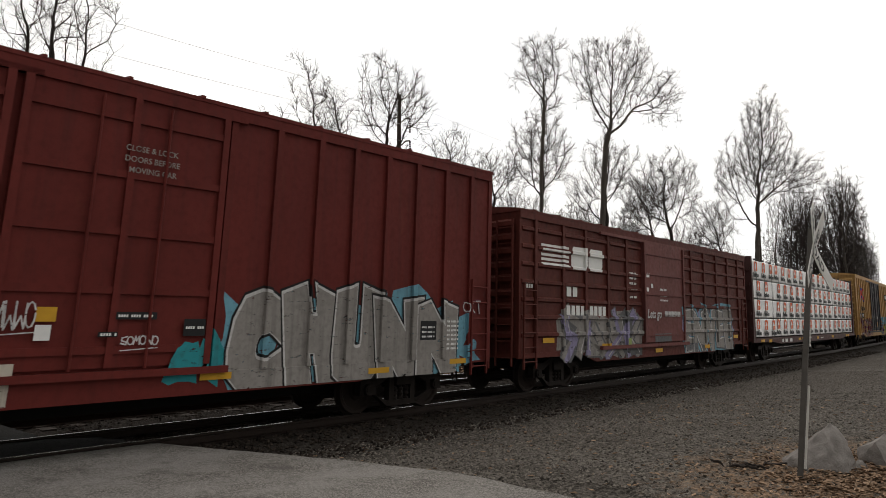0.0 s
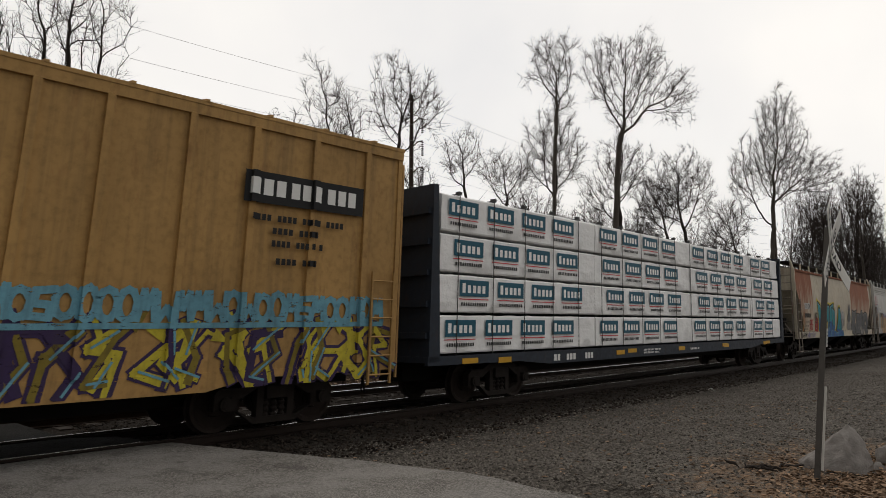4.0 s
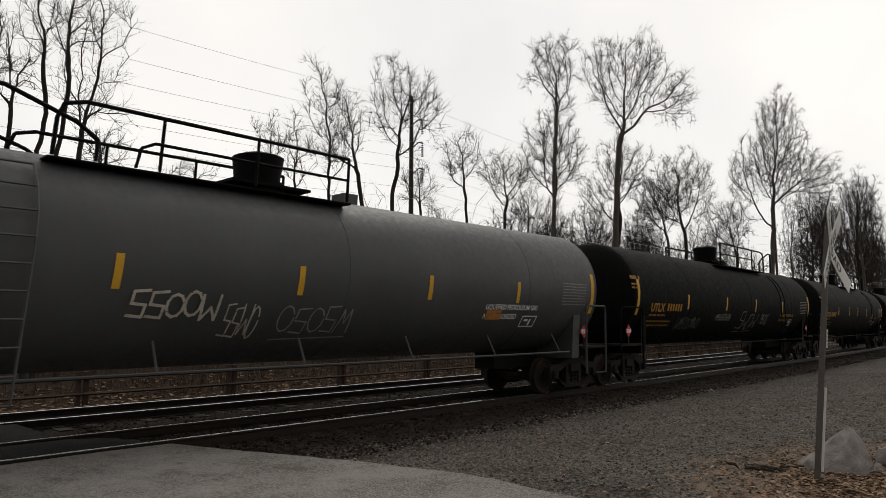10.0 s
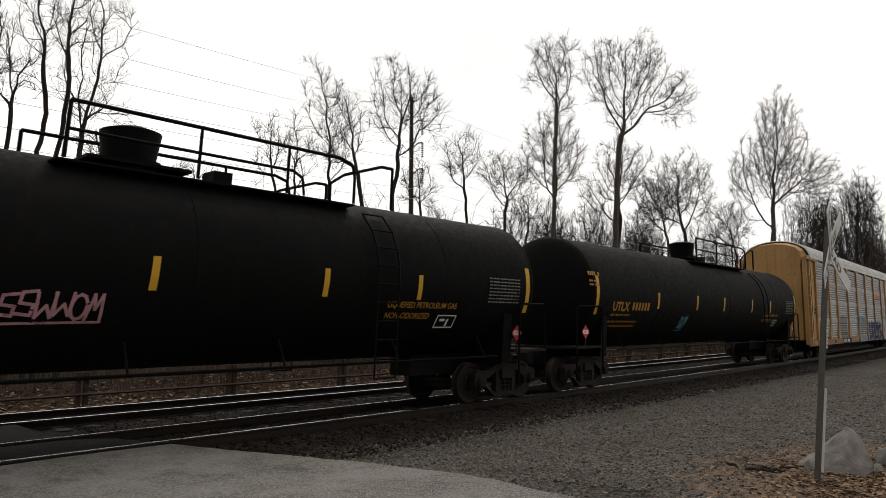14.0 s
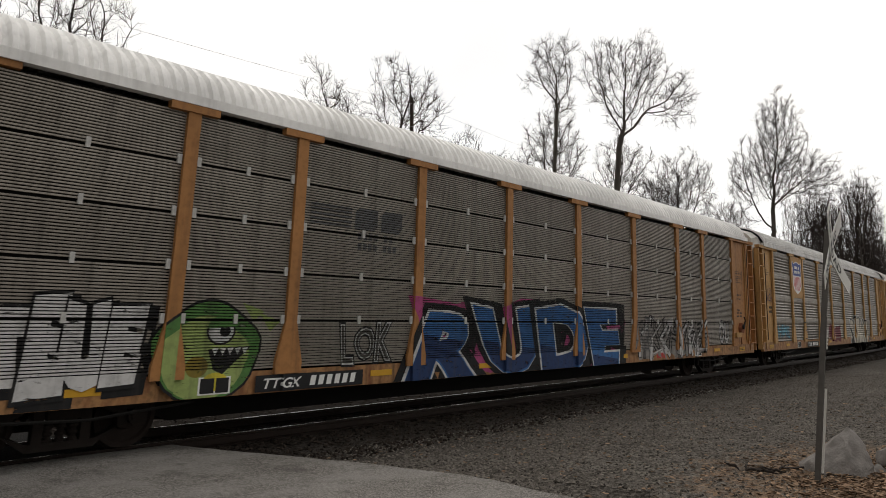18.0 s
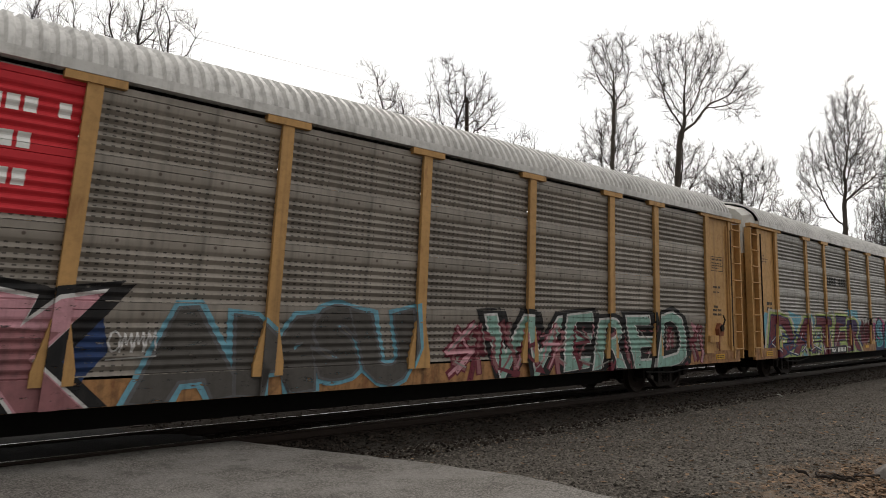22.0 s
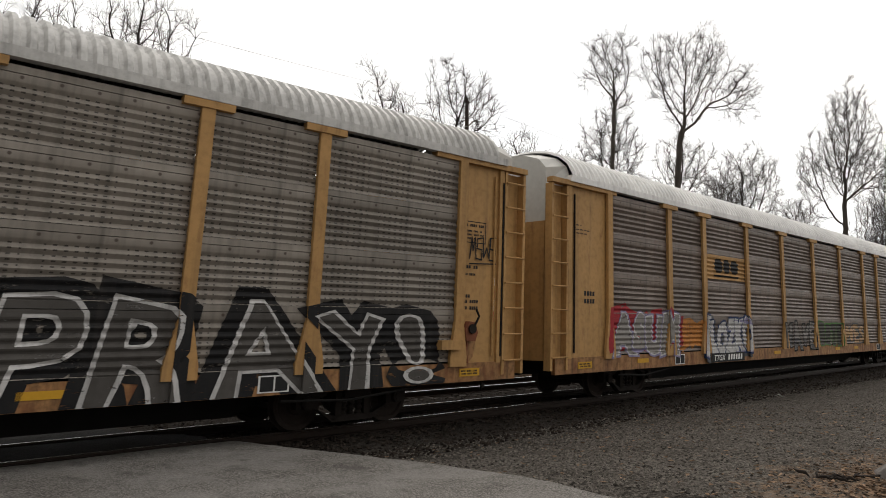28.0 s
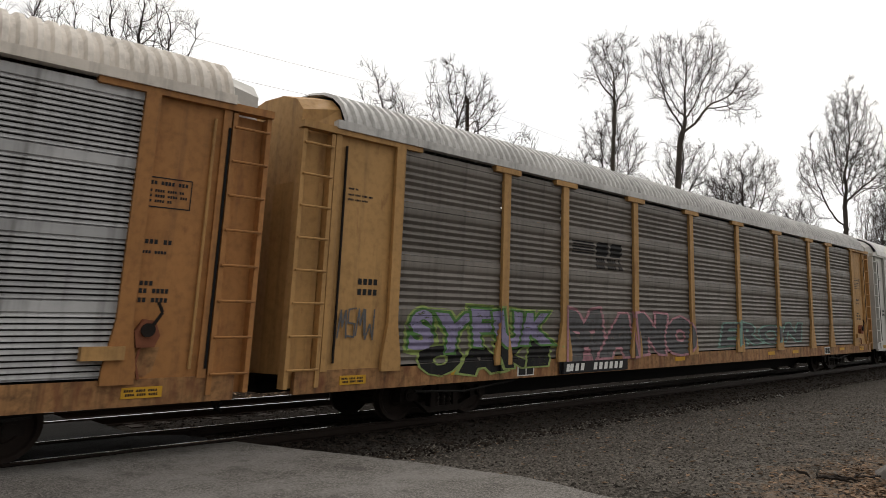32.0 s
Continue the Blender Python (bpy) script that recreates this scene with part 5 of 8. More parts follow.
def tank_car(a, b, label, mat="black", marks="stencil_yellow", stripes=(3.5, 6.9, 10.0, 13.4)):
    """a, b: where the tank's two end stripes stand."""
    root, s, half = car_root("tank_car", label, "tank car", a - 0.55, b + 0.55, "tank cars of the train")
    hs = 8.7 + 0.16
    R, zc = 1.53, 2.55
    shell = part("shell", tank_shell(hs, mat), None, root)
    for x in (-hs, -hs / 2 - 0.6, 0.8, hs / 2 + 1.6, hs):
        n = 40
        g = Geo().loft([[(x + d, r * math.cos(2 * math.pi * i / n), zc + r * math.sin(2 * math.pi * i / n)) for i in range(n)] for d, r in ((-0.02, R), (-0.015, R + 0.006), (0.015, R + 0.006), (0.02, R))], caps=False)
        part("weld_seam", g, mat, shell, smooth=40)
    face = lambda z: -math.sqrt(max(0.01, R * R - (z - zc) ** 2))
    # yellow stripes: long ones by the heads, short ones between
    for x, z0, z1, w in [(-8.7, 1.95, 2.95, 0.07), (8.7, 1.95, 2.95, 0.07)] + [(-8.7 + q, 2.15, 2.62, 0.055) for q in stripes]:
        zs = spread(z0, z1, 6)
        g = Geo()
        g.v = [(x + d, face(z) - 0.006, z) for z in zs for d in (-w, w)]
        g.f = [(2 * i, 2 * i + 1, 2 * i + 3, 2 * i + 2) for i in range(6)]
        flat("reflective_stripe", g, "yellow", shell)
    # dome, platform and rails on top
    m = -1 if mat == "tank_grey" else 1
    dx, up = 0.25 * m, "black"
    part("dome", Geo().cyl((dx, 0, zc + R - 0.1), (dx, 0, zc + R + 0.12), 0.5, 20).cyl((dx, 0, zc + R + 0.12), (dx, 0, zc + R + 0.6), 0.4, 20, 0.46).cyl((dx, 0, zc + R + 0.6), (dx, 0, zc + R + 0.66), 0.46, 20, 0.3), up, root, smooth=35)
    pl = part("platform", Geo().box(*sorted((-1.1 * m, 4.0 * m)), -1.05, -0.75, zc + R - 0.22, zc + R - 0.19), up, root)
    part("platform_board", Geo().box(*sorted((-1.1 * m, 4.0 * m)), 0.75, 1.05, zc + R - 0.22, zc + R - 0.19), up, pl)
    part("platform_step", Geo().box(dx - 0.8, dx + 0.8, -0.55, 0.55, zc + R + 0.0, zc + R + 0.05), up, pl)
    for q in (-1, 1):
        y, z0, z1 = q * 1.05, zc + R - 0.18, zc + R + 0.62
        part("long_rail", Geo().tube([(x * m, y, z) for x, z in ((-1.0, z0), (-1.0, z1), (3.6, z1), (3.88, z1 - 0.08), (3.95, z1 - 0.3), (3.95, z0))], 0.03, 6), up, pl)
        part("mid_rail", Geo().tube([(x * m, y, z) for x, z in ((-1.0, z0 + 0.4), (2.6, z0 + 0.4), (2.8, z0 + 0.3), (2.85, z0))], 0.024, 6), up, pl)
        for x in (0.9, 2.5):
            part("rail_post", Geo().cyl((x * m, y, z0), (x * m, y, z1), 0.026, 6), up, pl)
        part("ladder_rail", Geo().tube([(x * m, y, z) for x, z in ((3.4, z0), (3.4, z0 + 0.3), (3.7, z0 + 0.5), (4.6, z1), (4.88, z1), (4.88, z0))], 0.03, 6), up, pl)
    part("valve_housing", Geo().box(1.6, 1.95, -0.2, 0.2, zc + R - 0.05, zc + R + 0.2), mat, root)
    for q in (-1, 1):
        g = Geo()
        zs, rungs = spread(0.75, zc + R - 0.35, 9), []
        for z in zs:
            y = q * (-face(max(z, 1.75)) + 0.1 if z > zc else R + 0.1)
            rungs.append(y)
        for x in (4.15 * m, 4.65 * m):
            g.tube([(x, q * (-face(max(z, 1.75)) + 0.1 if z > zc else R + 0.1), z) for z in zs], 0.018, 5)
        lad = part("side_ladder", g, mat, root)
        for y, z in zip(rungs, zs):
            part("rung", RUNG.setdefault("tank" + mat, Geo().cyl((-0.25, 0, 0), (0.25, 0, 0), 0.016, 5).mesh("rung", M[mat])), None, lad, at=pose(4.4 * m, y, z))
        g = Geo().tube([(-hs + 1.2, q * 1.5, 1.02), (hs - 1.2, q * 1.5, 1.02)], 0.022, 6)
        for x in spread(-hs + 1.6, hs - 1.6, 6):
            g.cyl((x, q * 1.5, 1.02), (x, q * 1.25, 1.45), 0.02, 5)
        part("safety_rail", g, mat, root)
    for e in (-1, 1):
        ex = lambda d: e * (hs - d)
        part("stub_sill", Geo().box(*sorted((ex(2.6), ex(-0.75))), -0.3, 0.3, 0.62, 1.15), "under", root)
        part("saddle", Geo().prism_x([(-1.35, 0.85), (1.35, 0.85), (1.4, 1.9), (1.2, 2.0), (0.8, 1.3), (-0.8, 1.3), (-1.2, 2.0), (-1.4, 1.9)], *sorted((ex(0.55), ex(0.85)))), mat, root)
        part("end_platform", Geo().box(*sorted((ex(0.5), ex(-0.72))), -1.42, 1.42, 1.08, 1.14), "steel", root)
        for q in (-1, 1):
            g = Geo().tube([(ex(-0.68), q * 1.4, 0.45), (ex(-0.68), q * 1.4, 2.05), (ex(-0.6), q * 1.42, 2.15), (ex(0.32), q * 1.5, 2.15), (ex(0.42), q * 1.5, 2.05), (ex(0.42), q * 1.5, 0.45)], 0.026, 6)
            g.tube([(ex(-0.68), q * 1.4, 0.45), (ex(-0.2), q * 1.4, 0.45)], 0.02, 5)
            part("end_handrail", g, mat, root)
        truck(root, e * (hs - 0.35), s)
    ends(root, hs + 0.7)
    # placards in holders by the ends
    for x in (hs - 0.45, -hs - 0.35):
        d = Geo().poly([(x - 0.18, -1.452, 1.5), (x, -1.452, 1.32), (x + 0.18, -1.452, 1.5), (x, -1.452, 1.68)])
        p = flat("placard", d, "red", root, "red diamond hazard placard")
        flat("placard_panel", Geo().poly([(x - 0.12, -1.456, 1.45), (x + 0.12, -1.456, 1.45), (x + 0.12, -1.456, 1.55), (x - 0.12, -1.456, 1.55)]), "white", p)
        flat("placard_number", words("1075", 0.1, x - 0.115, -1.459, 1.465), "ink", p)
        part("placard_holder", Geo().box(x - 0.03, x + 0.03, -1.449, -1.44, 1.1, 1.6), "steel", root)
    mark = lambda name, g: flat(name, curve_to(g, face, -0.008), marks, shell)
    mark("mark_lettering", words("SHQX" if mat == "tank_grey" else "UTLX", 0.33, -7.85, 0, 2.06, 0.014, 0.0, 1.12))
    for row in digit_bars(6, -6.72, 2.08, 0.185, 0.22):
        mark("number_bar", slim_bars([row]))
    mark("stencil_lines", bars([(-7.85, 1.92, 1.1, 0.055), (-7.9, 1.74, 1.7, 0.05), (-7.9, 1.62, 1.7, 0.05)], 0))
    mark("product_lettering", words("LIQUEFIED PETROLEUM GAS", 0.155, 4.55, 0, 2.0, 0.002, wide=0.95))
    mark("product_lettering", words("NON-ODORIZED", 0.155, 4.55, 0, 1.8, 0.002, wide=0.95))
    g = bars([(7.35, z, 1.05, 0.026) for z in spread(2.15, 2.65, 7)], 0)
    flat("test_table", curve_to(g, face, -0.008), "spray_silver", shell)
    fr = Geo()
    for x0, x1, z0, z1 in ((5.95, 6.5, 1.62, 1.645), (5.95, 6.5, 1.85, 1.875), (5.95, 5.975, 1.645, 1.85), (6.475, 6.5, 1.645, 1.85), (6.05, 6.2, 1.75, 1.8), (6.25, 6.31, 1.66, 1.8)):
        fr.poly([(x0, 0, z0), (x1, 0, z0), (x1, 0, z1), (x0, 0, z1)])
    flat("inspection_stencil", curve_to(fr, face, -0.008), "white", shell)
    return Surface(root, 8.675, [], spread(1.1, 3.2, 14), lambda x, z: face(z))


def curve_to(g, face, lift):
    g.v = [(x, face(z) + lift, z) for x, _, z in g.v]
    return g


# ---------------------------------------------------------------- trees


def cable(pts, r):
    """One thin wire as a single tube."""
    return Geo().loft([[(x, y + r * a, z + r * b) for a, b in ((1, 0), (0, 1), (-1, 0), (0, -1))] for x, y, z in pts])


class Wood:
    """Branches of one tree, gathered by thickness."""

    def __init__(self):
        self.parts = {"trunk": Geo(), "limb_crown": Geo(), "twig_crown": Geo()}

    def seg(self, name, pts, radii, n):
        g = self.parts[name]
        rings = []
        for i, p in enumerate(pts):
            d = pts[min(i + 1, len(pts) - 1)] - pts[max(i - 1, 0)]
            d = d / max(1e-6, math.sqrt(d @ d))
            u = np.cross(d, (0.31, 0.95, 0.05))
            u = u / max(1e-6, math.sqrt(u @ u))
            w = np.cross(d, u)
            rings.append([p + (u * math.cos(6.283 * k / n) + w * math.sin(6.283 * k / n)) * radii[i] for k in range(n)])
        g.loft(rings, caps=False)


def grow_nodes(rng, start, lobes, density, step=0.3, reach=0.42):
    """Branch points that grow into the free space of the crown's uneven lobes, each with its parent."""
    goals = []
    for u, z, a, b in lobes:
        n = int(density * (a * a * b) ** 0.66 * 84) + 8
        v = rng.normal(size=(n, 3))
        v /= np.linalg.norm(v, axis=1)[:, None]
        # bays and tufts in the outline
        rag = np.array([0.78 + 0.5 * noise.noise((p[0] * 2.3 + u, p[1] * 2.3, p[2] * 2.3 + z)) for p in v])[:, None]
        v *= rng.random((n, 1)) ** 0.5 * rag
        goals.append(v * (a, a * 0.9, b) + (u, 0, z))
    goals = np.concatenate(goals)
    pts, parent = [p for p in start], [i - 1 for i in range(len(start))]
    near, best = np.zeros(len(goals), int), np.full(len(goals), 1e9)
    # limbs leave the trunk over its upper part
    fresh, sprouts = list(range(int(len(pts) * 0.5), len(pts))), {}
    for _ in range(120):
        block_pts = np.array([pts[i] for i in fresh])
        d = np.linalg.norm(goals[:, None] - block_pts[None], axis=2)
        k = d.argmin(1)
        m = d[np.arange(len(goals)), k]
        better = m < best
        best[better], near[better] = m[better], np.array(fresh)[k[better]]
        keep = best > reach
        goals, near, best = goals[keep], near[keep], best[keep]
        if not len(goals) or not len(fresh):
            break
        fresh = []
        for i in np.unique(near):
            pull = goals[near == i] - pts[i]
            pull = (pull / np.linalg.norm(pull, axis=1)[:, None]).mean(0)
            old = pts[i] - pts[parent[i]] if parent[i] >= 0 else np.array((0, 0, step))
            d = pull + old / step * 0.55 + np.array((0, 0, 0.24)) + rng.normal(size=3) * 0.2
            sprouts[i] = sprouts.get(i, 0) + 1
            if sprouts[i] > 2:
                best[near == i] = 0.0
            fresh.append(len(pts))
            pts.append(pts[i] + d / np.linalg.norm(d) * step)
            parent.append(int(i))
    return np.array(pts), parent


def twigs_on(g, rng, roots, ways, lo, hi, r):
    """Short forked twigs: each a bent three-sided spike on its root point."""
    dirs = ways * 0.75 + rng.normal(size=ways.shape) * 0.52 + (0, 0, 0.28)
    dirs /= np.linalg.norm(dirs, axis=1)[:, None]
    size = rng.uniform(lo, hi, (len(roots), 1))
    b = roots + dirs * size * 0.5
    bent = dirs + rng.normal(size=dirs.shape) * 0.3 + (0, 0, 0.1)
    c = b + bent * size * 0.5
    side = np.cross(dirs, (0.3, 0.9, 0.1))
    side /= np.linalg.norm(side, axis=1)[:, None]
    other = np.cross(dirs, side)
    ring = [side, side * -0.5 + other * 0.87, side * -0.5 - other * 0.87]
    v = np.stack([roots + q * r for q in ring] + [b + q * r * 0.75 for q in ring] + [c], axis=1)
    o = len(g.v)
    g.v += [tuple(p) for p in v.reshape(-1, 3).tolist()]
    for i in range(len(roots)):
        k = o + i * 7
        g.f += [(k, k + 1, k + 4, k + 3), (k + 1, k + 2, k + 5, k + 4), (k + 2, k, k + 3, k + 5), (k + 3, k + 4, k + 6), (k + 4, k + 5, k + 6), (k + 5, k + 3, k + 6)]
    return b, bent / np.linalg.norm(bent, axis=1)[:, None]


def tree(x, y, turn, fork, r, bark, seed, lobes, label="bare leafless tree with dark bark", density=1.0, twigs=4.2, base=None, fine=0.0095, lean=0.0):
    """A bare tree: a trunk to the fork and branches that fill the lobes (sideways, height, half width, half height)."""
    rng = np.random.default_rng(seed)
    z = (ground_z(x, y) if base is None else base) - 0.1
    root = thing("bare_tree", label, "tree", "bare trees behind the tracks", at=pose(x, y, z, 0, 0, turn))
    lobes = [(u, c - z, a, b) for u, c, a, b in lobes]
    fork = fork - z
    n = max(6, int(fork / 0.3))
    sway = np.cumsum(rng.normal(size=(n + 1, 2)) * 0.016, axis=0)
    sway -= np.linspace(0, 1, n + 1)[:, None] * sway[-1] * 0.6
    start = [np.array((sway[i][0] + lean * (i / n) ** 2, sway[i][1], fork * i / n)) for i in range(n + 1)]
    pts, parent = grow_nodes(rng, start, lobes, density)
    count = len(pts)
    kids = [[] for _ in range(count)]
    for i in range(1, count):
        kids[parent[i]].append(i)
    tips = np.zeros(count)
    for i in range(count - 1, -1, -1):
        if not kids[i]:
            tips[i] = 1
        if i:
            tips[parent[i]] += tips[i]
    rad = 0.0115 * tips ** 0.45
    rad *= 1 + (r * 0.68 / rad[n // 2] - 1) * (tips / tips[0]) ** 0.6
    rad[: n + 1] *= np.linspace(1.15, 1.0, n + 1)
    rad[:3] *= (1.35, 1.2, 1.08)
    w = Wood()
    heads = [(0, None)]
    while heads:
        i, before = heads.pop()
        chain = [i] if before is None else [before, i]
        while kids[chain[-1]]:
            ks = sorted(kids[chain[-1]], key=lambda k: -rad[k])
            heads += [(k, chain[-1]) for k in ks[1:]]
            chain.append(ks[0])
        rr = [rad[k] for k in chain]
        if before is not None:
            rr[0] = rr[1]
        rr[-1] = 0.007
        big = max(rr)
        name, sides = ("trunk", 9) if before is None else (("limb_crown", 6) if big > 0.07 else (("limb_crown", 4) if big > 0.035 else ("twig_crown", 3)))
        w.seg(name, [pts[k] for k in chain], rr, sides)
    # short twigs along the thin branches, and a second order on those
    thin = np.array([i for i in range(n, count) if rad[i] < 0.045])
    if len(thin):
        g = w.parts["twig_crown"]
        pick = rng.choice(thin, int(len(thin) * twigs))
        ways = pts[pick] - pts[np.array(parent)[pick]]
        ways /= np.maximum(1e-6, np.linalg.norm(ways, axis=1))[:, None]
        roots, ways = twigs_on(g, rng, pts[pick], ways, 0.3, 1.0, fine)
        again = rng.choice(len(roots), int(len(roots) * 0.9))
        twigs_on(g, rng, roots[again], ways[again], 0.12, 0.4, fine * 0.8)
    for name, g in w.parts.items():
        if g.v:
            me = bpy.data.meshes.new(name)
            me.from_pydata(g.v, [], g.f)
            me.materials.append(M[bark] if name != "twig_crown" else M["twig"])
            me.shade_smooth()
            part(name, me, None, root)
    return root


def brush(name, label, count, spot, size, seed, thick=0.006):
    """A thicket of thin bare stems in one object."""
    rng = random.Random(seed)
    g = Geo()
    for _ in range(count):
        x, y = spot(rng)
        p = Vector((x, y, ground_z(x, y) - 0.05))
        h = rng.uniform(*size)
        d = Vector((rng.gauss(0, 0.25), rng.gauss(0, 0.25), 1)).normalized()
        r = thick + 0.003 * h * rng.random()
        pts = [p]
        for i in range(3):
            d = (d + Vector((rng.gauss(0, 0.18), rng.gauss(0, 0.18), 0))).normalized()
            pts.append(pts[-1] + d * h / 3)
        for i in range(3):
            a, b = pts[i], pts[i + 1]
            n = len(g.v)
            for q, rr in ((a, r * (1 - i / 4)), (b, r * (1 - (i + 1) / 4))):
                g.v += [(q.x + rr, q.y, q.z), (q.x - rr * 0.5, q.y + rr * 0.86, q.z), (q.x - rr * 0.5, q.y - rr * 0.86, q.z)]
            g.f += [(n, n + 1, n + 4, n + 3), (n + 1, n + 2, n + 5, n + 4), (n + 2, n, n + 3, n + 5)]
            if i and rng.random() < 0.9:
                e = b + Vector((rng.gauss(0, 0.3), rng.gauss(0, 0.3), rng.uniform(0.1, 0.5))) * h * 0.35
                m = len(g.v)
                g.v += [(b.x, b.y, b.z - r), (b.x + r, b.y, b.z), (b.x, b.y, b.z + r), tuple(e)]
                g.f += [(m, m + 1, m + 3), (m + 1, m + 2, m + 3), (m + 2, m, m + 3)]
    me = bpy.data.meshes.new(name)
    me.from_pydata(g.v, [], g.f)
    me.materials.append(M["brush"])
    tagged(new(name, me), label, "brush", kind="stuff")


# ---------------------------------------------------------------- small things of the place


def crossbuck():
    root = thing("crossing_sign", "weathered railroad crossbuck sign on a leaning galvanised post", "sign", at=pose(8.22, 2.35, -0.02, 5.2, 1.3, 8.5))
    part("post", Geo().loft([[(x, y, z) for x, y in ((-0.036, -0.024), (-0.015, -0.024), (-0.012, 0.02), (0.012, 0.02), (0.015, -0.024), (0.036, -0.024), (0.028, 0.03), (-0.028, 0.03))] for z in (-0.3, 2.72)]), "galv", root, "galvanised channel post")
    part("marker_rod", Geo().cyl((-0.07, -0.05, 0.12), (-0.02, -0.045, 1.0), 0.012, 6), "signwhite", root, "thin white marker rod")
    zc, y = 2.51, -0.035
    for a, text, fold in ((-45, "RAIL  ROAD", 0.34), (45, "CROSSING", 0.1)):
        yy = y - (0.008 if a < 0 else 0.0)
        bend = lambda x: -fold * max(0.0, x - 0.06) ** 1.15
        g = Geo().loft([[(x, bend(x) - 0.003, -0.1), (x, bend(x) + 0.003, -0.1), (x, bend(x) + 0.003, 0.1), (x, bend(x) - 0.003, 0.1)] for x in spread(-0.56, 0.56, 16)])
        b = part("blade", g, "signwhite", root, "dull white crossbuck blade, bent at one end" if a < 0 else "dull white crossbuck blade", at=pose(0, yy, zc, 0, -a, 0))
        t = words(text, 0.155, -0.51 if a < 0 else -0.49, -0.005, -0.06, 0.003, wide=1.0 if a < 0 else 1.05)
        t.v = [(x, bend(x) - 0.006, z) for x, _, z in t.v]
        flat("lettering", t, "ink", b)
    p = part("plate", Geo().box(-0.045, 0.045, -0.04, -0.034, 1.42, 1.62), "signwhite", root, "small white plate")
    flat("plate_lines", bars([(-0.035, z, 0.07, 0.02) for z in (1.45, 1.49, 1.53, 1.57)], -0.042), "ink", p)


def rock(name, label, x, y, z, corners, seed, turn, size=1.0):
    """A broken boulder: the hull of a few rough corners, faceted and pitted."""
    bm = bmesh.new()
    for c in corners:
        bm.verts.new(Vector(c) * size)
    bmesh.ops.convex_hull(bm, input=bm.verts)
    bmesh.ops.delete(bm, geom=[v for v in bm.verts if not v.link_faces], context="VERTS")
    bmesh.ops.triangulate(bm, faces=bm.faces)
    for k in range(4):
        bmesh.ops.subdivide_edges(bm, edges=bm.edges, cuts=1, use_grid_fill=True)
        for v in bm.verts:
            s = 0.04 / (k + 1) ** 1.1
            v.co += Vector((noise.noise(v.co * 3 * (k + 1) + Vector((seed, k, 0))), noise.noise(v.co * 3 * (k + 1) + Vector((0, seed, k))), noise.noise(v.co * 3 * (k + 1) + Vector((k, 0, seed))))) * s
    me = bpy.data.meshes.new(name)
    bm.to_mesh(me)
    bm.free()
    me.materials.append(M["rock"])
    me.shade_smooth()
    me.set_sharp_from_angle(angle=radians(28))
    ob = tagged(new(name, me), label, "rock")
    ob.matrix_basis = pose(x, y, z, 0, 0, turn)


def rail_fence():
    root = tagged(thing("pipe_fence", "low rusty double-rail pipe fence behind the tracks", "fence"), kind="")
    s = -6.0
    for i in range(26):
        x = s + i * 4.1
        p = line(x, 7.5)
        z = ground_z(p.x, p.y)
        for d in (-0.08, 0.1):
            q = line(x + d, 7.5 + 0.02)
            part("fence_post", Geo().box(q.x - 0.05, q.x + 0.05, q.y - 0.06, q.y + 0.06, z - 0.2, z + 0.86), "fence", root)
    for z in (0.28, 0.66):
        part("fence_rail", cable([line(q, 7.42, -0.3 + z + 0.04) for q in spread(-8, 100, 40)], 0.038), "fence", root)


def power_line():
    root = thing("utility_pole", "tall dark wooden utility pole with bracket insulators", "utility pole", at=pose(27.5, 29, -0.2))
    part("pole", Geo().cyl((0, 0, 0), (0.1, 0, 15.6), 0.2, 10, 0.11), "pole", root)
    for k, z in enumerate((14.3, 12.9, 11.3)):
        part("bracket_arm", Geo().tube([(0.05, -0.1, z - 0.5), (0.5, -0.15, z - 0.1), (0.85, -0.15, z)], 0.04, 6), "pole", root)
        g = Geo()
        for i in range(7):
            g.cyl((0.85, -0.15, z - 0.06 - i * 0.13), (0.85, -0.15, z - 0.12 - i * 0.13), 0.07, 8)
        part("insulator_string", g, "steel", root)
    ends_z = [(15.0, 15.2), (13.6, 13.75), (12.6, 12.5), (11.6, 11.5), (10.9, 10.8), (9.8, 9.9), (9.2, 9.0)]
    for k, (za, zb) in enumerate(ends_z):
        wire = cable([(28.3 + (-48) * q, 28.85, za + (zb - za) * q - 3.2 * q * (1 - q)) for q in spread(0, 1, 24)], 0.009)
        wr = tagged(new("overhead_wire", wire.mesh("overhead_wire", M["wire"])), "thin grey overhead wire", "wire", "overhead wires")
        wire = cable([(28.3 + 62 * q, 28.85, za + (zb - za) * q * 0.5 - 4.5 * q * (1 - q)) for q in spread(0, 1, 24)], 0.009)
        tagged(new("overhead_wire", wire.mesh("overhead_wire", M["wire"])), "thin grey overhead wire", "wire", "overhead wires")
    for x in (-20.0, 90.5):
        p = thing("utility_pole", "tall dark wooden utility pole", "utility pole", at=pose(x, 29, -0.2))
        part("pole", Geo().cyl((0, 0, 0), (0.0, 0, 17), 0.2, 10, 0.11), "pole", p)


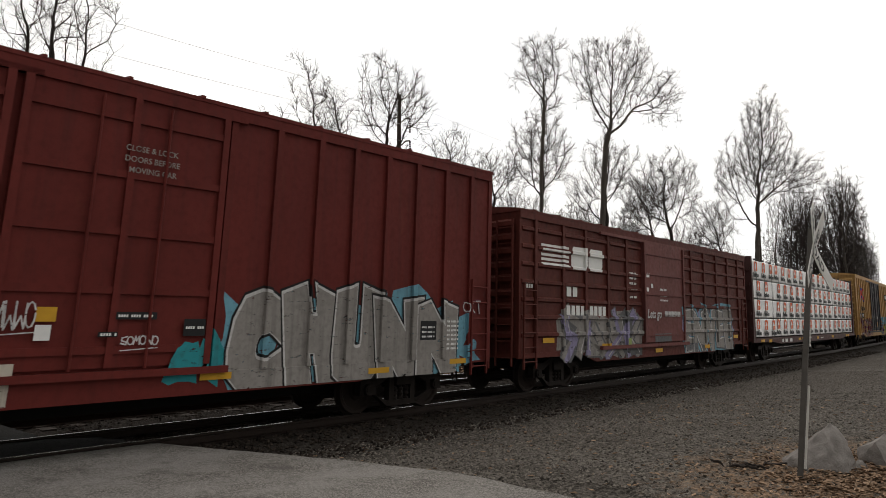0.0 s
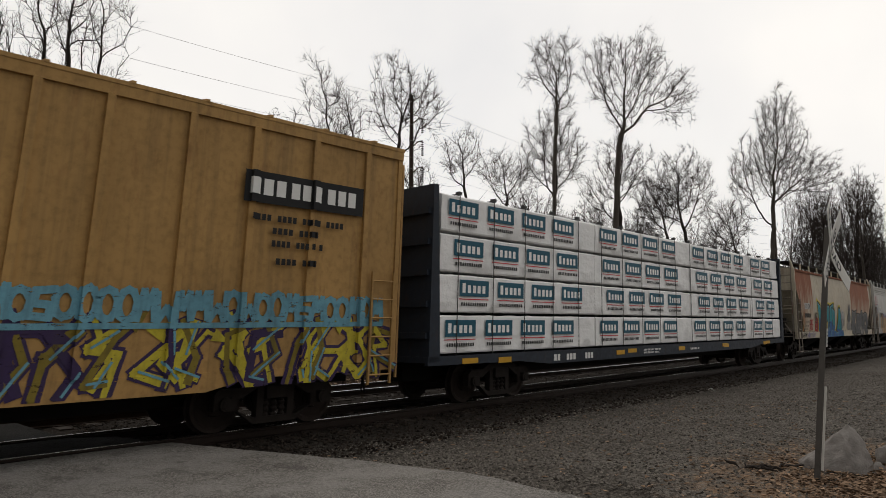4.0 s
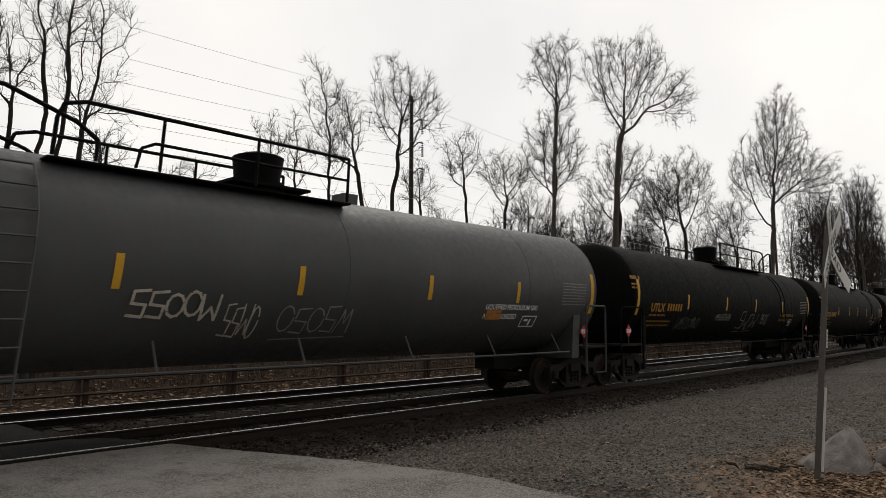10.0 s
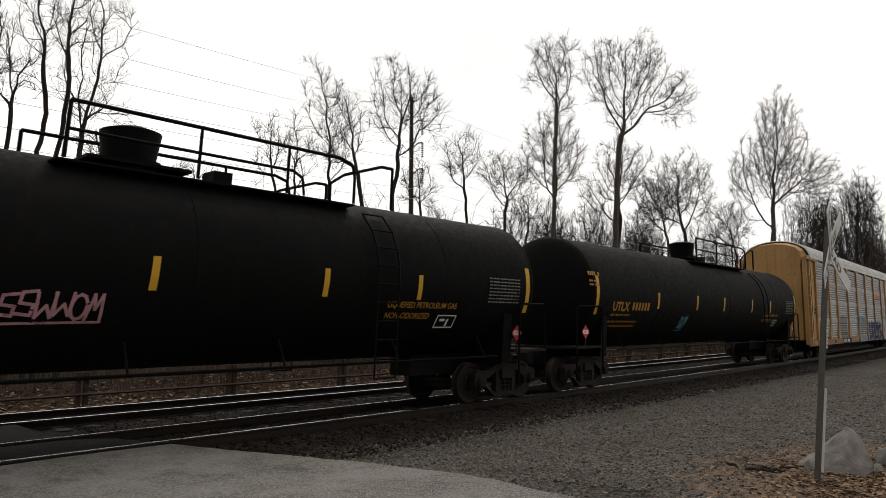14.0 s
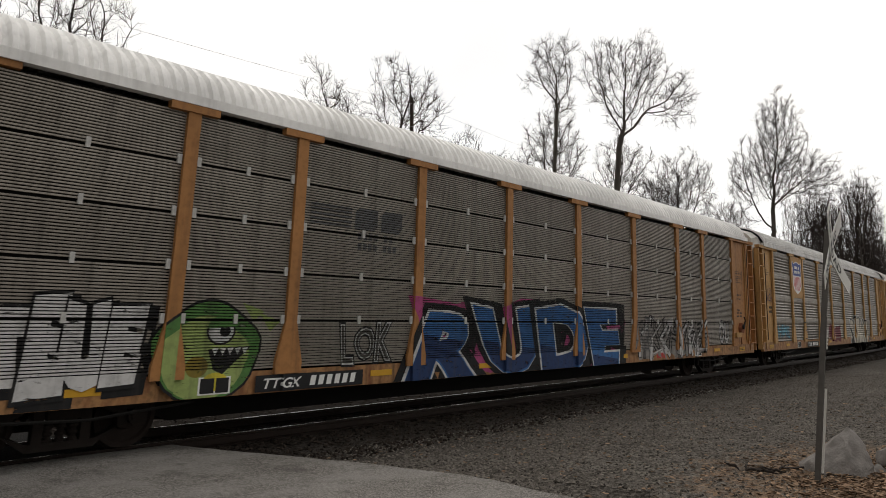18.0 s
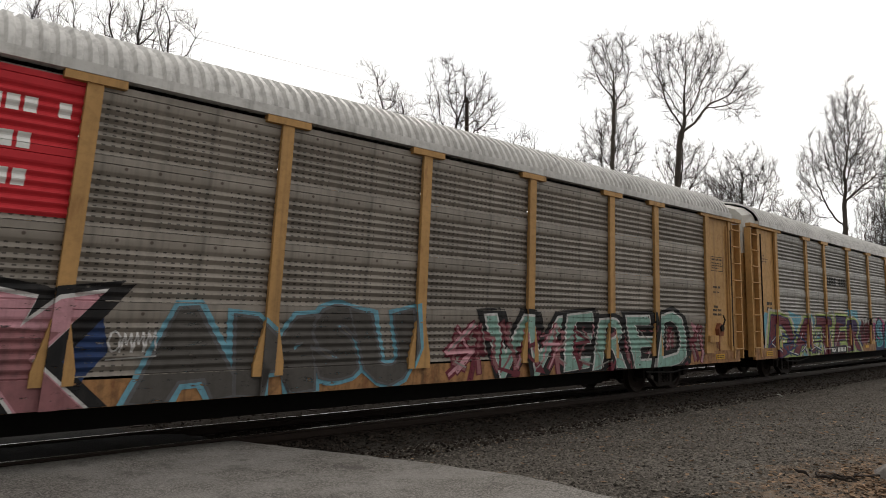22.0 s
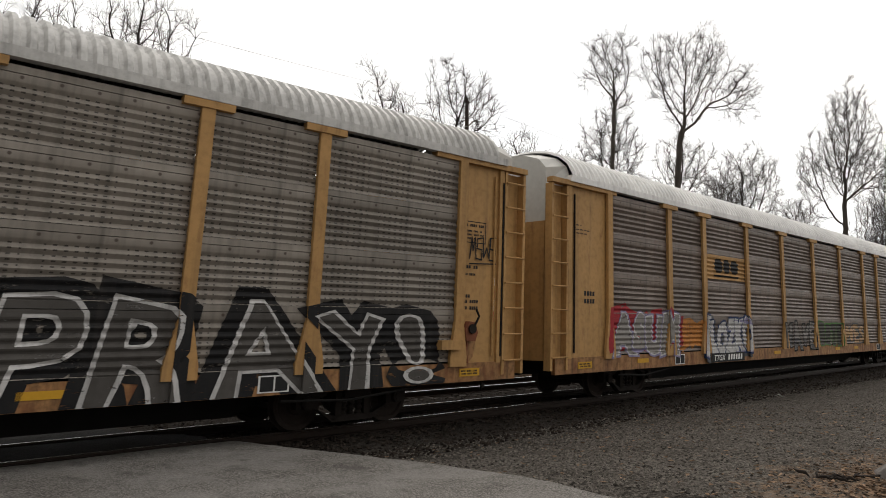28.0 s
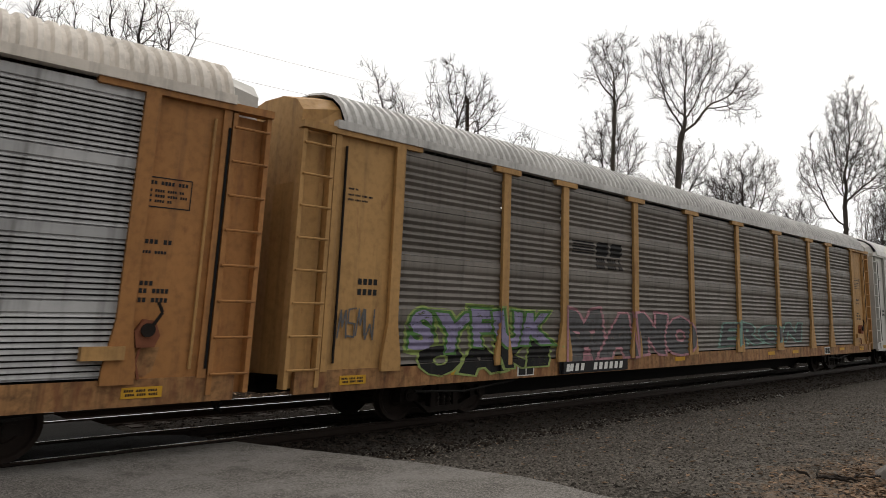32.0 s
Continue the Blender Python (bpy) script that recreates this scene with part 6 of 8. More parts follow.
def apartment():
    root = thing("apartment_house", "beige two-storey apartment house beyond the trees", "house", at=pose(10, 46, 1.2))
    part("wall", Geo().box(0, 17, 0, 9, 0, 7.0), "house", root)
    part("roof", Geo().prism_x([(-0.6, 6.95), (9.6, 6.95), (9.6, 7.2), (4.5, 9.4), (-0.6, 7.2)], -0.5, 17.5), "houseroof", root)
    for z in (0.9, 4.0):
        for i in range(7):
            x = 1.0 + i * 2.3
            w = part("window", Geo().box(x, x + 1.2, -0.06, 0.03, z, z + 1.4), "signwhite", root)
            part("pane", Geo().box(x + 0.08, x + 0.56, -0.08, -0.05, z + 0.08, z + 1.32), "pane", w)
            part("pane", Geo().box(x + 0.64, x + 1.12, -0.08, -0.05, z + 0.08, z + 1.32), "pane", w)
    for i in range(12):
        part("siding_course", Geo().box(-0.01, 17.01, -0.025, 0.0, 0.2 + i * 0.58, 0.2 + i * 0.58 + 0.54), "house", root)
    b = part("balcony", Geo().box(11.0, 14.0, -1.4, 0, 3.2, 3.4), "house", root)
    part("balcony_rail", Geo().box(11.0, 14.0, -1.42, -1.36, 4.3, 4.38).box(11.0, 11.06, -1.42, -1.36, 3.4, 4.3).box(13.94, 14.0, -1.42, -1.36, 3.4, 4.3).box(12.4, 12.46, -1.42, -1.36, 3.4, 4.3), "signwhite", b)


# ---------------------------------------------------------------- sprayed lettering
GLYPHS = {}


def glyph(ch, fat):
    """One letter on a unit height, with its natural width."""
    if (ch, fat) not in GLYPHS:
        thin = words(ch, 1.0, 0, 0, 0)
        x0, x1 = min(v[0] for v in thin.v), max(v[0] for v in thin.v)
        z0, z1 = min(v[2] for v in thin.v), max(v[2] for v in thin.v)
        g = words(ch, 1.0, 0, 0, 0, fat)
        if x1 - x0 < 0.35 * (z1 - z0):
            for part_of in (thin, g):
                part_of.v = [((x - x0) * 1.7 + x0, y, z) for x, y, z in part_of.v]
            x1 = x0 + (x1 - x0) * 1.7
        GLYPHS[ch, fat] = [((x - x0) / (z1 - z0), (z - z0) / (z1 - z0)) for x, _, z in g.v], g.f, (x1 - x0) / (z1 - z0)
    return GLYPHS[ch, fat]


def letters(text, x0, x1, z0, z1, seed, fat, gap=0.15, dx=0.0, dz=0.0):
    """The uneven hand-drawn letters of a word that fills the given box, one shape each."""
    rng = random.Random(seed)
    out = []
    widths = [glyph(ch, 0.0)[2] + gap for ch in text]
    k = (x1 - x0) / sum(widths)
    a = x0 + gap * k / 2
    for i, ch in enumerate(text):
        lo, hi = z0 + rng.uniform(-0.06, 0.1) * (z1 - z0), z1 - rng.uniform(-0.06, 0.14) * (z1 - z0)
        lean, wave, bulge = rng.uniform(-0.2, 0.2), rng.uniform(-0.09, 0.09), rng.uniform(-0.22, 0.26)
        kink, phase = rng.uniform(-0.06, 0.06), rng.uniform(0, 6)
        v, f, w = glyph(ch, fat)
        g = Geo()
        for u, q in v:
            c = u - w / 2
            g.v.append((a + dx + (w / 2 + c * (1 + bulge * (0.5 - q)) + lean * (q - 0.5) + kink * math.sin(q * 7 + phase)) * k, 0.0, lo + dz + (q + wave * math.sin(u * 4)) * (hi - lo)))
        g.f = [tuple(t) for t in f]
        out.append(g)
        a += widths[i] * k
    return out


def cloud(x0, x1, z0, z1, seed, n=6, rag=0.3):
    """Overlapping uneven patches of paint."""
    rng = random.Random(seed)
    g = Geo()
    for i in range(n):
        cx = x0 + (x1 - x0) * (i + 0.5) / n
        rx, rz = (x1 - x0) / n * rng.uniform(0.55, 0.8), (z1 - z0) / 2
        cz = (z0 + z1) / 2 + rng.uniform(-0.08, 0.08) * (z1 - z0)
        pts = []
        for k in range(14):
            a = 6.283 * k / 14
            q = 1 + rng.uniform(-rag, rag * 0.4)
            pts.append((cx + rx * q * math.copysign(abs(math.cos(a)) ** 0.6, math.cos(a)), i * 0.0004, cz + rz * q * math.copysign(abs(math.sin(a)) ** 0.6, math.sin(a))))
        g.poly(pts)
    return g


def stroke(g, pts, w, lift, taper=1.0):
    """A brush line of flat quads through points (x, z)."""
    for k, ((xa, za), (xb, zb)) in enumerate(zip(pts, pts[1:])):
        d = math.hypot(xb - xa, zb - za)
        if d < 1e-4:
            continue
        ux, uz = (xb - xa) / d, (zb - za) / d
        wa, wb = w * (taper ** k), w * (taper ** (k + 1))
        e = 0.35 * w
        y = lift + k * 0.0003
        g.poly([(xa - ux * e - uz * wa / 2, y, za - uz * e + ux * wa / 2), (xa - ux * e + uz * wa / 2, y, za - uz * e - ux * wa / 2), (xb + ux * e + uz * wb / 2, y, zb + uz * e - ux * wb / 2), (xb + ux * e - uz * wb / 2, y, zb + uz * e + ux * wb / 2)])


def throw_up(s, text, x0, x1, z0, z1, fill, line="black", halo=None, rim=None, seed=1, fat=0.05, two=None, shadow=None, gap=0.15, edge=0.052, bevel=None):
    """Fat outlined letters sprayed on a car side, each over its neighbour: halo, drop shadow, rim, outline, face, lower tint."""
    rng = random.Random(seed + 500)
    gap += 1.25 * fat
    draw = lambda f, dx=0.0, dz=0.0: letters(text, x0, x1, z0, z1, seed, f, gap, dx, dz)
    if halo:
        s.put("spray_halo", cloud(x0 - 0.2, x1 + 0.2, z0 - 0.05, z1 + 0.22, seed, max(3, len(text)), 0.45), "spray_" + halo, 0.003, halo + " spray paint")
    if shadow:
        for g in draw(fat + edge + 0.02, 0.09, -0.07):
            s.put("spray_shadow", g, "spray_" + shadow, 0.006)
    if rim:
        for g in draw(fat + edge + 0.045):
            s.put("spray_rim", g, "spray_" + rim, 0.009)
    faces = draw(fat - 0.018, 0.012, -0.02) if bevel else draw(fat)
    tint = draw(fat - 0.03)
    for i, (edge_shape, under, face, low) in enumerate(zip(draw(fat + edge), draw(fat), faces, tint)):
        up = i * 0.0034
        o = s.put("spray_outline", edge_shape, "spray_" + line, 0.0115 + up)
        if o is None:
            continue
        if bevel:
            s.put("spray_highlight", under, "spray_" + bevel, 0.0124 + up, parent=o)
        s.put("spray_letter", face, "spray_" + fill, 0.0132 + up, fill + " sprayed letter", parent=o)
        if two:
            s.put("spray_tint", low, "spray_" + two, 0.0139 + up, parent=o, high=z0 + (z1 - z0) * rng.uniform(0.22, 0.42))


def wild_style(s, x0, x1, z0, z1, fills, line="black", shine="white", halo=None, seed=1, pitch=0.75, width=0.2):
    """Interlocked, unreadable pieces: bent bars and spikes with outlines."""
    rng = random.Random(seed)
    if halo:
        s.put("spray_halo", cloud(x0, x1, z0, z1, seed, max(3, int((x1 - x0) / 1.1)), 0.3), "spray_" + halo, 0.004, halo + " spray paint")
    n = max(2, int((x1 - x0) / pitch))
    black, lights, strokes = Geo(), Geo(), []
    h = z1 - z0
    for i in range(n):
        a = x0 + (x1 - x0) * i / n
        for k in range(3):
            f = fills[rng.randrange(len(fills))]
            pts = [(a + rng.uniform(-0.1, 1.15) * pitch, z0 + h * q + rng.uniform(-0.1, 0.1) * h) for q in ((0.06, 0.45, 0.95), (0.9, 0.55, 0.5, 0.08), (0.1, 0.2, 0.75, 0.85))[k]]
            lift = (i * 3 + k) % 7 * 0.0006
            w = width * rng.uniform(0.7, 1.25)
            stroke(black, pts, w + 0.06, lift)
            one = Geo()
            strokes.append((fills.index(f), f, one))
            stroke(one, pts, w, lift, 0.8)
            if rng.random() < 0.6:
                (xa, za), (xb, zb) = pts[-2], pts[-1]
                d = max(0.05, math.hypot(xb - xa, zb - za))
                ux, uz = (xb - xa) / d, (zb - za) / d
                tip = (xb + ux * 0.3, zb + uz * 0.3)
                if z0 - 0.05 < tip[1] < z1 + 0.1:
                    one.poly([(xb - uz * w, lift + 0.002, zb + ux * w), (xb + uz * w, lift + 0.002, zb - ux * w), (tip[0], lift + 0.002, tip[1])])
            if rng.random() < 0.7:
                off = w * 0.28
                stroke(lights, [(x + off, z + 0.02) for x, z in pts[:2]], 0.035, lift)
    s.put("spray_outline", black, "spray_" + line, 0.009, line + " spray outline")
    for j, f, g in strokes:
        s.put("spray_stroke", g, "spray_" + f, 0.014 + j * 0.0015, f + " sprayed stroke")
    s.put("spray_shine", lights, "spray_" + shine, 0.024)


def tag(s, x0, x1, z0, z1, col, seed=1, w=0.03):
    """A quick looping scribble."""
    rng = random.Random(seed)
    g = Geo()
    n = max(4, int((x1 - x0) / ((z1 - z0) * 0.55)))
    for i in range(n):
        a, b = x0 + (x1 - x0) * i / n, x0 + (x1 - x0) * (i + 0.95) / n
        kind = rng.randrange(4)
        c, r = (a + b) / 2, (b - a) / 2
        hi, lo = z1 - rng.uniform(0, 0.15) * (z1 - z0), z0 + rng.uniform(0, 0.15) * (z1 - z0)
        if kind == 0:
            pts = [(c + r * math.cos(t), (lo + hi) / 2 + (hi - lo) / 2 * math.sin(t)) for t in spread(0.4, 6.4, 10)]
        elif kind == 1:
            pts = [(a, lo), (a + r * 0.6, hi), (c, lo + (hi - lo) * 0.4), (b - r * 0.3, hi), (b, lo)]
        elif kind == 2:
            pts = [(b, hi), (a + r * 0.3, hi - 0.02), (a + r * 0.2, (lo + hi) / 2), (b - r * 0.2, (lo + hi) / 2 - 0.02), (b - r * 0.3, lo), (a, lo + 0.02)]
        else:
            pts = [(a, hi), (a + r * 0.2, lo), (c + r * 0.2, (lo + hi) / 2), (b, lo), (b + r * 0.2, hi)]
        g = Geo()
        stroke(g, pts, w, i % 3 * 0.0006)
        s.put("tag_letter", g, "spray_" + col, 0.026, col + " sprayed scribble")
    if rng.random() < 0.7:
        g = Geo()
        stroke(g, [(x0, z0 - 0.06), (x1, z0 - 0.03)], w * 0.8, 0.002)
        s.put("tag_underline", g, "spray_" + col, 0.026, col + " sprayed line")


def block(s, name, x0, x1, z0, z1, mat, lift=0.012, label=""):
    s.put(name, Geo().poly([(x0, 0, z0), (x1, 0, z0), (x1, 0, z1), (x0, 0, z1)]), mat, lift, label)


def stencil(s, rows, mat, lift=0.02, name="stencil"):
    s.put(name, bars(rows, 0), mat, lift)


def digit_bars(n, x, z, pitch, h):
    """A number as plain upright bars, one for each place."""
    return [(x + i * pitch, z, pitch * 0.62, h) for i in range(n)]


def number_plate_strip(s, x0, x1, z0, z1, mark=""):
    """Black patch with the car's mark in slanted letters and its number as bars."""
    block(s, "number_patch", x0, x1, z0, z1, "ink", 0.034, "black number patch")
    h, w = (z1 - z0) * 0.62, x1 - x0
    if mark:
        s.put("mark_lettering", words(mark, h * 1.38, x0 + w * 0.05, 0, z0 + (z1 - z0) * 0.2, 0.004, 0.25, 0.3 * w / (h * 1.38 * 2.45)), "white", 0.038)
    else:
        s.put("mark_bars", slim_bars(digit_bars(4, x0 + w * 0.06, z0 + (z1 - z0) * 0.2, w * 0.075, h), 0.2), "white", 0.038)
    s.put("number_bars", slim_bars(digit_bars(6, x0 + w * 0.47, z0 + (z1 - z0) * 0.2, w * 0.078, h), 0.2), "white", 0.038)


def slim_bars(rows, slant=0.0):
    g = Geo()
    for x, z, w, h in rows:
        g.poly([(x, 0, z), (x + w, 0, z), (x + w + h * slant, 0, z + h), (x + h * slant, 0, z + h)])
    return g


def striped_logo(s, x0, x1, z0, z1, mat, mirror=False):
    """A row of speed stripes beside two solid letter blocks."""
    g, w, h = Geo(), x1 - x0, z1 - z0
    for k in range(5):
        z = z0 + h * (0.06 + k * 0.19)
        g.poly([(x0, 0, z), (x0 + w * 0.42, 0, z), (x0 + w * 0.42, 0, z + h * 0.11), (x0, 0, z + h * 0.11)])
    for a in (0.46, 0.75):
        g.poly([(x0 + w * a, 0, z0), (x0 + w * (a + 0.21), 0, z0), (x0 + w * (a + 0.25), 0, z0 + h * 0.25), (x0 + w * (a + 0.25), 0, z1), (x0 + w * (a + 0.04), 0, z1), (x0 + w * a, 0, z1 - h * 0.25)])
    s.put("emblem", g, mat, 0.008, "striped railway emblem")

# ---------------------------------------------------------------- the place
ground()
road()
railway("track_near", 0.0, "near railway track on oiled sleepers")
railway("track_far", SECOND, "second railway track behind the train")
stones("yard_gravel", "loose grey crushed stone", 46000, yard_spot, (0.009, 0.028), stone_mat("yard_stone", (0.026, 0.023, 0.02), (0.215, 0.193, 0.168)), 3)
stones("ballast", "dark oily track ballast", 16000, ballast_spot, (0.02, 0.045), stone_mat("ballast_stone", (0.01, 0.008, 0.007), (0.048, 0.038, 0.031)), 4)

# ---------------------------------------------------------------- the train
# tall red box car
s = box_car(-6.9, 11.73, "tall oxide-red steel box car with silver graffiti", "boxred", 4.97, 0.66, [0.8, 1.6, 2.4, 3.2, 4.1, 5.0, 5.7, 12.2, 13.05, 13.9, 14.7, 15.5, 16.3, 17.15, 17.95], [(6.2, 9.15), (9.25, 12.1)], "boxred")
throw_up(s, "CHUNN", 12.45, 17.5, 0.72, 2.0, "silver", "black", "sky", None, 3, 0.15, "grey", gap=0.1, edge=0.025, bevel="white")
s.put("spray_patch", cloud(11.55, 12.4, 0.75, 1.6, 44, 2, 0.5), "spray_teal", 0.004, "teal spray paint")
s.put("spray_patch", cloud(17.3, 18.2, 0.8, 1.3, 45, 2, 0.5), "spray_sky", 0.004, "pale blue spray paint")
for text, x, z in (("CLOSE & LOCK", 10.56, 4.02), ("DOORS BEFORE", 10.56, 3.87), ("MOVING CAR", 10.63, 3.72)):
    s.put("door_lettering", words(text, 0.115, x, 0, z, 0.001, 0.0, 0.95), "spray_silver", 0.02)
block(s, "notice", 9.75, 9.98, 1.7, 1.88, "yellow", 0.02, "yellow notice")
block(s, "notice", 9.76, 9.94, 1.47, 1.66, "white", 0.02, "white paper notice")
for x0, x1, z0, z1 in ((10.7, 11.25, 1.73, 1.83), (11.65, 11.98, 1.5, 1.74), (10.5, 10.75, 1.5, 1.57)):
    block(s, "stencil_patch", x0, x1, z0, z1, "ink", 0.02)
    stencil(s, [(x0 + 0.03, (z0 + z1) / 2 - 0.02, (x1 - x0) * 0.85, 0.035)], "white", 0.026)
tag(s, 9.3, 9.75, 1.6, 1.95, "white", 4, 0.02)
tag(s, 10.8, 11.3, 1.38, 1.52, "white", 5, 0.018)
block(s, "stencil_patch", 16.5, 16.95, 1.35, 1.72, "ink", 0.03)
stencil(s, [(16.54, 1.4 + k * 0.09, 0.36, 0.035) for k in range(3)], "white", 0.034)
stencil(s, [(17.2, 1.15 + k * 0.09, 0.42, 0.04) for k in range(7)], "white", 0.03)
for x, z in ((12.0, 0.86), (15.2, 0.78), (17.35, 0.86)):
    block(s, "reflector", x, x + 0.5, z, z + 0.1, "yellow", 0.03)
block(s, "spray_block", 9.35, 9.6, 0.68, 1.2, "spray_cream", 0.006)
throw_up(s, "OKT", 17.75, 18.35, 1.9, 2.15, "white", "maroon", None, None, 8, 0.0)

# brown-red box car with pressed ribs
s = box_car(12.8, 28.6, "brown-red box car with pressed side ribs and graffiti", "boxbrown", 4.3, 0.66, [0.67, 1.93, 3.04, 4.27, 5.39, 10.2, 11.38, 12.56, 13.74, 14.89], [(6.4, 9.4)], "doormaroon", True)
striped_logo(s, 0.95, 4.0, 3.05, 3.65, "white")
stencil(s, [(2.1, 2.35, 0.6, 0.26), (2.1, 1.86, 2.1, 0.26)], "white", 0.02, "car_number")
stencil(s, [(5.6, z, 0.45, 0.06) for z in (3.1, 2.95, 2.8, 2.6, 2.4)] + [(0.2, 2.5, 0.4, 0.12)], "white")
wild_style(s, 1.95, 6.3, 0.75, 1.95, ["silver", "lilac", "silver", "grey"], "grey", "white", "silver", 5, 0.9, 0.3)
throw_up(s, "ENVEE", 9.5, 14.0, 0.85, 2.0, "silver", "grey", "lilac", "sky", 9, 0.09, "grey", None, 0.1, 0.04, "white")
s.put("spray_writing", words("Lets go", 0.36, 6.55, 0, 1.83, 0.01, 0.25, 0.95), "spray_white", 0.03, "white hand-sprayed words")
block(s, "sprayed_bar", 7.8, 9.0, 1.88, 2.04, "spray_white", 0.03)
for x0, x1, z0, z1 in ((6.43, 6.76, 3.05, 3.18), (6.45, 6.72, 2.62, 2.74), (6.86, 7.0, 2.74, 2.86)):
    block(s, "notice", x0, x1, z0, z1, "white", 0.02, "white paper notice")
stencil(s, [(7.5, 2.68, 0.55, 0.06), (7.52, 2.5, 0.5, 0.05), (7.5, 2.35, 0.6, 0.05)], "white")
block(s, "spray_block", 7.1, 8.3, 1.1, 1.35, "spray_grey", 0.012)
block(s, "notice", 5.35, 5.65, 1.02, 1.24, "spray_lime", 0.03, "bright green notice")
for x, z in ((1.0, 1.2), (3.9, 1.0), (7.2, 0.78), (11.2, 0.8), (14.2, 1.1)):
    block(s, "reflector", x, x + 0.5, z, z + 0.12, "yellow", 0.035)

lumber_car(29.6, 51.95, "dark brown centre-beam flat car with white wrapped lumber", "flatbrown", [0.3, 3.5, 9.8, 16.1, 22.0], 4, print_b, seed=2)

# yellow box car
s = box_car(53.05, 72.0, "freight-yellow box car with black plug doors", "boxyellow", 4.9, 0.7, [0.84, 1.64, 2.46, 3.34, 4.22, 4.89, 5.81, 6.7, 12.66, 13.57, 14.75, 15.81, 16.96, 18.1], [(6.9, 9.3), (9.35, 11.9)], "doorblack")
x_red, x_blue = Geo(), Geo()
stroke(x_red, [(2.06, 4.0), (2.5, 3.78), (2.06, 3.42)], 0.17, 0.0)
stroke(x_red, [(3.25, 4.02), (2.94, 3.77), (3.28, 3.38)], 0.17, 0.0)
stroke(x_blue, [(2.06, 4.27), (2.62, 3.88), (2.72, 3.77), (2.62, 3.66), (2.08, 3.26)], 0.12, 0.0)
stroke(x_blue, [(3.22, 4.2), (2.82, 3.86), (2.76, 3.77), (2.82, 3.66), (3.28, 3.2)], 0.1, 0.003)
s.put("cross_emblem_red", x_red, "red", 0.01, "red crossed arrow emblem")
s.put("cross_emblem_blue", x_blue, "blue", 0.012, "blue crossed arrow emblem")
for text, x, z in (("next", 1.03, 3.82), ("load", 1.03, 3.6), ("any", 3.6, 3.8), ("road", 3.5, 3.58)):
    s.put("lettering", words(text, 0.29, x, 0, z, 0.008), "ink", 0.01)
for text, x in (("TB", 1.9), ("OX", 2.76)):
    s.put("mark_lettering", words(text, 0.44, x, 0, 2.52, 0.008, 0.0, 1.1), "ink", 0.01)
for k in range(5):
    x = (1.28, 1.95, 2.3, 2.75, 3.42)[k]
    block(s, "number_square", x, x + 0.3, 2.03, 2.38, "ink", 0.034)
    stencil(s, [(x + 0.09, 2.1, 0.14, 0.2)], "white", 0.038, "number_bar")
wild_style(s, 1.6, 6.8, 0.8, 1.95, ["maroon", "umber", "grey", "maroon", "rose"], "maroon", "silver", None, 21, 0.42, 0.1)
wild_style(s, 3.6, 6.85, 0.75, 1.9, ["rose", "silver", "maroon"], "maroon", "grey", None, 23, 0.6, 0.07)
tag(s, 1.5, 3.0, 1.9, 2.3, "grey", 31, 0.03)
block(s, "number_plate_panel", 2.5, 3.0, 1.4, 1.58, "ink", 0.03)
stencil(s, [(2.53, 1.42, 0.42, 0.05), (2.53, 1.5, 0.42, 0.05)], "white", 0.034)
wild_style(s, 12.0, 18.9, 0.75, 1.75, ["yellow", "mustard", "yellow", "purple"], "purple", "sky", None, 22, 0.55, 0.13)
tag(s, 12.2, 18.6, 1.7, 2.15, "sky", 35, 0.1)
block(s, "emblem_ground", 15.65, 18.0, 3.55, 4.05, "ink", 0.066, "black emblem with white stripe")
stencil(s, [(15.75, 3.68, 0.7, 0.26), (16.5, 3.68, 0.65, 0.26), (17.22, 3.68, 0.66, 0.26)], "white", 0.07, "emblem_bars")
stencil(s, [(15.8, 3.28, 1.9, 0.1), (16.2, 3.08, 0.9, 0.1), (16.2, 2.88, 1.0, 0.1), (16.3, 2.6, 0.8, 0.1)], "ink", 0.066)
for k, text in enumerate(("IMPORTANT", "CLOSE THIS DOOR", "BEFORE CLOSING", "MAIN DOOR")):
    s.put("door_lettering", words(text, 0.13, 7.62 + (0.22, 0.0, 0.03, 0.2)[k], 0, 4.32 - k * 0.13, 0.002, wide=0.95), "white", 0.006)
for k, text in enumerate(("CLOSE AND LOCK", "BOTH DOORS", "BEFORE", "MOVING CAR")):
    s.put("door_lettering", words(text, 0.13, 10.1 + (0.0, 0.12, 0.25, 0.1)[k], 0, 4.3 - k * 0.13, 0.002, wide=0.95), "white", 0.006)
for x0, x1, z0, z1, m in ((9.6, 9.85, 1.95, 2.15, "white"), (8.05, 8.3, 1.7, 2.15, "white"), (10.5, 10.65, 1.6, 2.0, "white"), (8.55, 8.75, 3.0, 3.08, "white"), (9.55, 9.7, 1.35, 1.75, "yellow"), (7.1, 7.4, 2.0, 2.25, "spray_grey"), (8.0, 8.4, 1.35, 1.55, "spray_grey")):
    block(s, "notice", x0, x1, z0, z1, m, 0.006, "small notice")

lumber_car(72.9, 95.0, "dark blue centre-beam flat car with white wrapped lumber", "flatblue", [0.3, 6.4, 12.6, 18.3, 21.8], 4, print_t, seed=3)

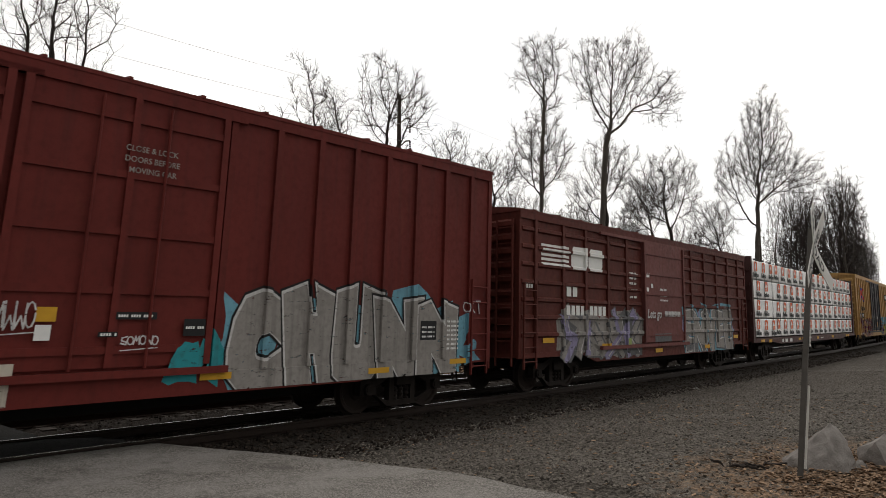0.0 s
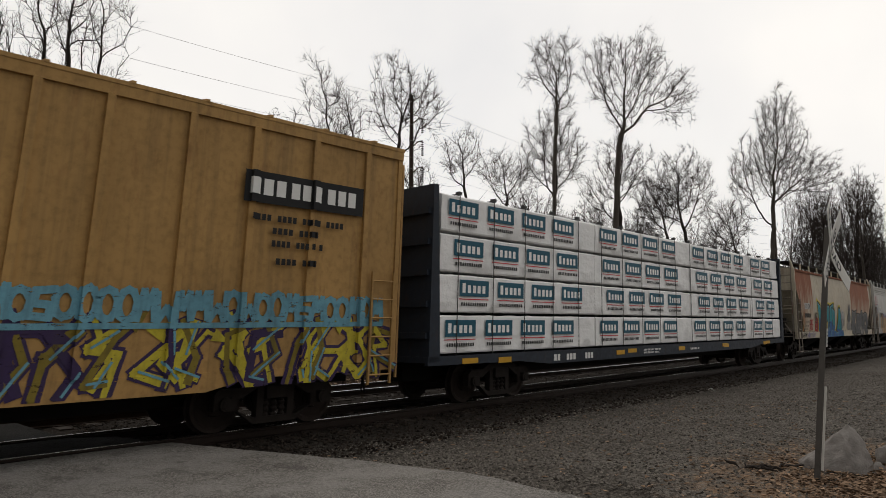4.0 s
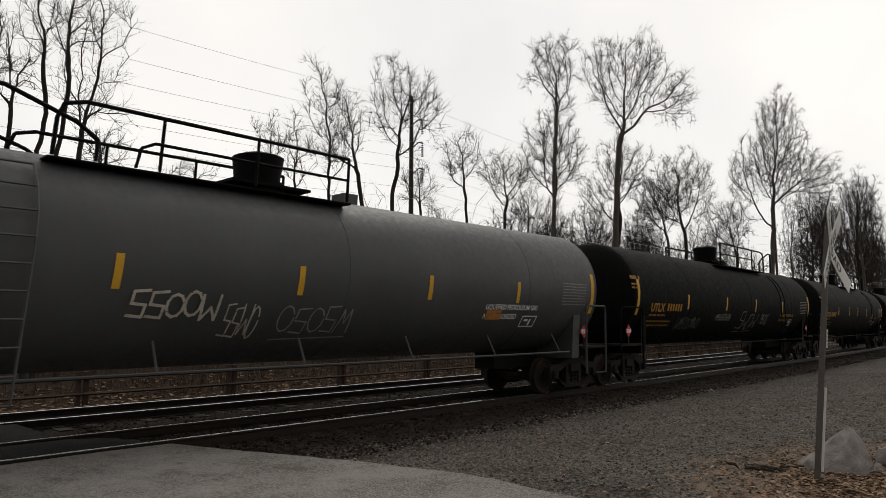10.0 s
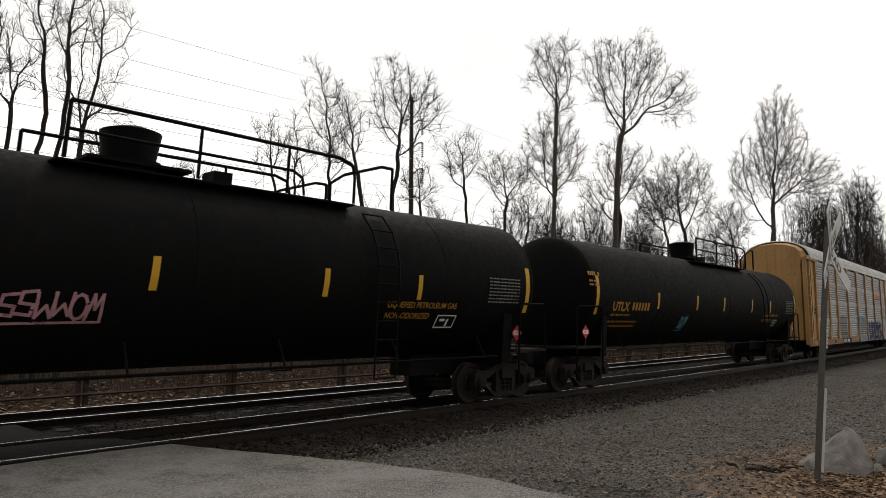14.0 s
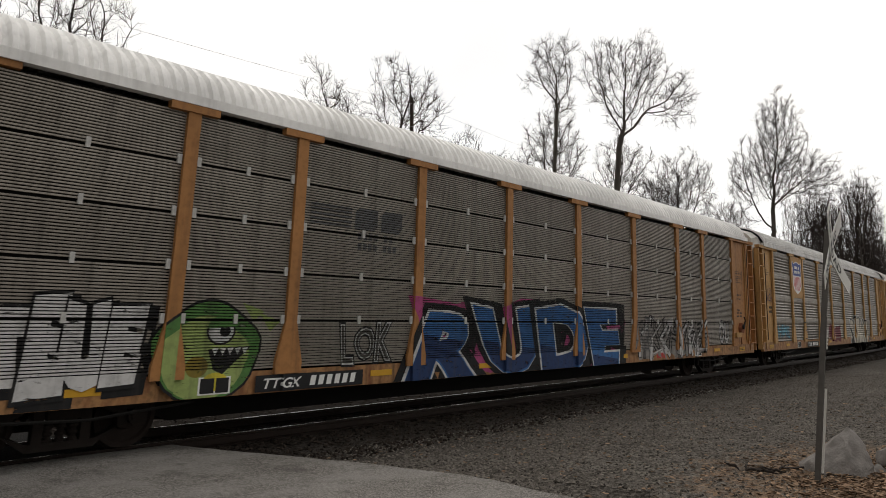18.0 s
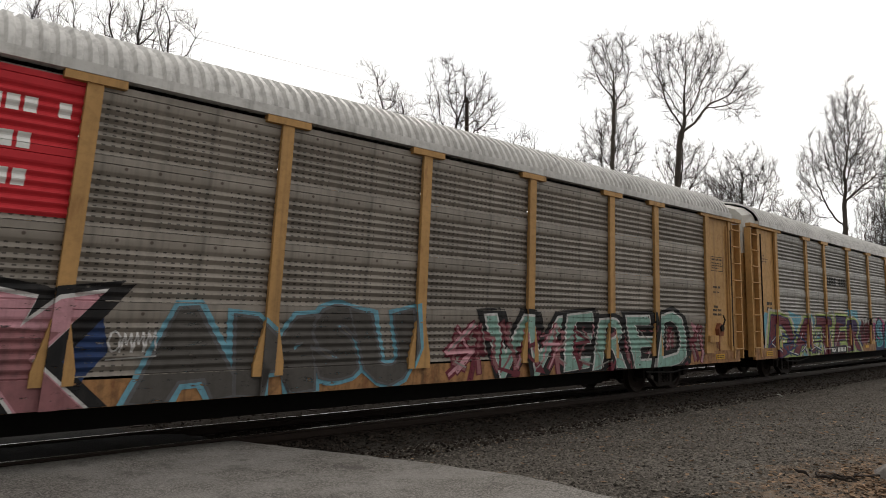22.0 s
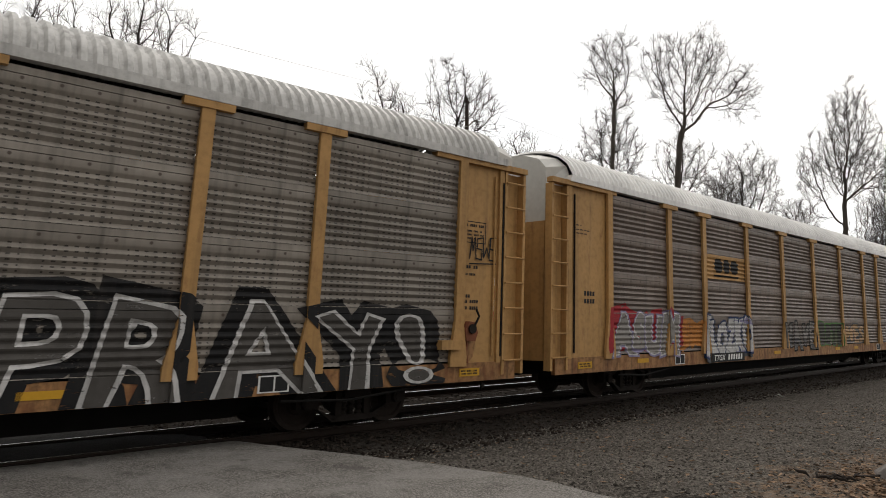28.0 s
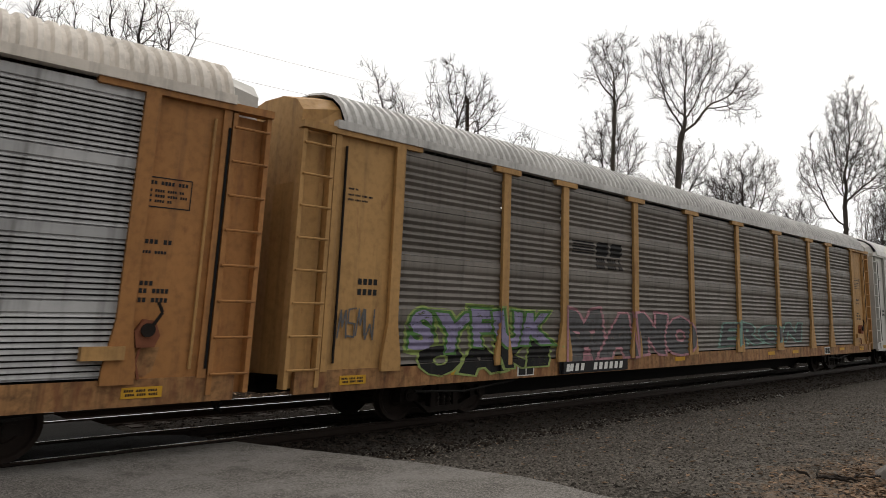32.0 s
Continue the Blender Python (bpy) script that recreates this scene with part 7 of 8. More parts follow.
# cream hopper
s = hopper_car(96.4, 114.75, "cream covered hopper car with rusted side sheets", "hopper_white", False, [(0.3, 3.13, "hopper_rust"), (11.9, 17.6, "hopper_rust")])
block(s, "mark_ground", 1.5, 2.58, 2.32, 2.6, "hopper_grey", 0.01)
for k, ch in enumerate("ASOX"):
    s.put("mark_letter", words(ch, 0.3, 1.64 + k * 0.22, 0, 2.36, 0.006, 0.0, 0.85), "ink", 0.014)
s.put("number_bars", slim_bars(digit_bars(6, 1.54, 1.93, 0.2, 0.2)), "ink", 0.014)
stencil(s, [(1.66, 1.7, 0.7, 0.05)], "spray_grey", 0.014)
for text, z in (("LD LMT 197700", 1.5), ("LT WT  65300", 1.35)):
    s.put("weight_lettering", words(text, 0.12, 1.44, 0, z, 0.002), "spray_grey", 0.014)
throw_up(s, "VOILA", 4.05, 9.3, 0.9, 2.3, "teal", "black", None, "yellow", 7, 0.125, "blue", "orange", 0.1, 0.04, "sky")
s.put("spray_patch", cloud(3.5, 4.5, 1.2, 1.9, 33, 2, 0.4), "spray_red", 0.004, "red sprayed flames")
for k, (x, z, rx, rz, m) in enumerate(((9.5, 2.0, 0.42, 0.36, "spray_white"), (9.5, 1.6, 0.3, 0.3, "spray_white"), (11.2, 1.95, 0.4, 0.28, "spray_grey"), (11.1, 2.45, 0.1, 0.3, "spray_grey"), (11.4, 2.45, 0.1, 0.3, "spray_grey"), (11.2, 1.5, 0.55, 0.25, "spray_silver"))):
    s.put("spray_patch", Geo().poly([(x + rx * math.cos(a), 0, z + rz * math.sin(a)) for a in spread(0, 5.98, 19)]), m, 0.012 + k * 0.0008)
tag(s, 9.15, 9.85, 1.45, 2.3, "black", 12, 0.03)
throw_up(s, "KESO", 12.0, 16.6, 1.15, 2.15, "grey", "black", None, None, 15, 0.11, "dusk", gap=0.1, bevel="silver")
tag(s, 2.35, 3.0, 1.4, 1.85, "red", 16, 0.05)
throw_up(s, "HIKTOP", 1.7, 3.1, 0.99, 1.24, "lilac", "cream", None, None, 17, 0.02)
tag(s, 0.55, 1.55, 1.0, 1.25, "black", 18, 0.03)
tag(s, 3.25, 3.9, 1.75, 2.2, "black", 19, 0.03)
for x in (1.3, 3.55):
    block(s, "orange_stripe", x, x + 0.09, 1.3, 2.2, "spray_orange", 0.012)

# grey hopper
s = hopper_car(115.8, 134.3, "light grey covered hopper car with graffiti", "hopper_grey", True)
block(s, "mark_ground", 1.85, 2.94, 2.45, 2.74, "white", 0.008)
for k, ch in enumerate("ASOX"):
    s.put("mark_letter", words(ch, 0.29, 2.0 + k * 0.21, 0, 2.5, 0.006, 0.0, 0.85), "ink", 0.014)
s.put("number_bars", slim_bars(digit_bars(6, 1.96, 2.08, 0.22, 0.2)), "ink", 0.014)
stencil(s, [(1.9, 1.55, 0.5, 0.06), (1.9, 1.42, 0.9, 0.06), (1.9, 1.3, 0.8, 0.05), (2.55, 1.55, 0.5, 0.06)], "spray_grey", 0.014)
tag(s, 0.3, 1.45, 2.95, 3.5, "red", 24, 0.035)
tag(s, 0.75, 1.4, 2.45, 2.95, "blue", 25, 0.025)
throw_up(s, "USNCE", 2.65, 7.3, 0.95, 2.1, "peach", "black", None, None, 26, 0.09, None, "black", 0.1, 0.05)
throw_up(s, "BRICK", 7.45, 12.2, 0.95, 2.1, "silver", "navy", "cream", None, 27, 0.08, None, "navy", 0.1, 0.05, "sky")
tag(s, 3.3, 7.0, 2.1, 2.35, "lilac", 28, 0.03)
s.put("spray_halo", cloud(12.6, 17.4, 0.9, 1.75, 129, 5, 0.15), "spray_cream", 0.003, "cream spray paint")
s.put("spray_halo", cloud(12.8, 16.9, 1.55, 2.3, 130, 5, 0.5), "spray_sky", 0.005, "pale blue spray paint")
wild_style(s, 12.4, 17.6, 0.95, 2.15, ["cream", "silver", "cream", "rose"], "black", "white", None, 29, 0.72, 0.17)
for i, g in enumerate(letters("KING", 11.2, 12.5, 2.18, 2.46, 131, 0.0)):
    s.put("sprayed_letter", g, "spray_orange", 0.02, "orange sprayed letter")
throw_up(s, "LEFHO", 0.7, 2.6, 0.99, 1.24, "cream", "lilac", None, None, 30, 0.04)
stencil(s, [(15.1, 2.75 - k * 0.11, 1.0 + 0.25 * (k % 2), 0.05) for k in range(6)], "spray_grey", 0.014)
for x in (1.48, 16.7):
    block(s, "orange_stripe", x, x + 0.09, 1.4, 2.3, "spray_orange", 0.012)
for x, z in ((3.05, 2.8), (6.8, 2.3), (9.2, 2.35), (10.9, 2.2), (13.6, 2.5), (15.9, 2.6)):
    block(s, "rust_drip", x, x + 0.03, z, z + 0.45, "hopper_rust", 0.01)

# tank cars
for i, (a, m) in enumerate(((136.25, "black"), (156.45, "tank_grey"), (176.35, "black"), (196.6, "black"), (217.05, "black"), (237.5, "black"))):
    s = tank_car(a, a + 17.4, "grey pressure tank car with rusty top" if m == "tank_grey" else "black pressure tank car with yellow stripes", m, "white" if m == "tank_grey" else "stencil_yellow", ((3.6, 6.5, 9.6, 11.6, 13.85), (2.9, 5.6, 8.5, 11.5, 14.3), (3.5, 6.9, 10.0, 13.4), (3.6, 6.5, 8.9, 11.8, 14.0))[min(i, 3)])
    stencil(s, [(-0.45, 2.95, 0.6, 0.1), (-0.45, 2.78, 0.4, 0.05), (-0.45, 2.68, 0.45, 0.05)], "white" if m == "tank_grey" else "stencil_yellow", 0.01, "head_number")
    for col, x0, x1, z0, z1, sd, w in (
            [("yellow", 8.7, 10.4, 1.65, 2.0, 41, 0.04), ("white", 10.6, 12.0, 1.6, 2.0, 42, 0.035), ("grey", 3.3, 5.6, 1.65, 1.95, 43, 0.025), ("white", 6.2, 7.6, 1.7, 2.15, 44, 0.03), ("grey", 0.0, 0.5, 1.7, 2.2, 45, 0.03), ("orange", 12.6, 14.5, 1.6, 1.9, 46, 0.03)],
            [("white", 5.8, 7.1, 1.75, 2.15, 47, 0.05), ("white", 7.25, 7.85, 1.45, 2.0, 48, 0.03), ("silver", 8.2, 9.7, 1.5, 2.0, 49, 0.03)],
            [("grey", 2.95, 4.75, 1.5, 1.9, 50, 0.03), ("silver", 6.0, 7.4, 1.8, 2.05, 51, 0.025), ("silver", 8.5, 10.4, 1.45, 2.15, 52, 0.035), ("silver", 10.8, 11.7, 1.65, 2.1, 53, 0.03)],
            [("white", 0.15, 0.75, 2.0, 2.95, 54, 0.03)],
            [("pink", 6.9, 8.3, 1.75, 2.1, 55, 0.05)],
            [("sky", 5.4, 5.9, 1.55, 1.95, 56, 0.04)])[i]:
        tag(s, x0, x1, z0, z1, {"white": "cream", "yellow": "mustard", "orange": "umber"}.get(col, col), sd, w * 0.8)
    if i == 1:
        block(s, "notice", 13.3, 13.8, 1.78, 1.98, "spray_orange", 0.012)

# auto racks
RACKS = [
    (256.85, 284.2, "yellow auto rack car with mid-grey zinc screens", "rackyellow", "rack_mid", "perf", "roof", "rackyellow"),
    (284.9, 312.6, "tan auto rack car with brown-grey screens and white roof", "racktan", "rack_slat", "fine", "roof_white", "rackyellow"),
    (313.3, 340.75, "yellow auto rack car with dull screens and shield emblem", "rackyellow", "rack_dark", "perf", "roof", "signwhite"),
    (341.4, 369.0, "yellow auto rack car with a red panel and graffiti", "rackyellow", "rack_dark", "perf", "roof", "signwhite"),
    (369.65, 397.5, "yellow auto rack car with a long purple-green mural", "rackyellow", "rack_dull", "perf", "roof", "signwhite"),
    (398.05, 425.9, "orange-red auto rack car with bright zinc screens", "rackorange", "rack_bright", "perf", "roof_white", "signwhite"),
    (426.5, 454.2, "yellow auto rack car with large silver-black graffiti", "rackyellow", "rack_dark", "perf", "roof", "signwhite", 12.1),
    (455.0, 483.2, "yellow auto rack car with rust-stained screens, white roof", "rackyellow", "rack_rust", "perf", "roof_white", "signwhite"),
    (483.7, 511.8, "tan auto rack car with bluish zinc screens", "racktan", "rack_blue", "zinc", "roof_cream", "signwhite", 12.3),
    (512.3, 540.05, "yellow auto rack car with grey-brown screens", "rackyellow", "rack_smooth", "perf", "roof", "rackyellow"),
    (540.7, 568.3, "pale grey auto rack car", "signwhite", "rack_bright", "perf", "roof_white", "signwhite"),
]
R = [auto_rack(*r) for r in RACKS]
for i, x in ((0, 7.4), (1, 6.1), (2, 6.75), (3, 6.7), (4, 6.75), (5, 7.2), (6, 7.0), (7, 7.2), (8, 7.0), (9, 6.5)):
    number_plate_strip(R[i], x, x + (2.6 if i in (8, 9) else 2.1), 0.68, 0.93, "TTGX" if i in (1, 2, 3, 4, 7) else "")
s = R[0]
wild_style(s, 15.2, 20.3, 0.7, 1.85, ["navy", "navy", "blue"], "navy", "navy", None, 61, 0.85, 0.13)
tag(s, 15.3, 20.2, 0.95, 1.9, "navy", 161, 0.05)
throw_up(s, "DOJA", 21.0, 25.4, 0.66, 1.95, "white", "black", None, "white", 62, 0.12, None, "maroon", 0.1, 0.05)
throw_up(s, "SHK", 6.95, 8.85, 0.98, 1.95, "silver", "grey", None, None, 63, 0.06)
throw_up(s, "UB", 11.9, 15.2, 0.68, 1.95, "silver", "sky", None, "white", 64, 0.13, None, None, 0.1)
block(s, "emblem_stripe", 18.05, 20.4, 3.42, 3.56, "orange", 0.006, "orange emblem stripe")
stencil(s, [(18.4, 3.56, 1.9, 0.1)], "orange", 0.006)
block(s, "emblem_stripe", 17.95, 20.3, 3.34, 3.4, "ink", 0.006)
s = R[1]
throw_up(s, "STEUE", 2.1, 4.3, 1.05, 1.88, "white", "black", None, None, 65, 0.13, None, "black", 0.06, 0.04)
# a round green beast with spikes, one eye and an open mouth
blob = lambda cx, cz, rx, rz, n=20, rag=0.0: Geo().poly([(cx + rx * math.cos(t) * (1 + rag * math.sin(t * 5)), 0, cz + rz * math.sin(t) * (1 + rag * math.cos(t * 4))) for t in spread(0, 6.283 * (n - 1) / n, n - 1)])
for k, (a, zz) in enumerate(((0.5, 1.9), (0.25, 1.5), (0.2, 1.1), (0.95, 2.05), (1.45, 2.0), (1.75, 1.85))):
    s.put("spray_spike", Geo().poly([(4.35 + a, 0, zz + 0.02), (4.35 + a + (0.34 if k < 3 else 0.2), 0, zz - 0.26), (4.35 + a + 0.38, 0, zz - 0.1)]), "spray_mustard" if k < 3 else "spray_lime", 0.004)
body_shape = s.put("spray_body", blob(5.3, 1.3, 0.86, 0.74, 24, 0.05), "spray_black", 0.006, "round green sprayed beast")
s.put("spray_face", blob(5.3, 1.3, 0.82, 0.7, 24, 0.05), "spray_green", 0.009, parent=body_shape)
s.put("spray_face", blob(5.25, 1.22, 0.7, 0.58, 24, 0.06), "spray_lime", 0.011, parent=body_shape)
s.put("spray_eye", blob(5.48, 1.6, 0.23, 0.2), "spray_black", 0.013, parent=body_shape)
s.put("spray_eye", blob(5.48, 1.6, 0.2, 0.17), "spray_white", 0.015, parent=body_shape)
s.put("spray_pupil", blob(5.54, 1.6, 0.09, 0.08), "spray_black", 0.017, parent=body_shape)
s.put("spray_lid", Geo().poly([(5.26, 0, 1.64), (5.7, 0, 1.66), (5.66, 0, 1.8), (5.48, 0, 1.83), (5.3, 0, 1.78)]), "spray_green", 0.019, parent=body_shape)
s.put("spray_mouth", Geo().poly([(5.3, 0, 1.34), (6.0, 0, 1.38), (5.75, 0, 1.16), (5.55, 0, 0.98), (5.4, 0, 1.05)]), "spray_black", 0.013, parent=body_shape)
for k in range(5):
    s.put("spray_tooth", Geo().poly([(5.36 + k * 0.12, 0, 1.35), (5.46 + k * 0.12, 0, 1.36), (5.41 + k * 0.12, 0, 1.25)]), "spray_white", 0.015, parent=body_shape)
s.put("spray_cheek", blob(5.15, 1.1, 0.17, 0.15), "spray_mustard", 0.013, parent=body_shape)
s.put("spray_cheek", blob(5.45, 0.88, 0.2, 0.13), "spray_yellow", 0.013, parent=body_shape)
throw_up(s, "LOK", 7.7, 8.85, 1.08, 1.7, "dusk", "white", None, "black", 66, 0.0, None, None, 0.15, 0.03)
throw_up(s, "RUDE", 9.4, 17.2, 0.68, 1.98, "blue", "black", "magenta", None, 67, 0.075, "navy", "black", 0.14, 0.06, "white")
throw_up(s, "AGEN", 18.0, 19.2, 1.05, 1.8, "silver", "grey", None, None, 68, 0.03)
wild_style(s, 18.4, 22.9, 0.72, 1.85, ["white", "silver", "white"], "black", "white", "silver", 69, 0.62, 0.13)
throw_up(s, "OU", 24.15, 25.0, 1.08, 1.8, "white", "black", None, None, 70, 0.05)
striped_logo(s, 6.9, 9.0, 3.35, 3.75, "spray_grey")
stencil(s, [(7.95, 3.18, 0.85, 0.12), (7.95, 3.0, 0.95, 0.12)], "spray_grey", 0.006)
block(s, "maker_plate", 19.2, 20.3, 0.68, 0.94, "racktan", 0.012)
stencil(s, [(19.4, 0.73, 0.7, 0.15)], "red", 0.016)
tag(s, 26.2, 26.8, 2.5, 3.4, "white", 71, 0.025)
tag(s, 26.1, 26.8, 1.75, 1.95, "black", 72, 0.025)
s = R[2]
panel = part("emblem_panel", Geo().box(4.72 - s.half, 6.42 - s.half, -1.532, -1.503, 2.9, 4.76), "rackyellow", s.root, "flat yellow emblem panel")
crest = [(0.0, 4.52), (0.22, 4.47), (0.42, 4.42), (0.6, 4.52), (0.66, 4.36), (0.58, 4.2), (0.56, 3.9), (0.6, 3.6), (0.56, 3.42), (0.42, 3.26), (0.2, 3.18), (0.0, 3.1)]
around = lambda pts, k: [(5.53 - s.half + x * k, z) for x, z in pts] + [(5.53 - s.half - x * k, z) for x, z in reversed(pts) if x]
shield = flat("shield", Geo().poly([(x, -1.536, z) for x, z in around([(x * 1.06, 3.8 + (z - 3.8) * 1.05) for x, z in crest], 1.12)]), "white", panel, "red, white and blue shield")
flat("shield_head", Geo().poly([(x, -1.54, z) for x, z in around(crest[:7], 1.12)]), "blue", shield)
flat("name_bars", bars([(5.12 - s.half, 4.2, 0.8, 0.13), (5.05 - s.half, 4.0, 0.95, 0.13)], -1.544), "white", shield)
for k in range(6):
    x = 4.95 + k * 0.2 - s.half
    lo = 3.42 if k in (0, 5) else 3.25
    flat("shield_stripe", Geo().poly([(x, -1.54, lo), (x + 0.1, -1.54, lo - 0.03), (x + 0.1, -1.54, 3.86), (x, -1.54, 3.86)]), "red", shield)
tag(s, 6.3, 9.3, 1.0, 1.85, "grey", 73, 0.03)
s.put("spray_halo", cloud(11.4, 14.0, 0.8, 1.7, 8, 3, 0.3), "spray_maroon", 0.004)
throw_up(s, "SOINO", 16.6, 21.5, 0.68, 1.9, "cream", "black", None, "white", 74, 0.13, None, None, 0.06)
tag(s, 0.9, 1.6, 2.6, 3.2, "purple", 75, 0.025)
throw_up(s, "HIMS", 2.3, 4.0, 1.2, 1.7, "sky", "grey", None, None, 76, 0.02)
s = R[3]
block(s, "red_panel", 6.72, 9.32, 2.98, 4.76, "red", 0.003, "red name panel")
for k, (x, w) in enumerate(((7.15, 2.1), (7.15, 1.7), (7.15, 1.9))):
    stencil(s, [(x, 4.22 - k * 0.45, w, 0.2)], "white", 0.007)
throw_up(s, "JN", 1.5, 3.8, 0.7, 1.9, "black", "white", None, "black", 77, 0.12, None, None, 0.05, 0.03)
throw_up(s, "STRIK", 4.7, 9.75, 0.68, 1.98, "pink", "black", "navy", None, 78, 0.1, "rose", "black", 0.1, 0.06, "white")
tag(s, 4.6, 6.6, 1.95, 2.2, "white", 178, 0.035)
tag(s, 7.0, 8.6, 2.0, 2.25, "white", 179, 0.035)
tag(s, 3.0, 4.2, 1.7, 1.95, "white", 180, 0.035)
tag(s, 10.0, 10.6, 1.3, 1.6, "white", 181, 0.025)
throw_up(s, "AMSU", 10.4, 15.0, 0.8, 1.85, "dusk", "grey", None, "sky", 79, 0.06, None, None, 0.1, 0.03)
wild_style(s, 15.8, 25.2, 0.7, 1.7, ["rose", "pink", "maroon"], "maroon", "silver", None, 80, 0.6, 0.1)
throw_up(s, "WERED", 16.6, 24.4, 0.68, 1.95, "mint", "black", None, None, 280, 0.03, "teal", "black", 0.12, 0.06, "white")
s = R[4]
s.put("spray_halo", cloud(0.9, 11.0, 0.7, 1.5, 381, 9, 0.25), "spray_navy", 0.002, "dark blue sprayed ground")
throw_up(s, "DATER", 1.3, 10.8, 0.74, 2.0, "purple", "lime", "sky", "cream", 81, 0.06, "maroon", "navy", 0.1, 0.045)
wild_style(s, 1.2, 10.8, 0.7, 1.5, ["purple", "navy"], "lime", "white", None, 82, 1.1, 0.09)
s.put("spray_patch", cloud(10.9, 12.6, 0.95, 1.95, 9, 3, 0.4), "spray_maroon", 0.006)
throw_up(s, "SASEON", 13.1, 21.0, 0.86, 1.85, "sky", "black", "magenta", None, 82, 0.07, "teal", "navy", 0.1, 0.06, "sky")
tag(s, 13.2, 21.0, 0.95, 1.75, "black", 382, 0.03)
tag(s, 11.0, 12.6, 1.3, 2.1, "black", 383, 0.035)
stencil(s, [(7.0, 3.25, 2.3, 0.3)], "ink", 0.006, "name_bars")
tag(s, 23.3, 25.6, 1.2, 1.85, "black", 83, 0.035)
s = R[5]
throw_up(s, "Artev", 11.7, 16.3, 0.9, 1.95, "white", "red", None, "navy", 84, 0.035, "pink", "navy", 0.1, 0.05)
block(s, "emblem_stripe", 18.3, 20.8, 3.45, 3.55, "orange", 0.006)
block(s, "emblem_stripe", 18.3, 20.8, 3.36, 3.4, "ink", 0.006)
stencil(s, [(1.05, 2.66, 0.42, 0.09), (1.05, 2.5, 0.4, 0.09)], "ink", 0.01)
tag(s, 18.6, 19.4, 1.2, 1.75, "white", 85, 0.03)
tag(s, 9.3, 9.6, 1.1, 1.5, "white", 86, 0.02)
s = R[6]
throw_up(s, "BIK", 12.5, 18.3, 0.66, 2.05, "silver", "black", "blue", None, 87, 0.08, "grey", "black", 0.14, 0.07, "white")
for fat, key, lift in ((0.13, "black", 0.008), (0.036, "white", 0.02), (0.008, "dusk", 0.024)):
    for i, g in enumerate(letters("PRAY!", 18.6, 25.3, 0.62, 1.95, 88, fat, 0.2)):
        s.put("spray_letter", g, "spray_" + key, lift + i * 0.0012, {"black": "thick black spray outline", "white": "white spray line inside the outline", "dusk": "bare grey letter face"}[key])
block(s, "red_panel", 6.77, 9.37, 3.4, 4.76, "red", 0.003, "red name panel")
tag(s, 10.85, 12.1, 1.25, 1.8, "white", 89, 0.05)
for k in range(6):
    block(s, "spray_block", 10.8 + k * 0.24, 10.95 + k * 0.24, 1.0, 1.12, "spray_red" if k % 2 else "spray_white", 0.012)
tag(s, 26.2, 26.9, 2.9, 3.4, "black", 90, 0.03)
for k in range(4):
    block(s, "reflector", 26.84, 26.9, 1.75 + k * 0.22, 1.95 + k * 0.22, "white" if k % 2 else "red", 0.012)
s = R[7]
block(s, "emblem_panel", 7.0, 9.6, 3.02, 3.72, "rackyellow", 0.003, "yellow emblem panel")
for x0, w in ((7.6, 0.5), (8.16, 0.42), (8.64, 0.5)):
    s.put("emblem_block", Geo().poly([(x0 + w * a, 0, 3.22 + 0.4 * b) for a, b in ((0.2, 0), (0.8, 0), (1, 0.25), (1, 0.75), (0.8, 1), (0.2, 1), (0, 0.75), (0, 0.25))]), "ink", 0.009)
block(s, "emblem_bar", 7.55, 9.15, 3.1, 3.15, "ink", 0.012)
throw_up(s, "FLOZKO", 6.9, 9.9, 1.0, 1.82, "lilac", "navy", None, None, 91, 0.1, "white", "grey", 0.06, 0.045, "white")
throw_up(s, "ASUM", 2.4, 5.4, 1.1, 1.92, "white", "lilac", "red", None, 92, 0.1, "silver", None, 0.06, 0.04)
throw_up(s, "HAVE", 12.5, 15.3, 1.0, 1.75, "silver", "black", None, None, 93, 0.06, "grey")
throw_up(s, "BETE", 15.8, 18.2, 1.08, 1.75, "dusk", "green", None, None, 94, 0.08)
throw_up(s, "MES", 18.6, 21.0, 1.1, 1.7, "peach", "grey", None, None, 95, 0.04)
s.put("spray_halo", cloud(5.5, 6.9, 1.05, 1.9, 10, 2, 0.3), "spray_orange", 0.004)
s = R[8]
throw_up(s, "OEMOK", 12.7, 18.5, 0.68, 1.8, "pink", "black", None, None, 96, 0.06, "lilac", "black", 0.1, 0.06, "peach")
striped_logo(s, 7.1, 9.3, 3.2, 3.65, "ink")
stencil(s, [(7.1, 3.02, 2.2, 0.12)], "ink", 0.006)
stencil(s, [(1.1, 2.55, 0.7, 0.1)], "ink", 0.01)
s = R[9]
throw_up(s, "SYFUK", 2.35, 6.2, 1.3, 1.95, "lilac", "green", None, "lime", 97, 0.05)
throw_up(s, "OAKE", 2.6, 6.2, 0.9, 1.35, "black", "lime", None, None, 98, 0.1)
throw_up(s, "MANO", 6.8, 12.4, 1.05, 1.9, "grey", "pink", None, None, 99, 0.1)
throw_up(s, "ERON", 14.0, 20.0, 1.2, 1.75, "grey", "mint", None, None, 100, 0.05)
striped_logo(s, 7.0, 8.95, 3.3, 3.62, "spray_black")
stencil(s, [(7.9, 3.15, 1.0, 0.1), (7.9, 3.0, 1.1, 0.1)], "spray_black", 0.006)
tag(s, 0.9, 1.6, 1.45, 2.0, "grey", 101, 0.03)


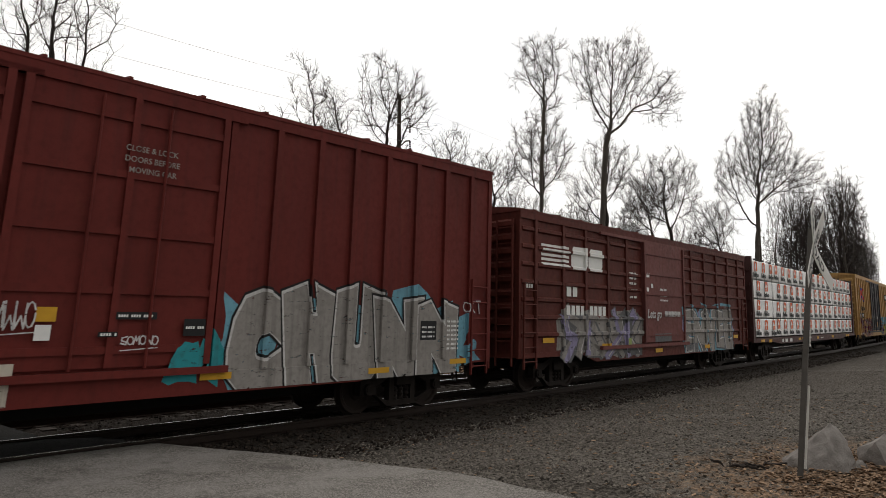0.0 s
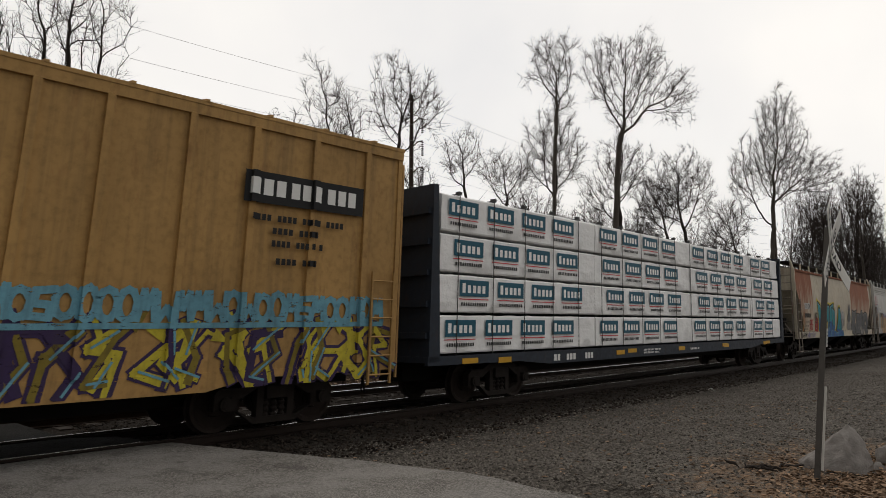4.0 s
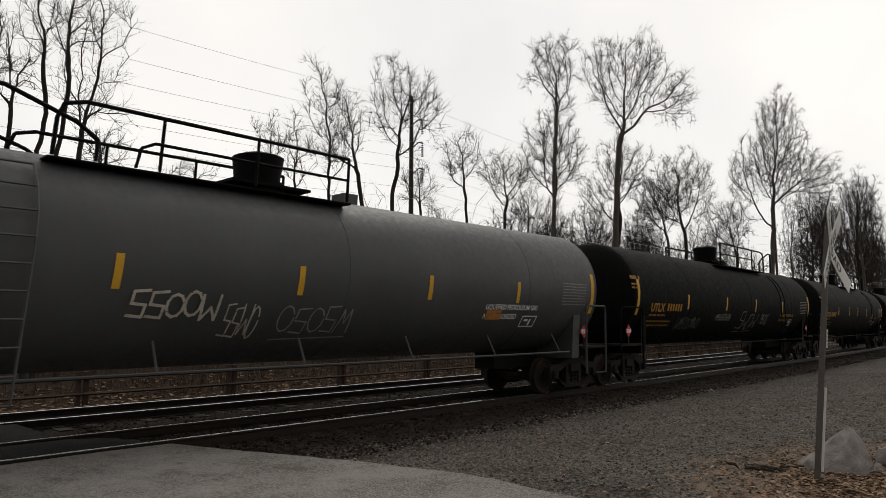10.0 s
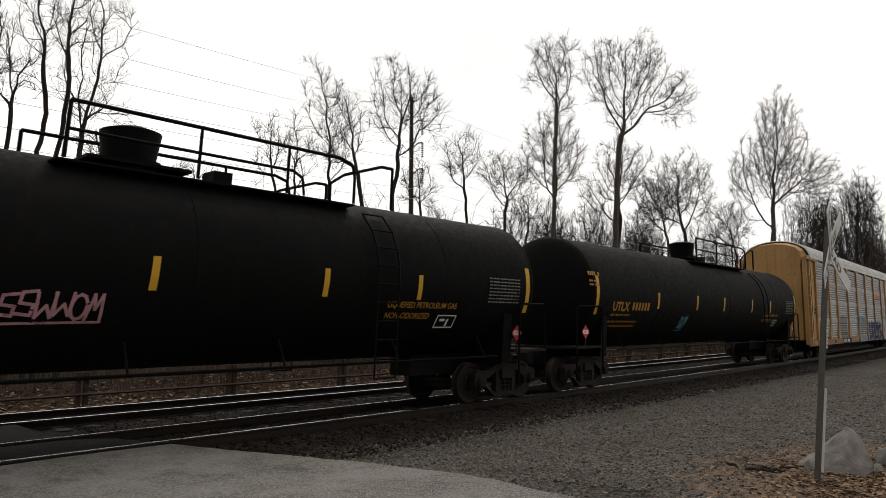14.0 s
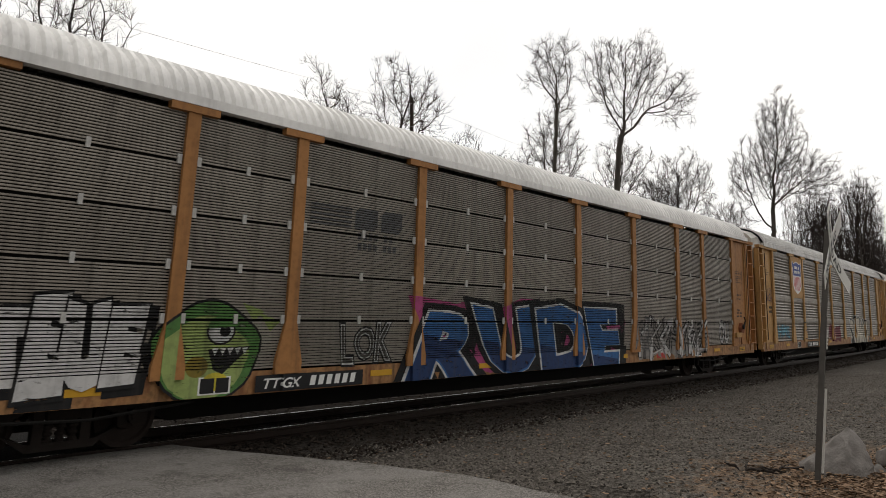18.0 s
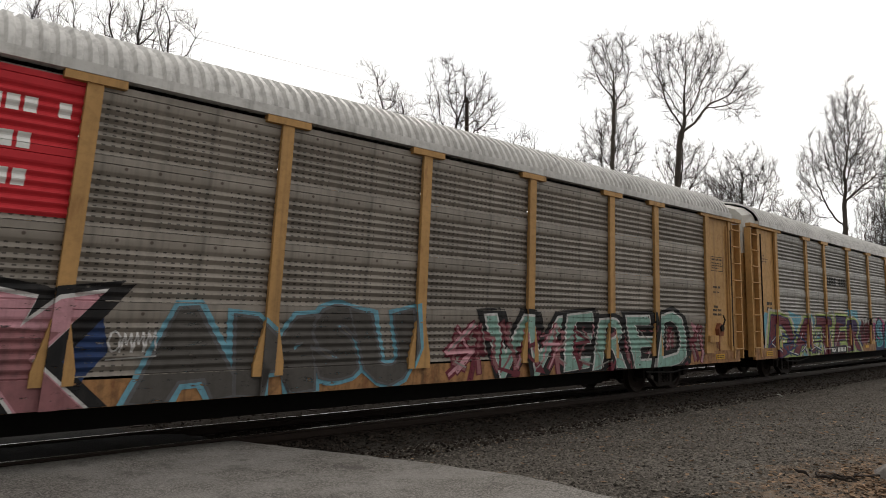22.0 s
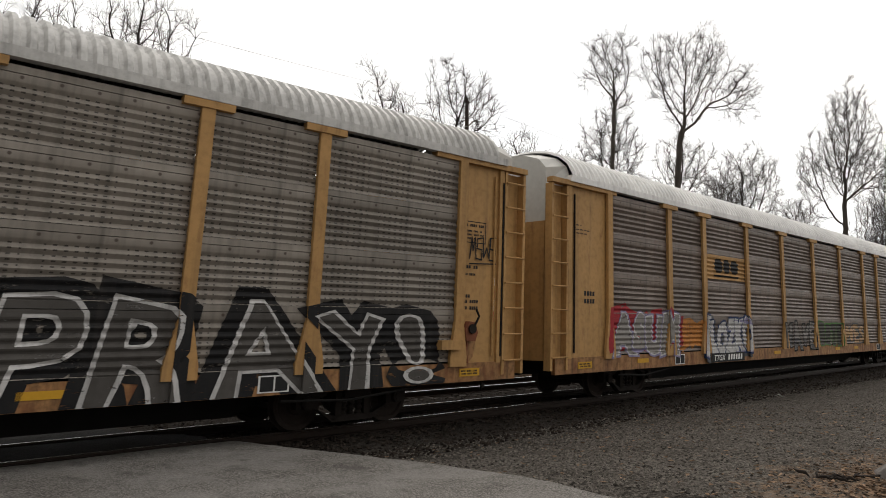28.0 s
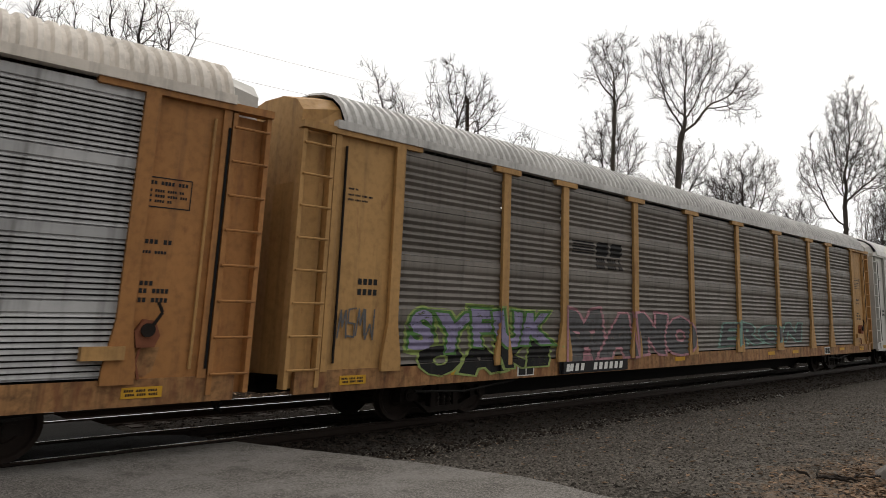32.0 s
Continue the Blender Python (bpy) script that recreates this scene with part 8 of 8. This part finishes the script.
# ---------------------------------------------------------------- behind and beside the tracks
crossbuck()
rock("boulder", "grey angular limestone boulder with a sharp ridge, on leafy dirt", 9.03, 2.38, -0.06,
     [(-0.46, -0.05, 0.02), (-0.42, 0.1, 0.1), (-0.2, -0.12, 0.26), (0.08, -0.02, 0.56), (0.18, 0.05, 0.66), (0.24, 0.1, 0.6), (0.12, -0.25, 0.3), (0.3, -0.1, 0.32), (0.46, -0.05, 0.2), (0.48, 0.1, 0.05), (0.1, -0.36, 0.05), (-0.25, -0.3, 0.0), (0.38, -0.3, 0.0), (0.2, 0.35, 0.0), (-0.3, 0.25, 0.0), (0.3, 0.2, 0.4)], 5, -75, 0.85)
rock("boulder", "grey rounded boulder beside the larger one", 9.66, 1.84, -0.05,
     [(-0.3, 0, 0), (-0.28, 0.1, 0.2), (-0.12, -0.2, 0.34), (0.05, 0.0, 0.46), (0.2, 0.1, 0.4), (0.34, -0.1, 0.22), (0.36, 0.2, 0), (0.1, 0.3, 0.2), (0.0, -0.3, 0), (0.3, -0.2, 0), (-0.1, 0.25, 0)], 9, -75, 0.85)
rock("boulder", "small pale stone beside the boulders", 9.25, 1.98, -0.03, [(-0.1, 0, 0), (0.1, 0, 0), (0, 0.1, 0), (0, -0.1, 0), (0.02, 0, 0.1), (-0.05, -0.04, 0.08), (0.06, 0.05, 0.08)], 3, 20)
leaves("leaf_litter", "dry brown fallen leaves round the boulders", 3800, lambda r: (r.gauss(8.7, 1.0), r.gauss(1.7, 0.75)), 31)
leaves("bank_leaves", "brown leaf litter on the bank behind the tracks", 6000, lambda r: (lambda x: (x, line(x).y + 6.4 + 4.5 * r.random()))(r.uniform(-6, 48)), 33, 2.2)
leaves("stray_leaves", "a few dry leaves blown over the gravel", 700, lambda r: (r.uniform(6.2, 17), r.uniform(1.0, 8.5)), 32)
fallen = thing("fallen_branch", "dark rotten branch lying on the dirt", "branch", at=pose(8.45, 2.98, -0.02, 0, 0, -48))
stick_rng = random.Random(12)
for k in range(9):
    a, b = stick_rng.uniform(-0.3, 0.25), stick_rng.uniform(-0.07, 0.07)
    turn, size = stick_rng.gauss(0, 0.5), stick_rng.uniform(0.15, 0.42)
    way = [(a + q * size * math.cos(turn), b + q * size * math.sin(turn) + stick_rng.gauss(0, 0.012), 0.015 + 0.03 * stick_rng.random()) for q in spread(0, 1, 5)]
    part("stick", Geo().loft([[(x, y + w * c, z + w * d) for c, d in ((1, 0), (0.3, 0.9), (-0.8, 0.5), (-0.7, -0.6), (0.4, -0.8))] for (x, y, z), w in zip(way, (0.012, 0.022, 0.018, 0.02, 0.01, 0.006))]), "bark", fallen)
litter = thing("paper_litter", "small white scrap of paper on the gravel", "litter", at=pose(18.04, 7.58, -0.09, 0, 8, 30))
part("scrap", Geo().prism_x([(-0.09, 0.0), (0.0, 0.05), (0.1, 0.02), (0.0, 0.06)], -0.12, 0.12), "white", litter)
rail_fence()
power_line()
apartment()
PALE = "tall bare tree with pale mottled bark"
# the sycamore with its spreading limbs, and the leaning tree before it
tree(45.5, 26, -60, 15.0, 0.3, "bark_pale", 11, [(-0.1, 20.8, 2.4, 3.6), (2.6, 20.8, 2.4, 3.7), (4.7, 18.3, 2.0, 2.5), (1.0, 17.4, 1.8, 1.6)], PALE, lean=0.6)
tree(37.6, 26, -55, 13.6, 0.19, "bark_pale", 12, [(0.3, 19.0, 2.3, 3.0), (0.9, 16.6, 1.0, 1.4)], PALE, lean=0.3)
tree(39.7, 27, -56, 7.5, 0.16, "bark", 31, [(-0.2, 13.6, 2.9, 3.9)], lean=-0.2)
# the dark trees by the utility pole
tree(22.4, 25, -42, 8.2, 0.15, "bark", 13, [(0.4, 12.7, 1.9, 3.0), (1.4, 12.6, 1.4, 2.0)])
tree(21.9, 25.4, -41, 7.6, 0.15, "bark", 35, [(-1.6, 11.4, 1.4, 2.7)], lean=-0.8)
tree(20.3, 27, -37, 8.2, 0.11, "bark", 14, [(-0.6, 12.8, 1.1, 2.4), (0.0, 10.6, 1.2, 2.1)], lean=-0.2)
tree(15.9, 25, -32, 5.4, 0.08, "bark", 15, [(-0.3, 9.2, 0.9, 2.2)])
tree(16.4, 25.3, -33, 5.4, 0.08, "bark", 36, [(0.5, 9.2, 1.0, 2.1)])
tree(30.2, 27, -48, 8.0, 0.12, "bark", 16, [(-0.2, 11.7, 1.6, 2.3)])
tree(39.0, 31, -52, 9.5, 0.16, "bark", 17, [(0.0, 12.5, 2.4, 2.3)])
tree(50.5, 29, -60, 10.5, 0.26, "bark", 19, [(1.2, 14.6, 2.6, 3.6), (-1.0, 12.4, 1.8, 2.3)], lean=0.8)
tree(60.1, 27, -66, 10.0, 0.22, "bark", 18, [(-0.2, 14.2, 3.6, 4.2), (-2.6, 12.3, 1.9, 2.0)])
# the tall leader before the far wood
tree(73.1, 24, -72, 10.6, 0.33, "bark_pale", 20, [(1.4, 22.3, 2.9, 4.2), (1.1, 18.0, 4.2, 5.0), (4.6, 16.4, 3.0, 3.0), (-2.0, 16.6, 2.1, 4.6)], PALE, lean=0.4)
tree(71.3, 34, -65, 11.0, 0.2, "bark", 27, [(-1.1, 15.2, 3.5, 3.6)])
tree(80.3, 30, -70, 9.6, 0.18, "bark", 29, [(-1.0, 13.0, 3.4, 3.6)])
tree(42.7, 32, -53, 8.5, 0.12, "bark", 30, [(0.2, 10.8, 1.7, 1.8)])
tree(30.3, 31, -44, 8.6, 0.12, "bark", 28, [(-0.2, 10.6, 1.6, 1.9)])
# the clump of dark stems close behind the crossing
tree(6.2, 23, -15, 7.0, 0.1, "bark", 21, [(-0.2, 11.0, 1.0, 2.6)], fine=0.006, twigs=3.4)
tree(6.6, 23.4, -16, 7.2, 0.1, "bark", 22, [(0.4, 11.6, 1.1, 2.5)], fine=0.006, lean=0.2, twigs=3.4)
tree(6.9, 22.4, -17, 6.2, 0.11, "bark", 23, [(0.6, 10.6, 1.3, 2.0), (0.5, 8.6, 1.4, 1.5)], fine=0.006, lean=0.2, twigs=3.4)
tree(5.4, 23, -13, 6.2, 0.09, "bark", 24, [(-0.2, 9.4, 1.2, 2.0)], fine=0.006, twigs=3.4)
tree(9.6, 28, -19, 6.6, 0.1, "bark", 25, [(0.1, 8.6, 1.3, 1.3)])
tree(16.3, 33, -26, 7.5, 0.09, "bark", 26, [(-0.2, 9.3, 1.2, 1.0)], twigs=1.2)
tree(4.2, 23, -10, 7.4, 0.14, "bark", 33, [(0.0, 10.5, 1.3, 2.6), (-0.4, 7.8, 1.0, 1.4)], fine=0.008)
tree(1.9, 24, -5, 7.4, 0.14, "bark", 34, [(0.0, 10.0, 1.6, 2.8)], fine=0.008)
WOODS = [
    tree(104, 27, 0, 7, 0.24, "bark", 41, [(0, 10, 2.6, 4.5), (0.6, 15.5, 3.0, 4.0)], density=0.7, fine=0.013, twigs=2.2), tree(118, 33, 40, 9, 0.26, "bark_pale", 42, [(0, 13, 3.0, 5.5), (-1.0, 18, 2.6, 4.0)], density=0.7, fine=0.013, twigs=2.2),
    tree(101, 28, 90, 6, 0.22, "bark", 43, [(0.5, 10, 3.0, 5.5), (-1.0, 13, 2.4, 4)], density=0.7, fine=0.013, twigs=2.2), tree(131, 34, 10, 8, 0.26, "bark", 44, [(0, 16, 3.2, 5.5), (1.4, 10, 2.6, 4)], density=0.7, fine=0.013, twigs=2.2),
]
wood_rng = random.Random(8)


def wood_spot(rng, x):
    """A place in the strip of wood between the railway bank and the open yard."""
    lo = line(x).y + 5.5
    return lo + (max(lo + 2, 0.3 * x) - lo) * rng.random()


for i in range(14):
    x, k = wood_rng.uniform(98, 185), wood_rng.uniform(0.85, 1.3)
    y = wood_spot(wood_rng, x)
    copy_thing(WOODS[i % 4], pose(x, y, ground_z(x, y) - 0.1, 0, 0, wood_rng.uniform(0, 360)) @ Matrix.Scale(k, 4))
for i in range(10):
    x = 112 + i * 6.5 + wood_rng.uniform(-2, 2)
    y = line(x).y + 4.6 + 2.5 * wood_rng.random()
    copy_thing(WOODS[(i * 3 + 1) % 4], pose(x, y, ground_z(x, y) - 0.1, 0, 0, wood_rng.uniform(0, 360)) @ Matrix.Scale(wood_rng.uniform(0.75, 1.05), 4))
brush("edge_brush", "tall dense brush along the edge of the far wood", 1100, lambda r: (lambda x: (x, line(x).y + 4.2 + 4 * r.random()))(r.uniform(95, 180)), (2.0, 6.5), 9, 0.02)
SHRUBS = [tree(38.5, 30, 0, 3.2, 0.14, "bark", 51, [(0, 7.6, 2.6, 3.6)], "dense bare shrubby tree with dark twigs", 1.1), tree(57, 31, 0, 3.4, 0.15, "bark", 52, [(-0.8, 7.0, 2.2, 3.2), (1.2, 8.6, 2.2, 3.6)], "dense bare shrubby tree with dark twigs", 1.1)]
for i, (x, y, k) in enumerate(((31, 30, 0.8), (34.5, 33, 0.85), (42, 29, 0.95), (45.5, 32, 1.0), (48.5, 30, 1.1), (52.5, 31.5, 1.05), (55, 29.5, 1.0), (61, 31, 1.1), (65, 33, 1.15), (69, 31, 1.1), (79, 32, 1.2), (86, 31, 1.1), (25, 31, 0.6), (12.5, 29, 0.7))):
    copy_thing(SHRUBS[i % 2], pose(x, y, ground_z(x, y) - 0.1, 0, 0, i * 77) @ Matrix.Scale(k, 4))
brush("bank_brush", "dry brown brush on the bank behind the fence", 5200, lambda r: (r.uniform(-4, 70), 18.9 + 7 * r.random() ** 1.3), (0.4, 2.6), 5)
brush("thicket", "tall bare thicket of grey-brown stems behind the fence", 1700, lambda r: (lambda c: (r.gauss(c[0], 2.2), r.gauss(c[1], 1.2)))(r.choice(((37, 29), (41, 31), (47, 29), (51, 30), (30, 31), (60, 31), (66, 32), (78, 31), (23, 30), (86, 31)))), (3.0, 9.5), 7)
brush("house_brush", "bare brown brush before the apartment house", 1500, lambda r: (r.uniform(3, 22), r.uniform(25, 30)), (1.5, 5.2), 8)
brush("wood_brush", "dense brown undergrowth of the far wood", 1300, lambda r: (lambda x: (x, wood_spot(r, x)))(r.uniform(88, 170)), (1.0, 4.2), 6, 0.016)


# ---------------------------------------------------------------- motion of the train


def motions():
    for root, s in CARS:
        walk(root, [(t, on_line(s - SPEED * t)) for t in range(33)])
    # wheels roll while their car is in sight of the camera
    for wheel, q, s in ROLLING:
        first, last = max(0.0, (s - 45) / SPEED), min(32.0, (s + 3) / SPEED)
        rows, k = [(0.0, pose(q, 0, 0.425))], 0
        t = max(first, 0.1)
        while t < last:
            k += 1
            rows.append((t, pose(q, 0, 0.425) @ Matrix.Rotation(-radians(71.3) * k, 4, "Y")))
            t += 1 / FPS
        if t < 32:
            rows.append((32.0, rows[-1][1]))
        if len(rows) > 1:
            walk(wheel, rows)


motions()
